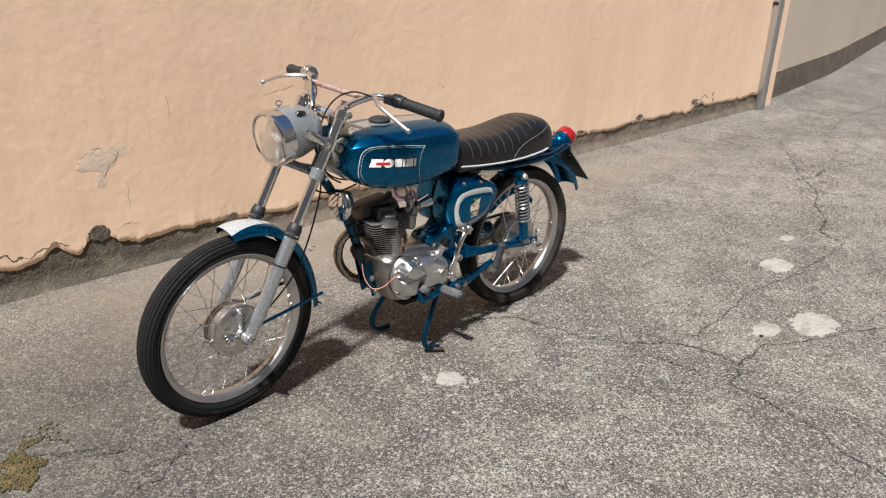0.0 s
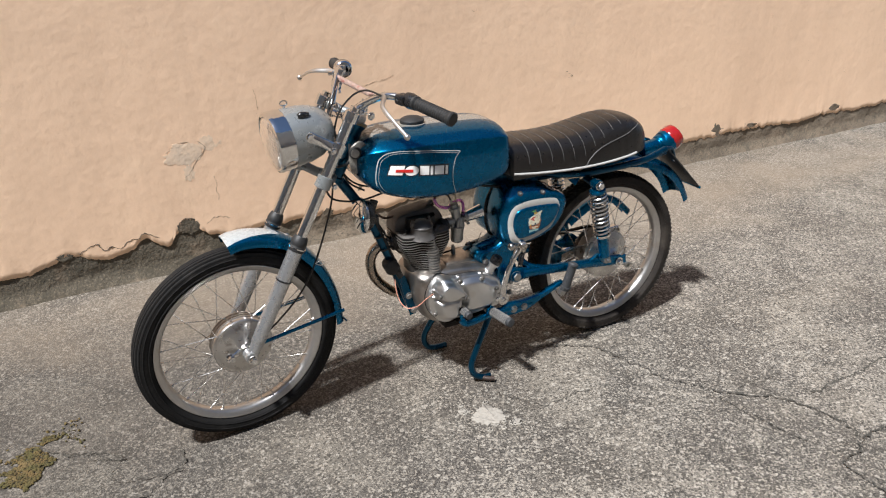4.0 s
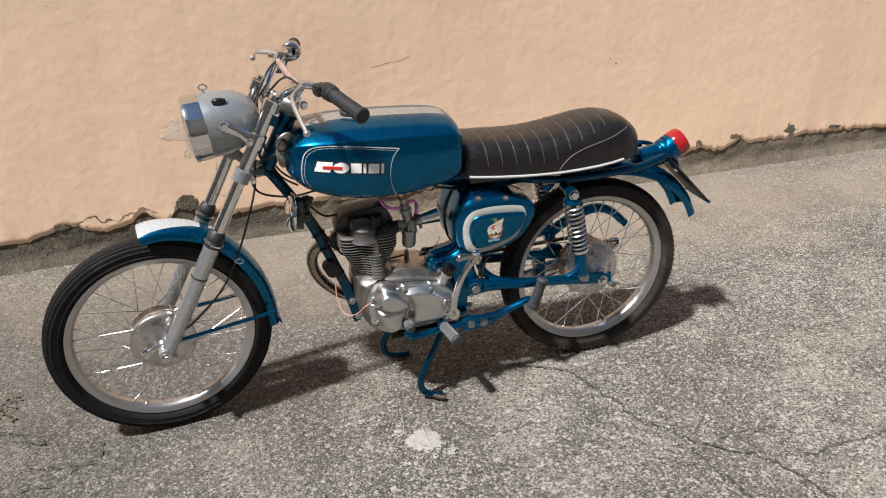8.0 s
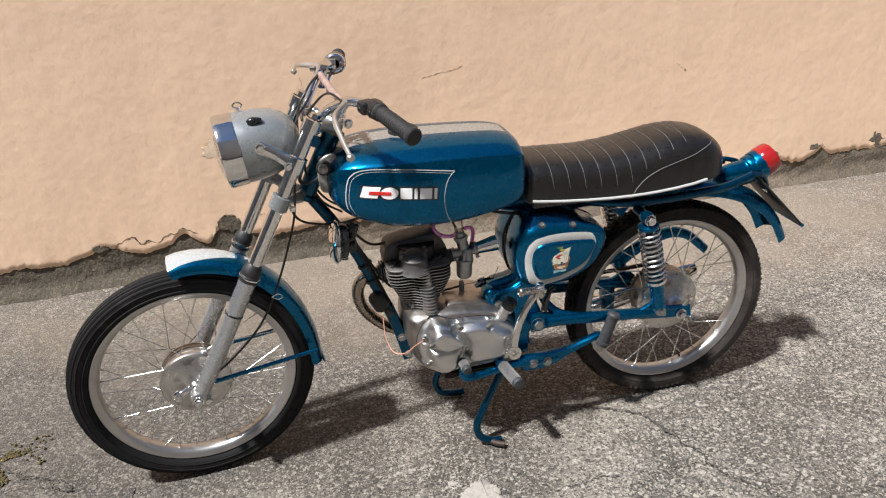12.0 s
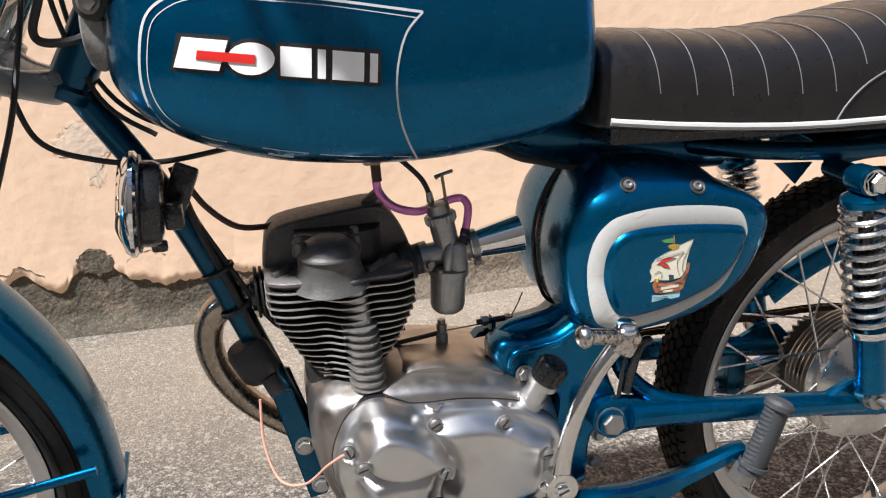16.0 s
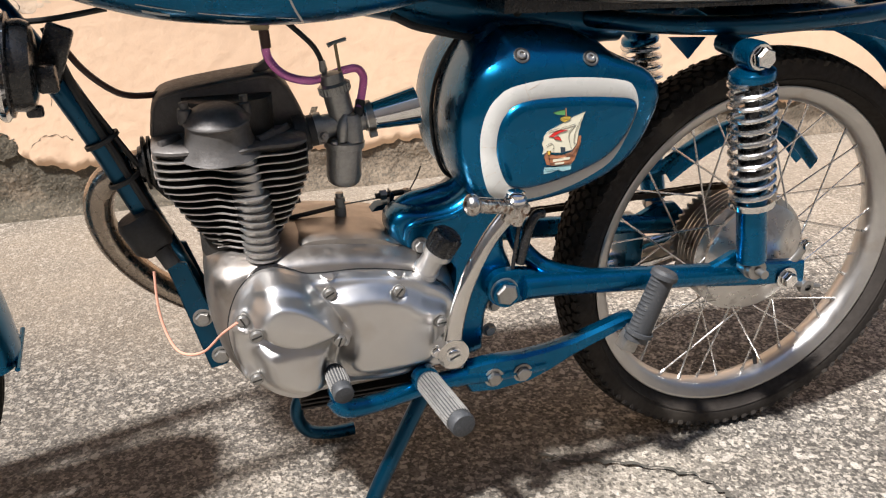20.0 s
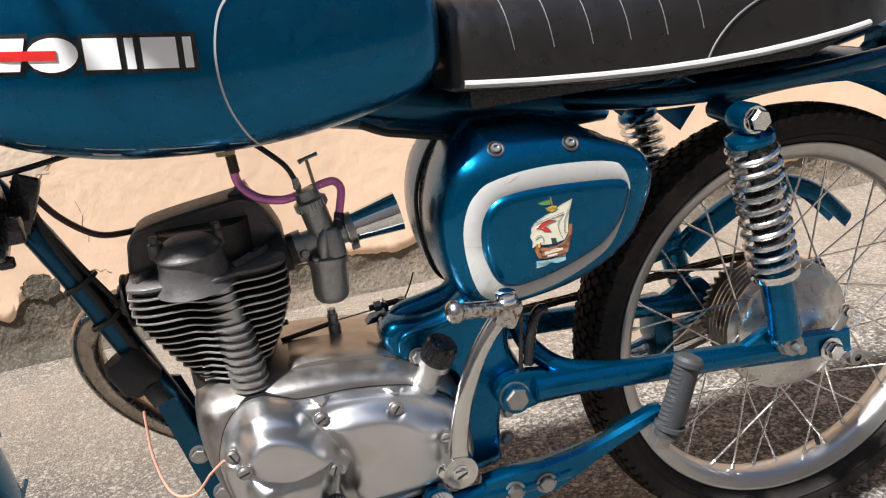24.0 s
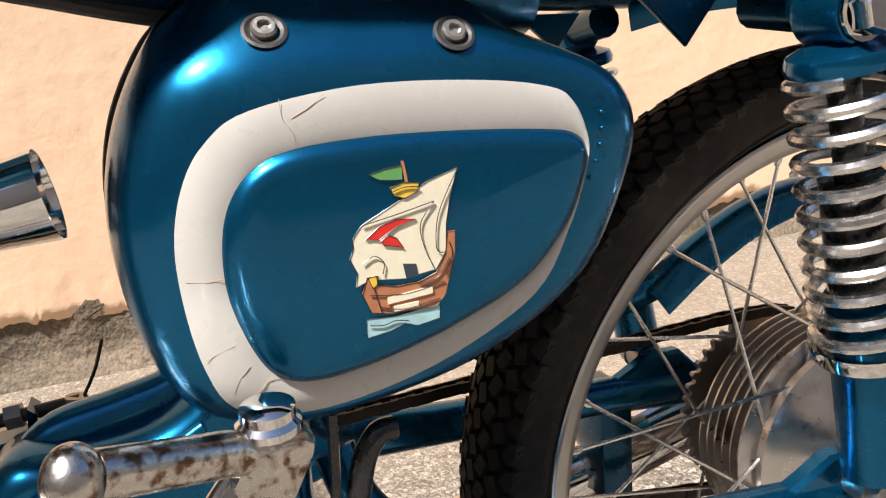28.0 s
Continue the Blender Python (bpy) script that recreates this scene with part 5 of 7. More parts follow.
def emblem():
    """The maker's mark as plain blocks in its colours: white shapes edged in black, a red bar across the first two."""
    def block(x0, x1, lean, grow, h0=0.0, h1=0.0255):
        g = grow
        return [(x0 - g, logo_z(x0) + h0 - g), (x1 + g, logo_z(x1) + h0 - g), (x1 + g + lean, logo_z(x1) + h1 + g), (x0 - g + lean, logo_z(x0) + h1 + g)]
    spans = [(0.366, 0.402, 0.010, "slant"), (0.413, 0.4435, 0.0, "oval"), (0.4505, 0.4755, 0.002, "slant"), (0.4805, 0.4870, 0.002, "slant"), (0.4925, 0.5185, 0.002, "slant"), (0.5235, 0.5300, 0.002, "slant")]
    for grow, mat, lift, nm in ((0.0036, BLACK_MARK, 0.0012, "emblem_edge"), (0.0, WHITE_MARK, 0.0030, "emblem_block")):
        for x0, x1, lean, kind in spans:
            x0, x1 = x0 + (x0 - 0.366) * 0.08, x1 + (x1 - 0.366) * 0.08
            if kind == "oval":
                c = (x0 + x1) / 2
                o = [(c + ((x1 - x0) / 2 + 0.004 + grow) * math.cos(a), logo_z(c) + 0.0127 + (0.0140 + grow) * math.sin(a)) for a in np.linspace(0, 2 * math.pi, 21)[:-1]]
            else:
                o = block(x0, x1, lean, grow)
            on_tank(nm, o, mat, lift)
    on_tank("emblem_bar", [(0.386, logo_z(0.386) + 0.0085), (0.436, logo_z(0.436) + 0.0085), (0.437, logo_z(0.437) + 0.0165), (0.388, logo_z(0.388) + 0.0165)], RED_MARK, 0.0040)


emblem()
cap = part("filler_cap", lathe([(0.0, 0), (0.030, 0), (0.0355, 0.003), (0.0365, 0.006), (0.0365, 0.013), (0.034, 0.0155), (0.030, 0.0165), (0.026, 0.020), (0.012, 0.023), (0.0, 0.0235)], (0.497, -0.010, 0.8755), (0, 0, 1), 36), BLACK, bike, "black rubber fuel filler cap")
part("cap_ring", lathe([(0.036, 0), (0.040, 0), (0.040, 0.003), (0.036, 0.0045)], (0.497, -0.010, 0.8755), (0, 0, 1), 36), GREY_TOP, cap)
mount = part("tank_mount", lathe([(0.0, -0.004), (0.0175, -0.004), (0.0185, 0.002), (0.0175, 0.007), (0.013, 0.009), (0.0, 0.009)], (0.297, -0.060, 0.831), (-0.35, -0.93, 0.05), 28), BLACK, bike, "black rubber tank mount with a bolt")
part("mount_bolt", hex_bolt((0.2938, -0.0685, 0.8314), (-0.35, -0.93, 0.05), 0.009, 0.005), STEEL, mount)
part("mount_strap", slab([(0.285, 0.775), (0.300, 0.768), (0.306, 0.79), (0.318, 0.825), (0.325, 0.855), (0.308, 0.860), (0.287, 0.845), (0.280, 0.81)], -0.058, -0.050, 0.002, 4), GREY_TOP, mount)
tap = part("fuel_tap", box((0.020, 0.018, 0.018), (0.548, -0.03, 0.664), 0.003), BRASS, bike, "small brass fuel tap under the tank")
part("tap_stem", lathe([(0.006, 0), (0.006, 0.03)], (0.548, -0.03, 0.67), (0, 0, 1), 12), BLACK_PAINT, tap)
part("tap_lever", box((0.022, 0.006, 0.007), (0.562, -0.036, 0.668), 0.002), BLACK_PAINT, tap)

# -- seat --
SX = [0.778, 0.782, 0.800, 0.860, 0.930, 0.990, 1.050, 1.110, 1.170, 1.225, 1.275, 1.310, 1.334, 1.345]
SW = [0.100, 0.108, 0.112, 0.116, 0.119, 0.121, 0.122, 0.122, 0.120, 0.115, 0.105, 0.088, 0.060, 0.030]
ST = [0.770, 0.784, 0.789, 0.787, 0.783, 0.783, 0.788, 0.798, 0.809, 0.812, 0.803, 0.782, 0.755, 0.730]
SB = [0.695, 0.690, 0.688, 0.682, 0.677, 0.674, 0.673, 0.674, 0.677, 0.681, 0.686, 0.692, 0.700, 0.710]


def seat_ring(x, w, t, b, grow=0.0):
    h = t - b
    half = [(0.0, t), (0.35 * w, t - 0.002), (0.62 * w, t - 0.008 * h / 0.1), (0.82 * w, t - 0.022 * h / 0.1), (0.93 * w, t - 0.043 * h / 0.1), (0.975 * w, b + 0.30 * h), (0.985 * w, b + 0.10 * h), (0.96 * w, b), (0.5 * w, b - 0.002), (0.0, b - 0.002)]
    near = catmull(half, 4)
    left = [(x, -y - (grow if y > 0.001 else 0), z + grow * 0.7 * max(0, (z - b) / h - 0.5)) for y, z in near]
    right = [(x, -y, z) for x, y, z in left[::-1]][1:-1]
    return left + right


def seat_at(x):
    return tuple(float(np.interp(x, SX, v)) for v in (SW, ST, SB))


rows = catmull(list(zip(SX, SW, ST, SB)), 6)
puffed = []
for x, w, t, b in rows:
    # a shallow dip at each seam across the cover
    dip = sum(math.exp(-((x - (0.838 + 0.0410 * i)) / 0.004) ** 2) for i in range(11))
    puffed.append(seat_ring(x, w - 0.0012 * dip, t - 0.0018 * dip, b))
seat = part("seat", loft(puffed), VINYL, bike, "black vinyl dual seat with stitched ribs and raised tail", None, 50)
for i in range(11):
    x = 0.838 + 0.0410 * i
    ring = seat_ring(x, *seat_at(x), 0.0004)
    near = ring[:23]
    line = [(p[0] + 0.022 * max(0, (0.80 - p[2]) / 0.1) * 0.4, p[1], p[2]) for p in near]
    stop = 20 if i < 6 else int(20 - (i - 5) * 2.2)
    part("seam", tube(line[:max(stop, 5)], 0.0006, 5, 0), STITCH, seat, "pale stitched seam")
    part("seam", tube([(p[0], -p[1], p[2]) for p in line[:max(stop, 5)]], 0.0006, 5, 0), STITCH, seat)


def seat_side(x, z, lift=0.0008):
    ring = seat_ring(x, *seat_at(x))[:33]
    for p, q in zip(ring, ring[1:]):
        if (p[2] - z) * (q[2] - z) <= 0 and abs(p[2] - q[2]) > 1e-7:
            s = (p[2] - z) / (p[2] - q[2])
            return (x, p[1] + s * (q[1] - p[1]) - lift, z)
    return (x, -seat_at(x)[0] * 0.98 - lift, z)


swoop = catmull([(1.050, 0.678), (1.064, 0.700), (1.090, 0.722), (1.125, 0.738), (1.17, 0.750), (1.215, 0.760), (1.255, 0.772), (1.290, 0.783)], 6)
part("seam", tube([seat_side(x, z) for x, z in swoop], 0.0013, 6, 0), STITCH, seat, "curved piped seam at the tail")
trim = [seat_side(x, seat_at(x)[2] + 0.007, 0.0015) for x in np.linspace(0.790, 1.262, 40)]
part("piping", tube(trim, 0.0040, 8, 0), PIPING, seat, "white plastic trim strip")
part("piping", tube([(x, -y, z) for x, y, z in trim], 0.0040, 8, 0), PIPING, seat, "white plastic trim strip")
part("front_welt", tube([(p[0] + 0.006, p[1] - 0.0008, p[2]) for p in seat_ring(0.786, *seat_at(0.786))[4:30]], 0.0012, 5, 0), STITCH, seat)
part("seat_base", pillow([(0.80, 0.668), (1.20, 0.664), (1.29, 0.690), (1.24, 0.700), (0.80, 0.690)], [(0, 0.09), (0, -0.09)], 0), BLACK_PAINT, seat)

# -- frame --
frame_part = part("frame", tube([(0.30, 0, 0.83), (0.40, 0, 0.765), (0.55, 0, 0.715), (0.70, 0, 0.685), (0.80, 0, 0.664), (0.90, 0, 0.648), (0.985, 0, 0.640)], [0.022, 0.024, 0.028, 0.032, 0.034, 0.030, 0.024], 20, 6), BLUE_DULL, bike, "blue painted tubular steel frame")
part("spine_hole", lathe([(0.0, 0), (0.006, 0), (0.006, 0.001), (0, 0.0012)], (0.838, -0.0335, 0.662), (0, -1, 0), 14), CRACK, frame_part)
part("down_tube", tube([(0.258, 0, 0.745), (0.345, -0.004, 0.60), (0.425, -0.004, 0.40), (0.462, -0.004, 0.285)], 0.0150, 16, 6), BLUE_DULL, frame_part)
for sgn in (-1, 1):
    mm = None if sgn < 0 else flip
    part("seat_rail", tube([(0.93, -0.020, 0.650), (1.00, -0.055, 0.644), (1.09, -0.078, 0.641), (1.20, -0.082, 0.642), (1.33, -0.080, 0.650), (1.42, -0.070, 0.668)], 0.0115, 12, 6), BLUE_DULL, frame_part, "", mm)
    part("shock_mount", tube([(1.088, -0.075, 0.622), (1.090, -0.118, 0.617)], 0.0125, 12, 0), BLUE_DULL, frame_part, "", mm)
    part("rail_tab", slab([(1.015, 0.630), (1.065, 0.628), (1.045, 0.603)], -0.074, -0.070, 0.001), BLUE_DULL, frame_part, "", mm)
    part("engine_plate", slab([(0.416, 0.405), (0.440, 0.400), (0.478, 0.275), (0.470, 0.258), (0.450, 0.255)], -0.034, -0.029, 0.0015), BLUE_DULL, frame_part, "blue steel engine plate", mm)
    part("plate_bolt", hex_bolt((0.449, -0.034, 0.327), (0, -1, 0), 0.0085, 0.007), STEEL, frame_part, "", mm)
    part("plate_bolt", hex_bolt((0.464, -0.034, 0.273), (0, -1, 0), 0.0085, 0.007), STEEL, frame_part, "", mm)
lobe = [(0.672, 0.424), (0.675, 0.438), (0.690, 0.447), (0.721, 0.444), (0.750, 0.449), (0.775, 0.466), (0.800, 0.484), (0.830, 0.484), (0.822, 0.43), (0.820, 0.385), (0.832, 0.350), (0.825, 0.320), (0.800, 0.300), (0.795, 0.255), (0.790, 0.235), (0.745, 0.235), (0.740, 0.30), (0.748, 0.36), (0.722, 0.382), (0.690, 0.396), (0.677, 0.408)]
core = [(0.70, 0.40), (0.72, 0.425), (0.77, 0.435), (0.80, 0.46), (0.83, 0.46), (0.822, 0.43), (0.820, 0.385), (0.825, 0.32), (0.79, 0.25), (0.75, 0.25), (0.748, 0.36)]
part("pivot_casing", pillow(lobe, [(0.004, -0.022), (0, -0.028), (0, -0.056), (0.003, -0.064), (0.007, -0.069), (0.013, -0.071), (0.020, -0.070)], 4), BLUE, frame_part, "pressed blue steel casing behind the engine", None, 50)
part("casing_core", pillow(core, [(0.004, 0.06), (0, 0.05), (0, -0.02), (0.002, -0.024)], 3), BLUE_DULL, frame_part, "")
part("casing_ridge", tube([(0.688, -0.034, 0.434), (0.705, -0.034, 0.443), (0.735, -0.033, 0.448), (0.765, -0.032, 0.456), (0.795, -0.03, 0.480)], [0.010, 0.013, 0.013, 0.013, 0.014], 14, 5), BLUE, frame_part, "raised seam of the pressed casing")
part("casing_bead", tube([(0.690, -0.0715, 0.412), (0.694, -0.0725, 0.427), (0.712, -0.0725, 0.433), (0.745, -0.0725, 0.436), (0.770, -0.0715, 0.448)], [0.003, 0.0045, 0.0048, 0.0048, 0.003], 10, 5), BLUE, frame_part)
part("casing_bolt", hex_bolt((0.708, -0.0705, 0.402), (0, -1, 0), 0.008, 0.008), STEEL, frame_part)
part("lower_bolt", hex_bolt((0.800, -0.066, 0.268), (0, -1, 0), 0.007, 0.008), STEEL, frame_part)
part("lower_bolt", hex_bolt((0.805, -0.068, 0.305), (0, -1, 0), 0.007, 0.008), STEEL, frame_part)

# -- swinging arm --
arm = part("swingarm", tube([(0.808, -0.105, 0.336), (0.808, 0.105, 0.336)], 0.017, 18, 0), BLUE, bike, "blue painted swinging arm")
for sgn in (-1, 1):
    mm = None if sgn < 0 else flip
    a = part("arm_tube", tube([(0.835, -0.090, 0.337), (0.90, -0.092, 0.334), (1.08, -0.094, 0.318), (1.16, -0.095, 0.311)], [0.0175, 0.0165, 0.0155, 0.014], 14, 5), BLUE, arm, "", mm)
    part("arm_eye", pillow([(0.788, 0.338), (0.794, 0.354), (0.812, 0.361), (0.850, 0.356), (0.860, 0.337), (0.850, 0.320), (0.812, 0.313), (0.794, 0.321)], [(0.004, -0.074), (0, -0.078), (0, -0.090), (0.004, -0.093)], 4), BLUE, arm, "", mm)
    part("pivot_bolt", hex_bolt((0.808, -0.0955, 0.337), (0, -1, 0), 0.0145, 0.014, 1.25), STEEL, arm, "worn hexagon pivot bolt", mm)
    part("arm_end", slab([(1.085, 0.322), (1.115, 0.336), (1.135, 0.346), (1.165, 0.345), (1.185, 0.325), (1.255, 0.318), (1.258, 0.284), (1.180, 0.290), (1.10, 0.300)], -0.102, -0.088, 0.003, 0), BLUE, arm, "", mm)
    part("adjuster", tube([(1.225, -0.104, 0.288), (1.262, -0.104, 0.280), (1.285, -0.104, 0.275)], [0.004, 0.004, 0.004], 8, 0), STEEL, arm, "", mm)
    part("adjuster_eye", lathe([(0.005, -0.005), (0.011, -0.004), (0.011, 0.004), (0.005, 0.005)], (1.262, -0.104, 0.278), Y, 16), STEEL, arm, "", mm)
    part("shock_stud", hex_bolt((1.148, -0.125, 0.334), (0, -1, 0), 0.0115, 0.010), STEEL, arm, "", mm)
    part("stud_pin", tube([(1.148, -0.090, 0.334), (1.148, -0.150, 0.334)], 0.006, 10, 0), STEEL, arm, "", mm)
    part("arm_brace", tube([(0.835, -0.045, 0.405), (0.845, -0.06, 0.375), (0.875, -0.080, 0.350), (0.93, -0.092, 0.336)], 0.012, 10, 6), BLUE, arm, "", mm)
bl = part("brake_lever_rear", tube([(1.222, -0.095, 0.30), (1.243, -0.098, 0.325), (1.252, -0.098, 0.345)], [0.008, 0.007, 0.008], 10, 4, None, False, 0.5), STEEL, bike, "small steel brake lever at the rear hub")
part("lever_pin", hex_bolt((1.250, -0.098, 0.343), (0, -1, 0), 0.007, 0.010), CHROME, bl)

# -- shock absorbers --
def build_shock():
    top, low = Vector((1.092, -0.128, 0.615)), Vector((1.148, -0.122, 0.334))
    w = (low - top).normalized()
    L = (low - top).length
    s = part("shock_absorber", tube([top + w * 0.155, low - w * 0.012], 0.0190, 20, 0), BLUE, bike, "blue shock absorber with an open chrome spring")
    part("shock_eye", lathe([(0.006, -0.015), (0.0165, -0.014), (0.0175, -0.010), (0.0175, 0.010), (0.0165, 0.014), (0.006, 0.015)], top, Y, 20), BLUE, s)
    part("shock_eye", lathe([(0.006, -0.014), (0.0135, -0.013), (0.0145, 0.0), (0.0135, 0.013), (0.006, 0.014)], low, Y, 20), STEEL, s)
    part("eye_bolt", hex_bolt(top + Vector((0, -0.015, 0)), (0, -1, 0), 0.0125, 0.013, 1.2), CHROME, s, "bright hexagon bolt")
    part("top_cap", lathe([(0.0, 0.012), (0.014, 0.013), (0.026, 0.019), (0.0275, 0.024), (0.0265, 0.028), (0.0, 0.028)], top, w, 28), BLUE, s)
    part("rod", tube([top + w * 0.02, top + w * 0.10], 0.0085, 12, 0), BLACK_PAINT, s)
    part("inner_tube", tube([top + w * 0.085, top + w * 0.185], 0.0165, 16, 0), BLACK_PAINT, s)
    u = w.orthogonal().normalized()
    v = w.cross(u)
    turns, n = 10.5, 210
    coil = []
    for i in range(n + 1):
        f = i / n
        h = 0.030 + 0.152 * (f * 0.92 + 0.04 + 0.04 * math.sin((f - 0.5) * math.pi))
        a = 2 * math.pi * turns * f
        coil.append(top + w * h + (u * math.cos(a) + v * math.sin(a)) * 0.0258)
    part("spring", tube(coil, 0.0036, 8, 0), SPRING, s, "chrome coil spring")
    part("spring_seat", lathe([(0.018, 0.184), (0.0285, 0.184), (0.0290, 0.188), (0.0280, 0.193), (0.020, 0.195)], top, w, 28), CHROME, s)
    return s


shock = build_shock()
other = copy_thing(shock, Matrix.Scale(-1, 4, Y))

# -- rear mudguard, tail lamp --
rg = [(1.09, 0.652), (1.15, 0.662), (1.25, 0.664), (1.34, 0.652), (1.42, 0.625), (1.49, 0.583), (1.545, 0.525), (1.578, 0.462)]
line = catmull(rg, 5)
pathr = []
for i, q in enumerate(line):
    t = line[min(i + 1, len(line) - 1)] - line[max(i - 1, 0)]
    t = t / np.linalg.norm(t)
    pathr.append((Vector((q[0], 0, q[1])), Vector((t[0], 0, t[1]))))
rear = part("rear_mudguard", shell(mudguard_rings(pathr, 0.056, 0.040)), BLUE, bike, "blue painted rear mudguard")
TL = Vector((1.487, -0.004, 0.674))
TW = Vector((0.87, 0, 0.49)).normalized()
tail = part("tail_lamp", tube([(1.370, -0.004, 0.652), (1.405, -0.004, 0.657), (1.436, -0.004, 0.660), (1.448, -0.004, 0.663), (1.463, -0.004, 0.664), TL], [0.024, 0.027, 0.029, 0.036, 0.041, 0.043], 28, 4), BLUE, bike, "blue tail lamp housing with a red lens")
part("lens", lathe([(0.0, -0.004), (0.0435, -0.002), (0.0455, 0.004), (0.0440, 0.030), (0.0400, 0.037), (0.0, 0.040)], TL, TW, 12), RED_LENS, tail, "faceted red tail lens")
part("lamp_foot", tube([(1.36, 0, 0.636), (1.42, 0, 0.634), (1.465, 0, 0.628)], [0.022, 0.020, 0.012], 12, 4), BLUE, tail)
plate_m = Matrix.Translation((1.522, 0, 0.578)) @ Matrix.Rotation(radians(-44), 4, Y)
pl = part("plate_holder", box((0.006, 0.13, 0.235), (0, 0, 0), 0.002), BLACK, bike, "black empty number plate holder", plate_m @ Matrix.Rotation(radians(90), 4, Y) @ Matrix.Rotation(radians(90), 4, Y))
part("plate_edge", box((0.010, 0.134, 0.008), (0, 0, -0.117), 0.002), BLUE, pl, "", plate_m)
part("plate_bolt", hex_bolt((1.478, -0.05, 0.610), (0.68, 0, 0.73), 0.006, 0.005), CHROME, pl)
for sgn in (-1, 1):
    part("guard_stay", tube([(1.42, -0.070, 0.672), (1.46, -0.060, 0.660), (1.49, -0.04, 0.62)], 0.007, 10, 5), BLUE_DULL, rear, "", None if sgn < 0 else flip)

# -- side panel --
PANEL = [(0.798, 0.648), (0.777, 0.628), (0.758, 0.592), (0.749, 0.550), (0.752, 0.503), (0.767, 0.466), (0.800, 0.450), (0.846, 0.451), (0.908, 0.464), (0.962, 0.496), (0.988, 0.540), (0.995, 0.573), (0.980, 0.598), (0.936, 0.620), (0.912, 0.637), (0.863, 0.650), (0.81, 0.652)]
PANEL_O = catmull(PANEL, 6, True)
PSTEP = [(0.0, -0.080), (0.002, -0.092), (0.005, -0.099), (0.010, -0.105), (0.018, -0.109), (0.030, -0.1115), (0.050, -0.1125)]


def panel_y(x, z):
    """The depth of the panel's pressed face at (x, z)."""
    p = np.array((x, z))
    d = min(np.linalg.norm(p - q) for q in PANEL_O)
    soft = max(0.0, min(1.0, (0.86 - x) / 0.08))
    hard = max(0.0, min(1.0, max((x - 0.86) / 0.06, (0.52 - z) / 0.04)))
    y = float(np.interp(d * (1 - 0.45 * soft) * (1 + 0.8 * hard), [s[0] for s in PSTEP], [s[1] for s in PSTEP]))
    s = max(0.0, min(1.0, (z - 0.601) / 0.042))
    return y + 0.019 * s * s * (3 - 2 * s)


def bulged(q, b):
    """The panel's flank swells forwards at its leading edge."""
    return (q[0] - 0.45 * b * max(0.0, min(1.0, (0.80 - q[0]) / 0.05)), q[1])


def panel_bm():
    c = np.array((0.862, 0.552))
    rings = [[(q[0], y, q[1]) for q in (bulged(p, b) for p in PANEL_O)] for y, b in ((-0.002, 0.0), (-0.016, 0.007), (-0.034, 0.011), (-0.052, 0.0115), (-0.066, 0.009))]
    for s in (1.0, 0.985, 0.965, 0.94, 0.90, 0.84, 0.76, 0.64, 0.5, 0.35, 0.2, 0.08):
        b = 0.006 * max(0, (s - 0.9) / 0.1)
        rings.append([(x, panel_y(x0, z), z) for x0, (x, z) in ((q[0], bulged(q, b)) for q in (c + (p - c) * s for p in PANEL_O))])
    return loft(rings)


panel = part("side_panel", panel_bm(), BLUE, bike, "pressed blue side panel with a white band", None, 50)
far_panel = part("side_panel", panel_bm(), BLUE, bike, "blue side panel on the far flank", flip, 50)
box_bm = pillow(PANEL, [(0.0005, 0.0030), (-0.0022, 0.0020), (-0.0022, -0.0020), (0.0005, -0.0030)], 5)
part("panel_seam", box_bm, BLACK_PAINT, bike, "black seam between the two side panels")

part("seam_bead", tube([(x, 0.0, z) for x, z in ((0.800, 0.650), (0.788, 0.640), (0.770, 0.622), (0.7520, 0.589), (0.7440, 0.550), (0.7475, 0.503), (0.7625, 0.464), (0.800, 0.4475))], 0.0026, 8, 6), BLACK, bike, "black rubber bead between the side panels")


def on_panel(name, outline, mat, lift, label="", smooth=0, fill=False):
    """A thin transfer or raised piece that follows the panel."""
    o = catmull(outline, smooth, True) if smooth else [np.array(q, float) for q in outline]
    c = sum(o) / len(o)
    rings = []
    for s in (1.0, 0.66, 0.33):
        rings.append([(c[0] + (q[0] - c[0]) * s, panel_y(*(c + (q - c) * s)) - lift, c[1] + (q[1] - c[1]) * s) for q in o])
    base = [(q[0], panel_y(*q) - lift * 0.2, q[1]) for q in o]
    return part(name, loft([base] + rings), mat, panel, label, None, 25)


BO = [(0.774, 0.490), (0.770, 0.516), (0.770, 0.543), (0.776, 0.566), (0.787, 0.583), (0.806, 0.5945), (0.852, 0.6005), (0.905, 0.598), (0.940, 0.592), (0.952, 0.584), (0.9590, 0.567), (0.957, 0.5515), (0.947, 0.5250), (0.928, 0.496), (0.883, 0.4735), (0.840, 0.4625), (0.804, 0.4615), (0.783, 0.470)]
BI = [(0.795, 0.494), (0.788, 0.518), (0.788, 0.540), (0.793, 0.558), (0.804, 0.571), (0.822, 0.5775), (0.860, 0.579), (0.905, 0.5765), (0.938, 0.573), (0.951, 0.570), (0.9575, 0.563), (0.956, 0.551), (0.945, 0.527), (0.922, 0.504), (0.885, 0.4885), (0.848, 0.479), (0.820, 0.476), (0.804, 0.481)]


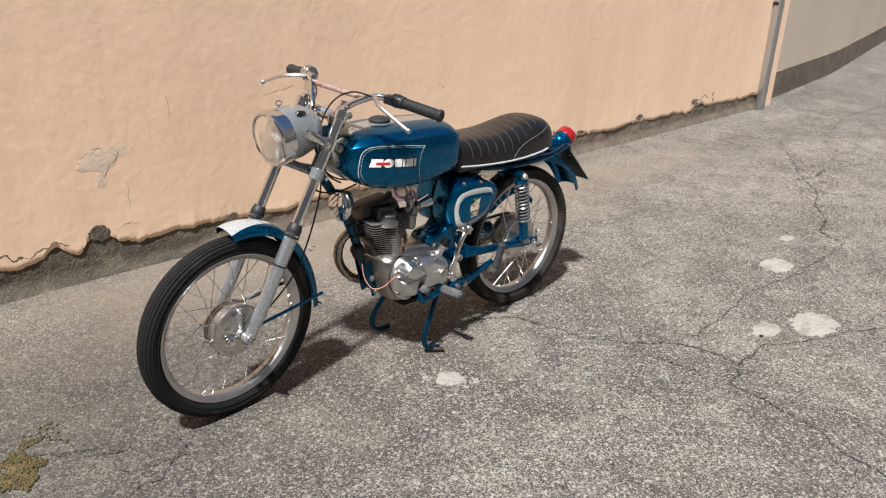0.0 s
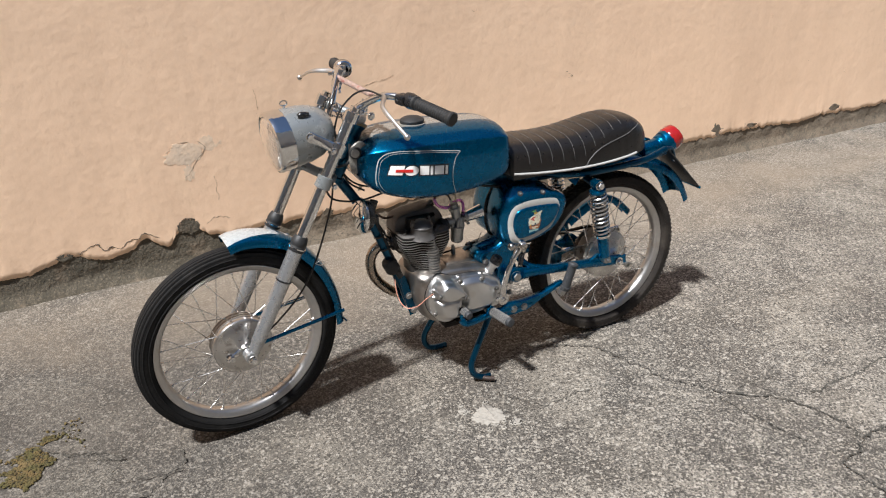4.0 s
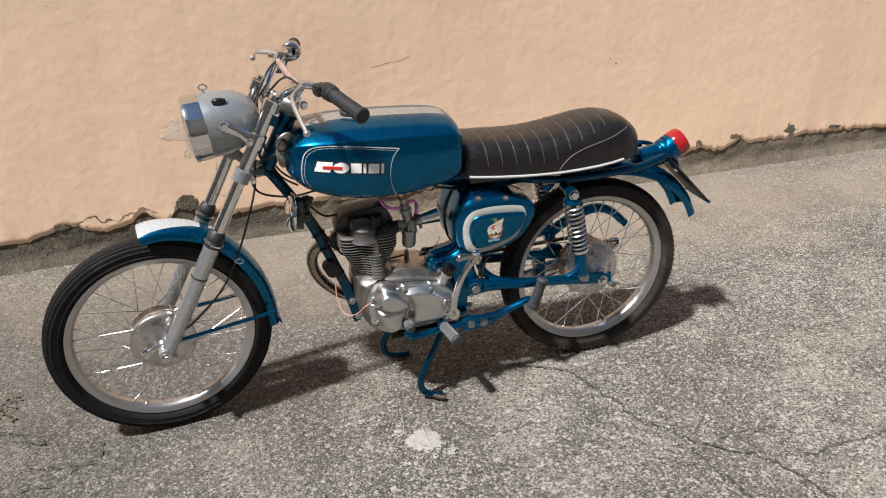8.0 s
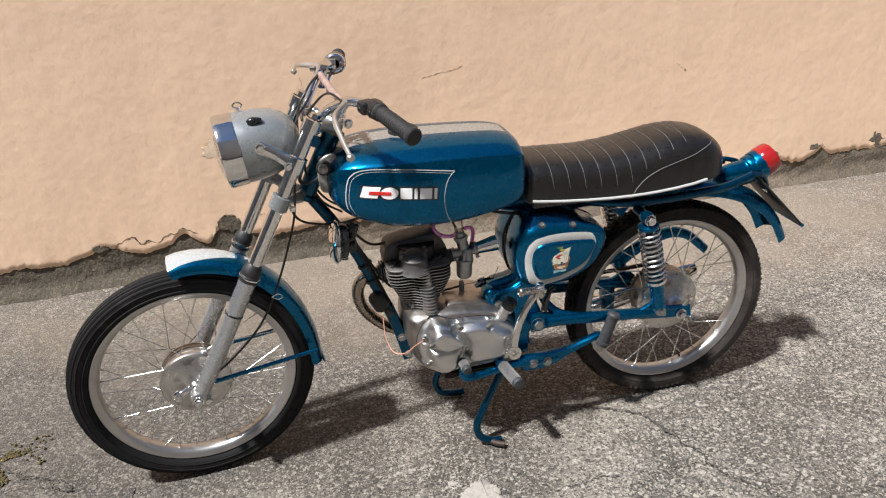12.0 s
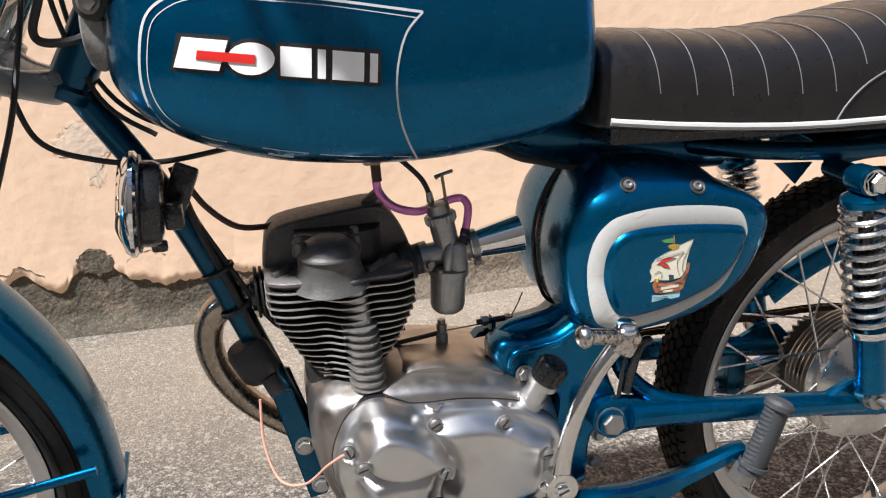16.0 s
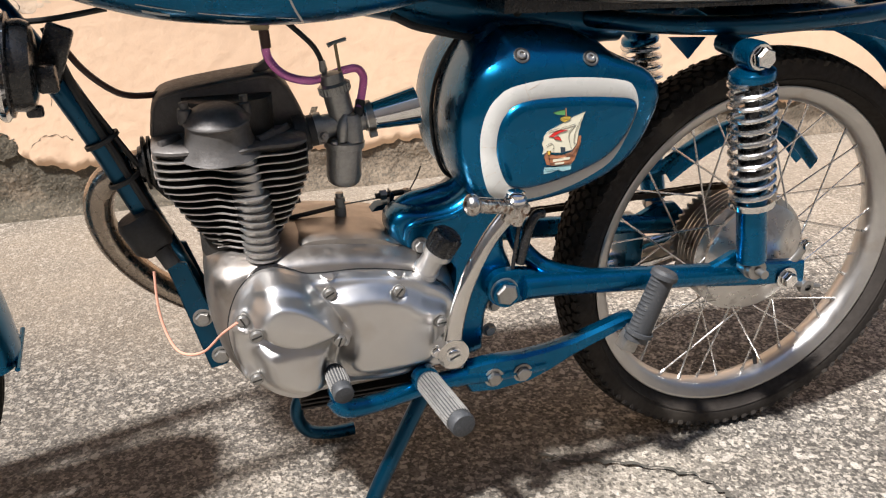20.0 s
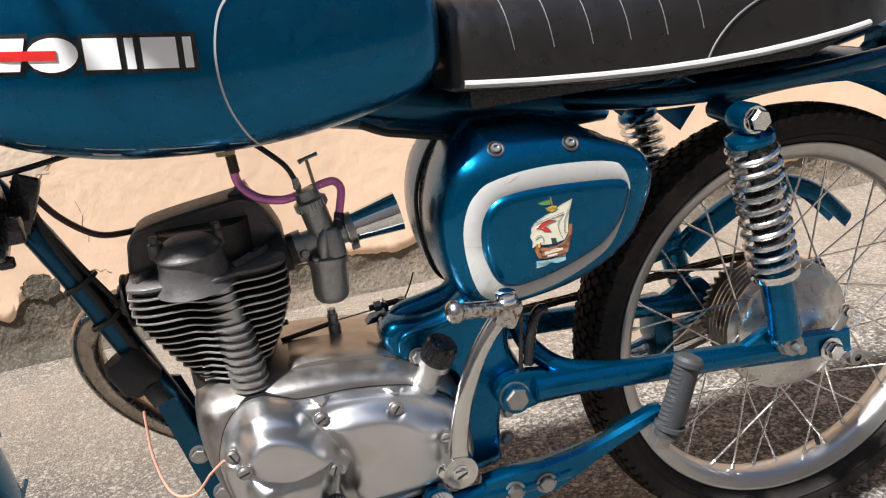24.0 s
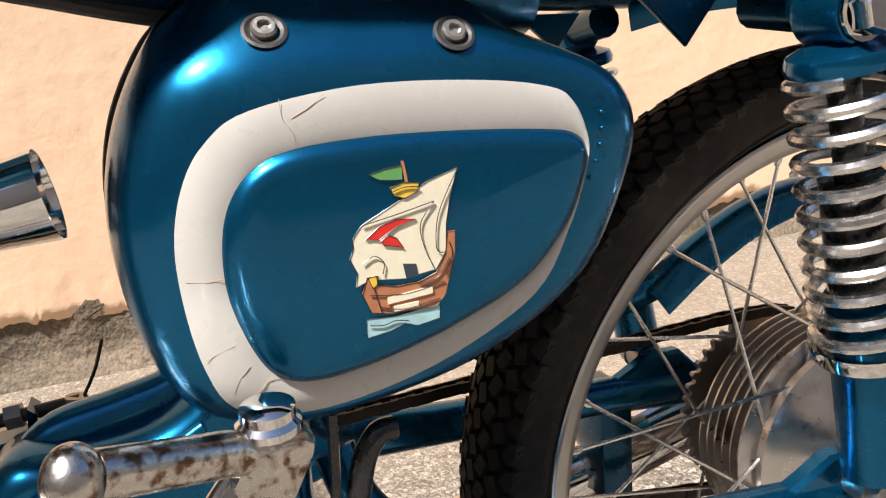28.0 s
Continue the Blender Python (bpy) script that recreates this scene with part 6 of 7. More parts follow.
def band():
    o, i = catmull(BO, 5, True), catmull(BI, 5, True)
    rings = [[(*(a + (b - a) * s),) for a, b in zip(o, i)] for s in (0, 0.2, 0.5, 0.8, 1.0)]
    lift = (0.0002, 0.0010, 0.0012, 0.0010, 0.0002)
    bm = loft([[(q[0], panel_y(*q) - h, q[1]) for q in r] for r, h in zip(rings, lift)], False, True)
    return part("white_band", bm, WHITE, panel, "cracked white painted band")


band()
inner_o = catmull(BI, 5, True)
rings = []
for d, h in ((0.0, 0.0), (0.0022, 0.0030), (0.005, 0.0046), (0.010, 0.0052)):
    rings.append([(q[0], panel_y(*q) - h, q[1]) for q in offset(inner_o, d)])
part("raised_field", loft(rings), BLUE, panel, "raised blue field in the middle of the panel", None, 50)


def hairline(pts):
    part("paint_crack", tube([(x, panel_y(x, z) - 0.00115, z) for x, z in catmull(pts, 4)], 0.00011, 4, 0), CHIP, panel)


hairline([(0.772, 0.5285), (0.779, 0.5275), (0.787, 0.5282)])
hairline([(0.818, 0.598), (0.8185, 0.590), (0.822, 0.584), (0.8225, 0.578)])
hairline([(0.822, 0.590), (0.830, 0.594), (0.836, 0.5985)])
hairline([(0.775, 0.494), (0.780, 0.4965), (0.787, 0.499)])
hairline([(0.794, 0.476), (0.800, 0.482), (0.806, 0.484)])
hairline([(0.852, 0.4825), (0.853, 0.478), (0.851, 0.474)])
hairline([(0.784, 0.478), (0.788, 0.485), (0.792, 0.489)])
for x, z in ((0.818, 0.6245), (0.898, 0.6180)):
    y = panel_y(x, z)
    tilt = Vector((panel_y(x + 0.006, z) - panel_y(x - 0.006, z), -0.012, panel_y(x, z + 0.006) - panel_y(x, z - 0.006))).normalized()
    s = part("panel_screw", lathe([(0.0, 0), (0.0054, 0), (0.0055, 0.0030), (0.0046, 0.0042), (0.0028, 0.0042), (0.0026, 0.0022), (0.0, 0.0022)], (x, y + 0.0012, z), tilt, 24), STEEL, panel, "dull socket screw")
    part("screw_washer", lathe([(0.0, 0), (0.0092, 0), (0.0094, 0.0010), (0.0080, 0.0013), (0.0058, 0.0002)], (x, y, z), tilt, 24), BLACK, s, "dark rubber washer")
for k in range(9):
    z = 0.578 - k * 0.0075
    x = 0.9765 - 0.0006 * k * k + 0.0005 * k
    bm = bmesh.new()
    bmesh.ops.create_uvsphere(bm, u_segments=8, v_segments=6, radius=0.0012, matrix=Matrix.Translation((x - 0.010, panel_y(x - 0.010, z) - 0.0003, z)))
    part("edge_stud", bm, BLUE, panel)

# ship transfer, as plain coloured shapes
DL = 0.0055


def decal(name, outline, mat, lift=DL, label=""):
    o = []
    for i, p in enumerate(outline):
        q = outline[(i + 1) % len(outline)]
        o += [(p[0] + (q[0] - p[0]) * s / 2, p[1] + (q[1] - p[1]) * s / 2) for s in range(2)]
    a = [(x, panel_y(x, z) - lift, z) for x, z in o]
    b = [(x, panel_y(x, z) - 0.0045, z) for x, z in o]
    bm = loft([b, a], False)
    bm.faces.new(bm.verts[len(o):] if False else [v for v in list(bm.verts)[len(o):]])
    return part(name, bm, mat, panel, label, None, 20)


def ring_line(name, outline, lift):
    pts = [(x, panel_y(x, z) - lift, z) for x, z in outline]
    return part(name, tube(pts, 0.00035, 4, 0, None, True), BLACK_MARK, panel)


SAIL = [(0.8405, 0.5375), (0.845, 0.5430), (0.860, 0.5500), (0.876, 0.5580), (0.8900, 0.5622), (0.8855, 0.549), (0.8830, 0.5380), (0.8820, 0.5255), (0.8765, 0.5185), (0.862, 0.5165), (0.846, 0.5185), (0.8400, 0.5165), (0.8412, 0.5225), (0.8385, 0.5290), (0.8405, 0.5335)]
HULL = [(0.8422, 0.5130), (0.8450, 0.5200), (0.8500, 0.5200), (0.8492, 0.5160), (0.857, 0.5140), (0.868, 0.5140), (0.8765, 0.5170), (0.8815, 0.5250), (0.8830, 0.5345), (0.8868, 0.5345), (0.8860, 0.5240), (0.8840, 0.5180), (0.8800, 0.5060), (0.8752, 0.5015), (0.854, 0.5020), (0.8455, 0.5040)]


def fine_line(name, pts, lift=DL + 0.0006, r=0.00022):
    part(name, tube([(x, panel_y(x, z) - lift, z) for x, z in catmull(pts, 5)], r, 4, 0), BLACK_MARK, panel)


def edged(name, outline, mat, lift, label=""):
    decal(name, outline, mat, lift, label)
    part("transfer_edge", tube([(x, panel_y(x, z) - lift, z) for x, z in outline], 0.00022, 4, 0, None, True), BLACK_MARK, panel)


edged("ship_sail", SAIL, CREAM, DL, "cream sail of a ship transfer")
fine_line("sail_seam", [(0.878, 0.549), (0.871, 0.540), (0.872, 0.529), (0.876, 0.5185)])
fine_line("sail_seam", [(0.845, 0.5430), (0.860, 0.5455), (0.878, 0.549)])
fine_line("sail_seam", [(0.889, 0.5605), (0.8795, 0.543), (0.8775, 0.528), (0.8815, 0.5255)])
fine_line("sail_seam", [(0.8435, 0.5265), (0.849, 0.5290), (0.853, 0.5255), (0.852, 0.5205)])
decal("dark_sail", [(0.8615, 0.5235), (0.8675, 0.5225), (0.8680, 0.5170), (0.8625, 0.5165)], material("slate_transfer", (0.03, 0.045, 0.06), 0.4), DL + 0.0003)
edged("ship_hull", HULL, BROWN, DL + 0.0004, "brown planked hull of a ship transfer")
for pts in ([(0.849, 0.5060), (0.861, 0.5032), (0.877, 0.5050)], [(0.8455, 0.5120), (0.862, 0.5100), (0.8800, 0.5125)], [(0.868, 0.5130), (0.877, 0.5150), (0.8830, 0.5230)], [(0.8475, 0.5155), (0.8485, 0.5100), (0.8500, 0.5030)], [(0.8835, 0.5300), (0.8845, 0.5240), (0.8810, 0.5150)]):
    fine_line("hull_plank", pts, DL + 0.0008)
decal("hull_bar", [(0.8530, 0.5098), (0.8740, 0.5112), (0.8740, 0.5080), (0.8530, 0.5066)], CREAM, DL + 0.0009)
decal("hull_bar", [(0.8555, 0.5052), (0.8670, 0.5055), (0.8670, 0.5030), (0.8555, 0.5028)], CREAM, DL + 0.0009)
edged("ship_sea", [(0.8430, 0.5015), (0.856, 0.5005), (0.877, 0.5022), (0.8765, 0.4955), (0.866, 0.4940), (0.860, 0.4960), (0.853, 0.4940), (0.8425, 0.4928)], SEA, DL, "pale blue sea of a ship transfer")
fine_line("sea_wave", [(0.844, 0.4985), (0.850, 0.4975), (0.856, 0.4985), (0.862, 0.4972)])
edged("ship_flag", [(0.8502, 0.5640), (0.857, 0.5655), (0.8650, 0.5662), (0.8648, 0.5600), (0.859, 0.5605), (0.8545, 0.5612)], GREEN, DL, "green pennant of a ship transfer")
decal("ship_mast", [(0.8648, 0.5680), (0.8660, 0.5680), (0.8672, 0.5585), (0.8660, 0.5585)], BROWN, DL + 0.0002)
edged("crow_nest", [(0.8590, 0.5572), (0.8650, 0.5588), (0.8720, 0.5580), (0.8708, 0.5540), (0.8650, 0.5520), (0.8605, 0.5535)], YELLOW, DL + 0.0003, "yellow crow's nest of a ship transfer")
fine_line("nest_rail", [(0.8597, 0.5555), (0.8652, 0.5568), (0.8715, 0.5562)], DL + 0.0008)
edged("red_blade", [(0.8460, 0.5368), (0.8530, 0.5418), (0.8600, 0.5435), (0.8690, 0.5425), (0.8600, 0.5402), (0.8520, 0.5358)], RED_MARK, DL + 0.0004, "red pennon on the sail of a ship transfer")
edged("red_cloth", [(0.8525, 0.5350), (0.8560, 0.5372), (0.8598, 0.5352), (0.8625, 0.5305), (0.8590, 0.5318), (0.8540, 0.5330)], RED_MARK, DL + 0.0004)
edged("gold_stern", [(0.8452, 0.5200), (0.8490, 0.5202), (0.8492, 0.5165), (0.8470, 0.5150)], YELLOW, DL + 0.0007)

part("frame_lip", tube([(0.690, -0.036, 0.664), (0.714, -0.036, 0.652), (0.737, -0.036, 0.646), (0.765, -0.036, 0.639), (0.792, -0.034, 0.634)], 0.0042, 8, 5), BLACK, bike, "black rubber edging under the frame tube")

# -- engine --
CASE = [(0.458, 0.390), (0.470, 0.411), (0.500, 0.421), (0.570, 0.424), (0.640, 0.417), (0.690, 0.406), (0.730, 0.386), (0.752, 0.350), (0.756, 0.300), (0.738, 0.255), (0.690, 0.228), (0.620, 0.222), (0.545, 0.224), (0.500, 0.240), (0.472, 0.280), (0.458, 0.335)]
engine = part("engine", pillow(CASE, [(0.020, 0.090), (0.006, 0.080), (0, 0.05), (0, -0.040), (0.0015, -0.056), (0.004, -0.068), (0.008, -0.079), (0.013, -0.088), (0.019, -0.094), (0.026, -0.098)], 6), ALLOY, bike, "cast alloy engine crankcase with polished side cover", None, 60)
COVER = [(0.477, 0.335), (0.480, 0.359), (0.490, 0.384), (0.502, 0.399), (0.516, 0.409), (0.534, 0.411), (0.554, 0.404), (0.568, 0.398), (0.589, 0.396), (0.626, 0.395), (0.670, 0.388), (0.701, 0.378), (0.735, 0.353), (0.747, 0.323), (0.750, 0.285), (0.735, 0.258), (0.691, 0.250), (0.655, 0.246), (0.608, 0.249), (0.573, 0.245), (0.547, 0.239), (0.518, 0.252), (0.498, 0.275), (0.483, 0.300)]
RISES = (
    (COVER, 0.017, 0.008),
    ([(0.506, 0.371), (0.508, 0.395), (0.516, 0.408), (0.534, 0.412), (0.553, 0.406), (0.566, 0.398), (0.580, 0.378), (0.580, 0.350), (0.545, 0.335), (0.510, 0.348)], 0.041, 0.013),
    ([(0.501, 0.362), (0.504, 0.381), (0.518, 0.397), (0.534, 0.401), (0.559, 0.393), (0.584, 0.373), (0.600, 0.351), (0.598, 0.339), (0.576, 0.331), (0.547, 0.327), (0.521, 0.335), (0.506, 0.347)], 0.060, 0.013),
    ([(0.502, 0.340), (0.498, 0.300), (0.510, 0.270), (0.545, 0.250), (0.578, 0.254), (0.592, 0.285), (0.592, 0.338)], 0.044, 0.026),
    ([(0.575, 0.375), (0.590, 0.388), (0.620, 0.390), (0.650, 0.388), (0.680, 0.378), (0.708, 0.360), (0.726, 0.329), (0.726, 0.289), (0.704, 0.263), (0.652, 0.258), (0.608, 0.261), (0.592, 0.290), (0.596, 0.330)], 0.034, 0.024))
RIDGES = (((0.590, 0.386), (0.593, 0.402), 0.008, 0.0195), ((0.669, 0.378), (0.672, 0.394), 0.008, 0.0195), ((0.690, 0.343), (0.716, 0.336), 0.013, 0.040), ((0.493, 0.361), (0.489, 0.350), 0.012, 0.022), ((0.501, 0.284), (0.493, 0.290), 0.012, 0.022), ((0.592, 0.339), (0.600, 0.330), 0.010, 0.056), ((0.505, 0.360), (0.498, 0.358), 0.010, 0.055))
SCREWS = ((0.589, 0.382, 0.025, 0.5), (0.668, 0.373, 0.025, 0.9), (0.505, 0.360, 0.056, 0.3), (0.592, 0.339, 0.056, 1.2), (0.493, 0.361, 0.020, 2.0), (0.501, 0.284, 0.020, 0.2), (0.715, 0.330, 0.034, 0.1))


def inside(pts, outline):
    """Distances of points from a closed outline, positive inside it."""
    a = np.array(outline)
    b = np.roll(a, -1, 0)
    e = b - a
    d = pts[:, None, :] - a[None]
    s = np.clip((d * e).sum(2) / (e * e).sum(1), 0, 1)
    dist = np.linalg.norm(d - s[..., None] * e, axis=2).min(1)
    up = (a[:, 1] > pts[:, None, 1]) != (b[:, 1] > pts[:, None, 1])
    cross = up & (pts[:, None, 0] < (b[:, 0] - a[:, 0]) * (pts[:, None, 1] - a[:, 1]) / (b[:, 1] - a[:, 1] + 1e-12) + a[:, 0])
    return np.where(cross.sum(1) % 2 == 1, dist, -dist)


def cover_bm():
    """The polished cover: domes that melt into one another over one outline."""
    o = np.array(catmull(COVER, 10, True))
    c = np.array((0.612, 0.325))
    steps = np.concatenate([np.linspace(1, 0.93, 14), np.linspace(0.92, 0.02, 84)])
    pts = np.concatenate([c + (o - c) * s for s in steps])
    hs = []
    for k, (outline, h, r) in enumerate(RISES):
        d = inside(pts, np.array(catmull(outline, 6, True)))
        f = np.sin(np.pi / 2 * np.clip((d + 0.002) / (r + 0.002), 0, 1))
        crown = (0.006 if k == 2 else 0.004 if k in (3, 4) else 0.0015) * np.sin(np.pi / 2 * np.clip(d / 0.05, 0, 1))
        hs.append(h * f + crown)
    for a, b, r, h in RIDGES:
        a, b = np.array(a), np.array(b)
        s = np.clip(((pts - a) @ (b - a)) / ((b - a) @ (b - a)), 0, 1)
        d = np.linalg.norm(pts - a - s[:, None] * (b - a), axis=1)
        hs.append(h * np.sqrt(np.clip(1 - (d / r) ** 2, 0, 1)))
    H = np.array(hs)
    y = np.log(np.exp(H * 300).sum(0)) / 300 - math.log(len(hs)) / 300 * np.exp(-H.max(0) * 120)
    g = y.reshape(len(steps), len(o))
    for _ in range(9):
        q = 0.5 * g + 0.25 * (np.roll(g, 1, 1) + np.roll(g, -1, 1))
        g[6:-1] = 0.5 * q[6:-1] + 0.25 * (q[5:-2] + q[7:])
    y = g.reshape(-1)
    for x, z, h, _ in SCREWS:
        d = np.hypot(pts[:, 0] - x, pts[:, 1] - z)
        f = np.clip((0.0115 - d) / 0.0042, 0, 1)
        y = y + (np.minimum(y, h - 0.0005) - y) * f * f * (3 - 2 * f)
    n = len(o)
    rings = [[(q[0], -0.094, q[1]) for q in o]]
    for k in range(len(steps)):
        rings.append([(p[0], -0.098 - v, p[1]) for p, v in zip(pts[k * n:(k + 1) * n], y[k * n:(k + 1) * n])])
    return loft(rings)


cover = part("side_cover", cover_bm(), ALLOY_BRIGHT, engine, "polished alloy engine side cover with domed housings", None, 75)
part("cover_gasket", pillow(offset(catmull(COVER, 5, True), -0.0010), [(0, -0.090), (0, -0.0992)], 0), BLACK_PAINT, engine)
for x, z, h, t in SCREWS:
    s = part("cover_screw", slot_screw((x, -0.0975 - h, z), (0, -1, 0), 0.0064, t), [STEEL, BLACK_MARK], cover, "slotted cover screw")
part("gear_case_top", pillow([(0.562, 0.408), (0.569, 0.424), (0.600, 0.4265), (0.655, 0.420), (0.674, 0.412), (0.686, 0.402), (0.62, 0.395)], [(0.006, -0.000), (0, -0.006), (0, -0.062), (0.003, -0.070)], 4), ALLOY, engine, "", None, 45)
for k in range(3):
    part("sump_fin", box((0.150, 0.16, 0.003), (0.625, -0.005, 0.220 - k * 0.006), 0.001), FIN, engine)
oil = part("oil_filler", tube([(0.704, -0.088, 0.366), (0.709, -0.097, 0.384), (0.7095, -0.0975, 0.385), (0.720, -0.108, 0.412)], [0.0160, 0.0160, 0.0138, 0.0134], 20, 0), ALLOY_BRIGHT, engine, "alloy oil filler neck with a black cap")
capb = lathe([(0.0, 0), (0.018, 0), (0.018, 0.006), (0.0175, 0.007), (0.0175, 0.022), (0.015, 0.026), (0.0, 0.0265)], (0.720, -0.108, 0.410), (0.016, -0.012, 0.036), 24)
oc = part("oil_cap", capb, BLACK_PAINT, oil, "black ribbed plastic oil cap")
w = Vector((0.016, -0.012, 0.036)).normalized()
u = w.orthogonal().normalized()
for k in range(16):
    d = Matrix.Rotation(k * math.pi / 8, 4, w) @ u
    c = Vector((0.720, -0.108, 0.410)) + d * 0.0176
    part("cap_rib", tube([c + w * 0.008, c + w * 0.022], 0.0014, 5, 0), BLACK_PAINT, oc)
part("cap_collar", lathe([(0.0155, -0.006), (0.0185, -0.005), (0.0185, 0.002), (0.0155, 0.003)], (0.720, -0.108, 0.410), w, 24), ALLOY_BRIGHT, oc)

# cylinder with its fins
CY = Vector((0.507, 0.0, 0.43))
cyl = part("cylinder", pillow([(0.468, -0.040), (0.507, -0.052), (0.546, -0.040), (0.556, 0.0), (0.546, 0.040), (0.507, 0.052), (0.468, 0.040), (0.458, 0.0)], [(0, 0.405), (0, 0.585)], 5), FIN, bike, "black finned cast iron cylinder")
cyl.data.transform(Matrix(((1, 0, 0, 0), (0, 0, 1, 0), (0, 1, 0, 0), (0, 0, 0, 1))))
cyl.data.flip_normals()


def fin_outline(x0, x1, yh):
    """A fin's plan with round corners and the bulge round the push-rod tunnel."""
    c, h, r = (x0 + x1) / 2, (x1 - x0) / 2, 0.026
    base = [(x0 + r, -yh), (c - 0.030, -yh), (c - 0.020, -yh - 0.003), (c - 0.006, -yh - 0.013), (c + 0.010, -yh - 0.013), (c + 0.024, -yh - 0.003), (c + 0.034, -yh), (x1 - r, -yh), (x1 - r * 0.3, -yh + r * 0.3), (x1, -yh + r), (x1, yh - r), (x1 - r * 0.3, yh - r * 0.3), (x1 - r, yh), (x0 + r, yh), (x0 + r * 0.3, yh - r * 0.3), (x0, yh - r), (x0, -yh + r), (x0 + r * 0.3, -yh + r * 0.3)]
    return catmull(base, 3, True)


def fin_bm(o, z, thick=0.0026):
    rings = []
    for d, h in ((0.0012, 0.0), (0.0, 0.0006), (0.0, thick - 0.0006), (0.0012, thick)):
        rings.append([(q[0], q[1], z + h + 0.0) for q in offset(o, d)])
    bm = loft(rings)
    k = len(o)
    bm.faces.ensure_lookup_table()
    for f in bm.faces:
        if len(f.verts) == 4:
            f.material_index = 1
    return bm


for i in range(13):
    s = i / 12
    z = 0.424 + 0.1065 * s
    x0 = 0.468 - 0.046 * min(1, s * 1.25) ** 0.85
    x1 = 0.546 + 0.040 * min(1, s * 1.35) ** 0.7
    yh = 0.056 + 0.022 * min(1, s * 1.3) ** 0.8
    part("fin", fin_bm(fin_outline(x0, x1, yh), z), [FIN, FIN_EDGE], cyl)
part("pushrod_tunnel", tube([(0.512, -0.068, 0.533), (0.520, -0.070, 0.47), (0.526, -0.072, 0.405)], [0.0165, 0.0165, 0.0175], 16, 4), FIN_EDGE, cyl, "pale push-rod tunnel")
for k in range(9):
    z = 0.414 + k * 0.0092
    part("tunnel_fin", lathe([(0.014, 0), (0.0205, 0.0006), (0.0205, 0.0022), (0.014, 0.0028)], (0.526 - (z - 0.405) * 0.09, -0.0745, z), (0, 0, 1), 20), FIN_EDGE, cyl)

top_o = fin_outline(0.423, 0.586, 0.077)
hd = part("cylinder_head", loft([[(q[0], q[1], z) for q in shrink(top_o, d)] for d, z in ((0.014, 0.528), (0.004, 0.537), (0.000, 0.5395), (0.000, 0.5425), (0.003, 0.5450), (0.020, 0.5465))]), HEAD, bike, "dark grey cast cylinder head", None, 40)
RB = [(0.424, 0.538), (0.4245, 0.564), (0.429, 0.580), (0.443, 0.590), (0.480, 0.597), (0.520, 0.602), (0.552, 0.605), (0.570, 0.594), (0.584, 0.570), (0.588, 0.545), (0.55, 0.536), (0.46, 0.534)]
part("rocker_box", pillow(RB, [(0.012, 0.072), (0.004, 0.066), (0, 0.052), (0, -0.006), (0.0015, -0.010), (0.004, -0.012)], 3), HEAD, hd, "tall dark rocker box casting", None, 45)
part("box_rim", tube([(q[0], -0.0115, q[1]) for q in shrink(catmull(RB, 3, True), 0.003)], 0.0016, 6, 0, None, True), HEAD, hd)
part("head_lug", box((0.024, 0.016, 0.010), (0.550, 0.01, 0.609), 0.003, None, Matrix.Rotation(-0.55, 4, "Y")), HEAD, hd)
part("head_lug_end", box((0.004, 0.018, 0.018), (0.561, 0.01, 0.610), 0.001, None, Matrix.Rotation(-0.35, 4, "Y")), BLACK_PAINT, hd)
vc = part("valve_cover", lathe([(0.0440, -0.012), (0.0385, -0.004), (0.0352, 0.004), (0.0335, 0.012), (0.0328, 0.0215), (0.0345, 0.0225), (0.0348, 0.0240), (0.0340, 0.0255), (0.0322, 0.0262), (0.0303, 0.0290), (0.0270, 0.0330), (0.0215, 0.0365), (0.014, 0.0386), (0.006, 0.0394), (0.0, 0.0395)], (0.493, -0.058, 0.547), (-0.02, -0.12, 1), 40), HEAD_PALE, hd, "round bare cast valve cover")
for x, y in ((0.462, -0.061), (0.523, -0.046)):
    part("cover_stud", lathe([(0.0, -0.016), (0.0080, -0.014), (0.0072, 0.001), (0.0046, 0.002), (0.0046, 0.008), (0.0, 0.009)], (x, y, 0.583), (0, -0.10, 1), 14), HEAD_PALE, vc)
for x, y in ((0.443, -0.048), (0.560, -0.040), (0.543, -0.058)):
    part("head_pad", tube([(x - 0.010, y - 0.008, 0.5445), (x, y, 0.546), (x + 0.008, y + 0.014, 0.546)], 0.0065, 10, 4, None, False, 0.7), HEAD, hd)
lead = cable("spark_lead", [(0.448, 0.03, 0.585), (0.425, 0.02, 0.583), (0.395, 0.01, 0.590), (0.365, 0.0, 0.620), (0.345, -0.008, 0.660)], 0.0035, BROWN_CABLE, "dark brown ignition lead")
fl = part("exhaust_flange", lathe([(0.02, -0.01), (0.027, -0.01), (0.027, 0.006), (0.024, 0.008), (0.020, 0.022)], (0.428, 0.0, 0.512), (-1, 0, -0.05), 20), BLACK_PAINT, bike, "dark finned exhaust flange")
for k in range(4):
    part("flange_rib", lathe([(0.02, 0), (0.030, 0), (0.030, 0.0025), (0.02, 0.0025)], (0.432 - k * 0.006, 0.0, 0.512), (-1, 0, -0.05), 20), FIN, fl)

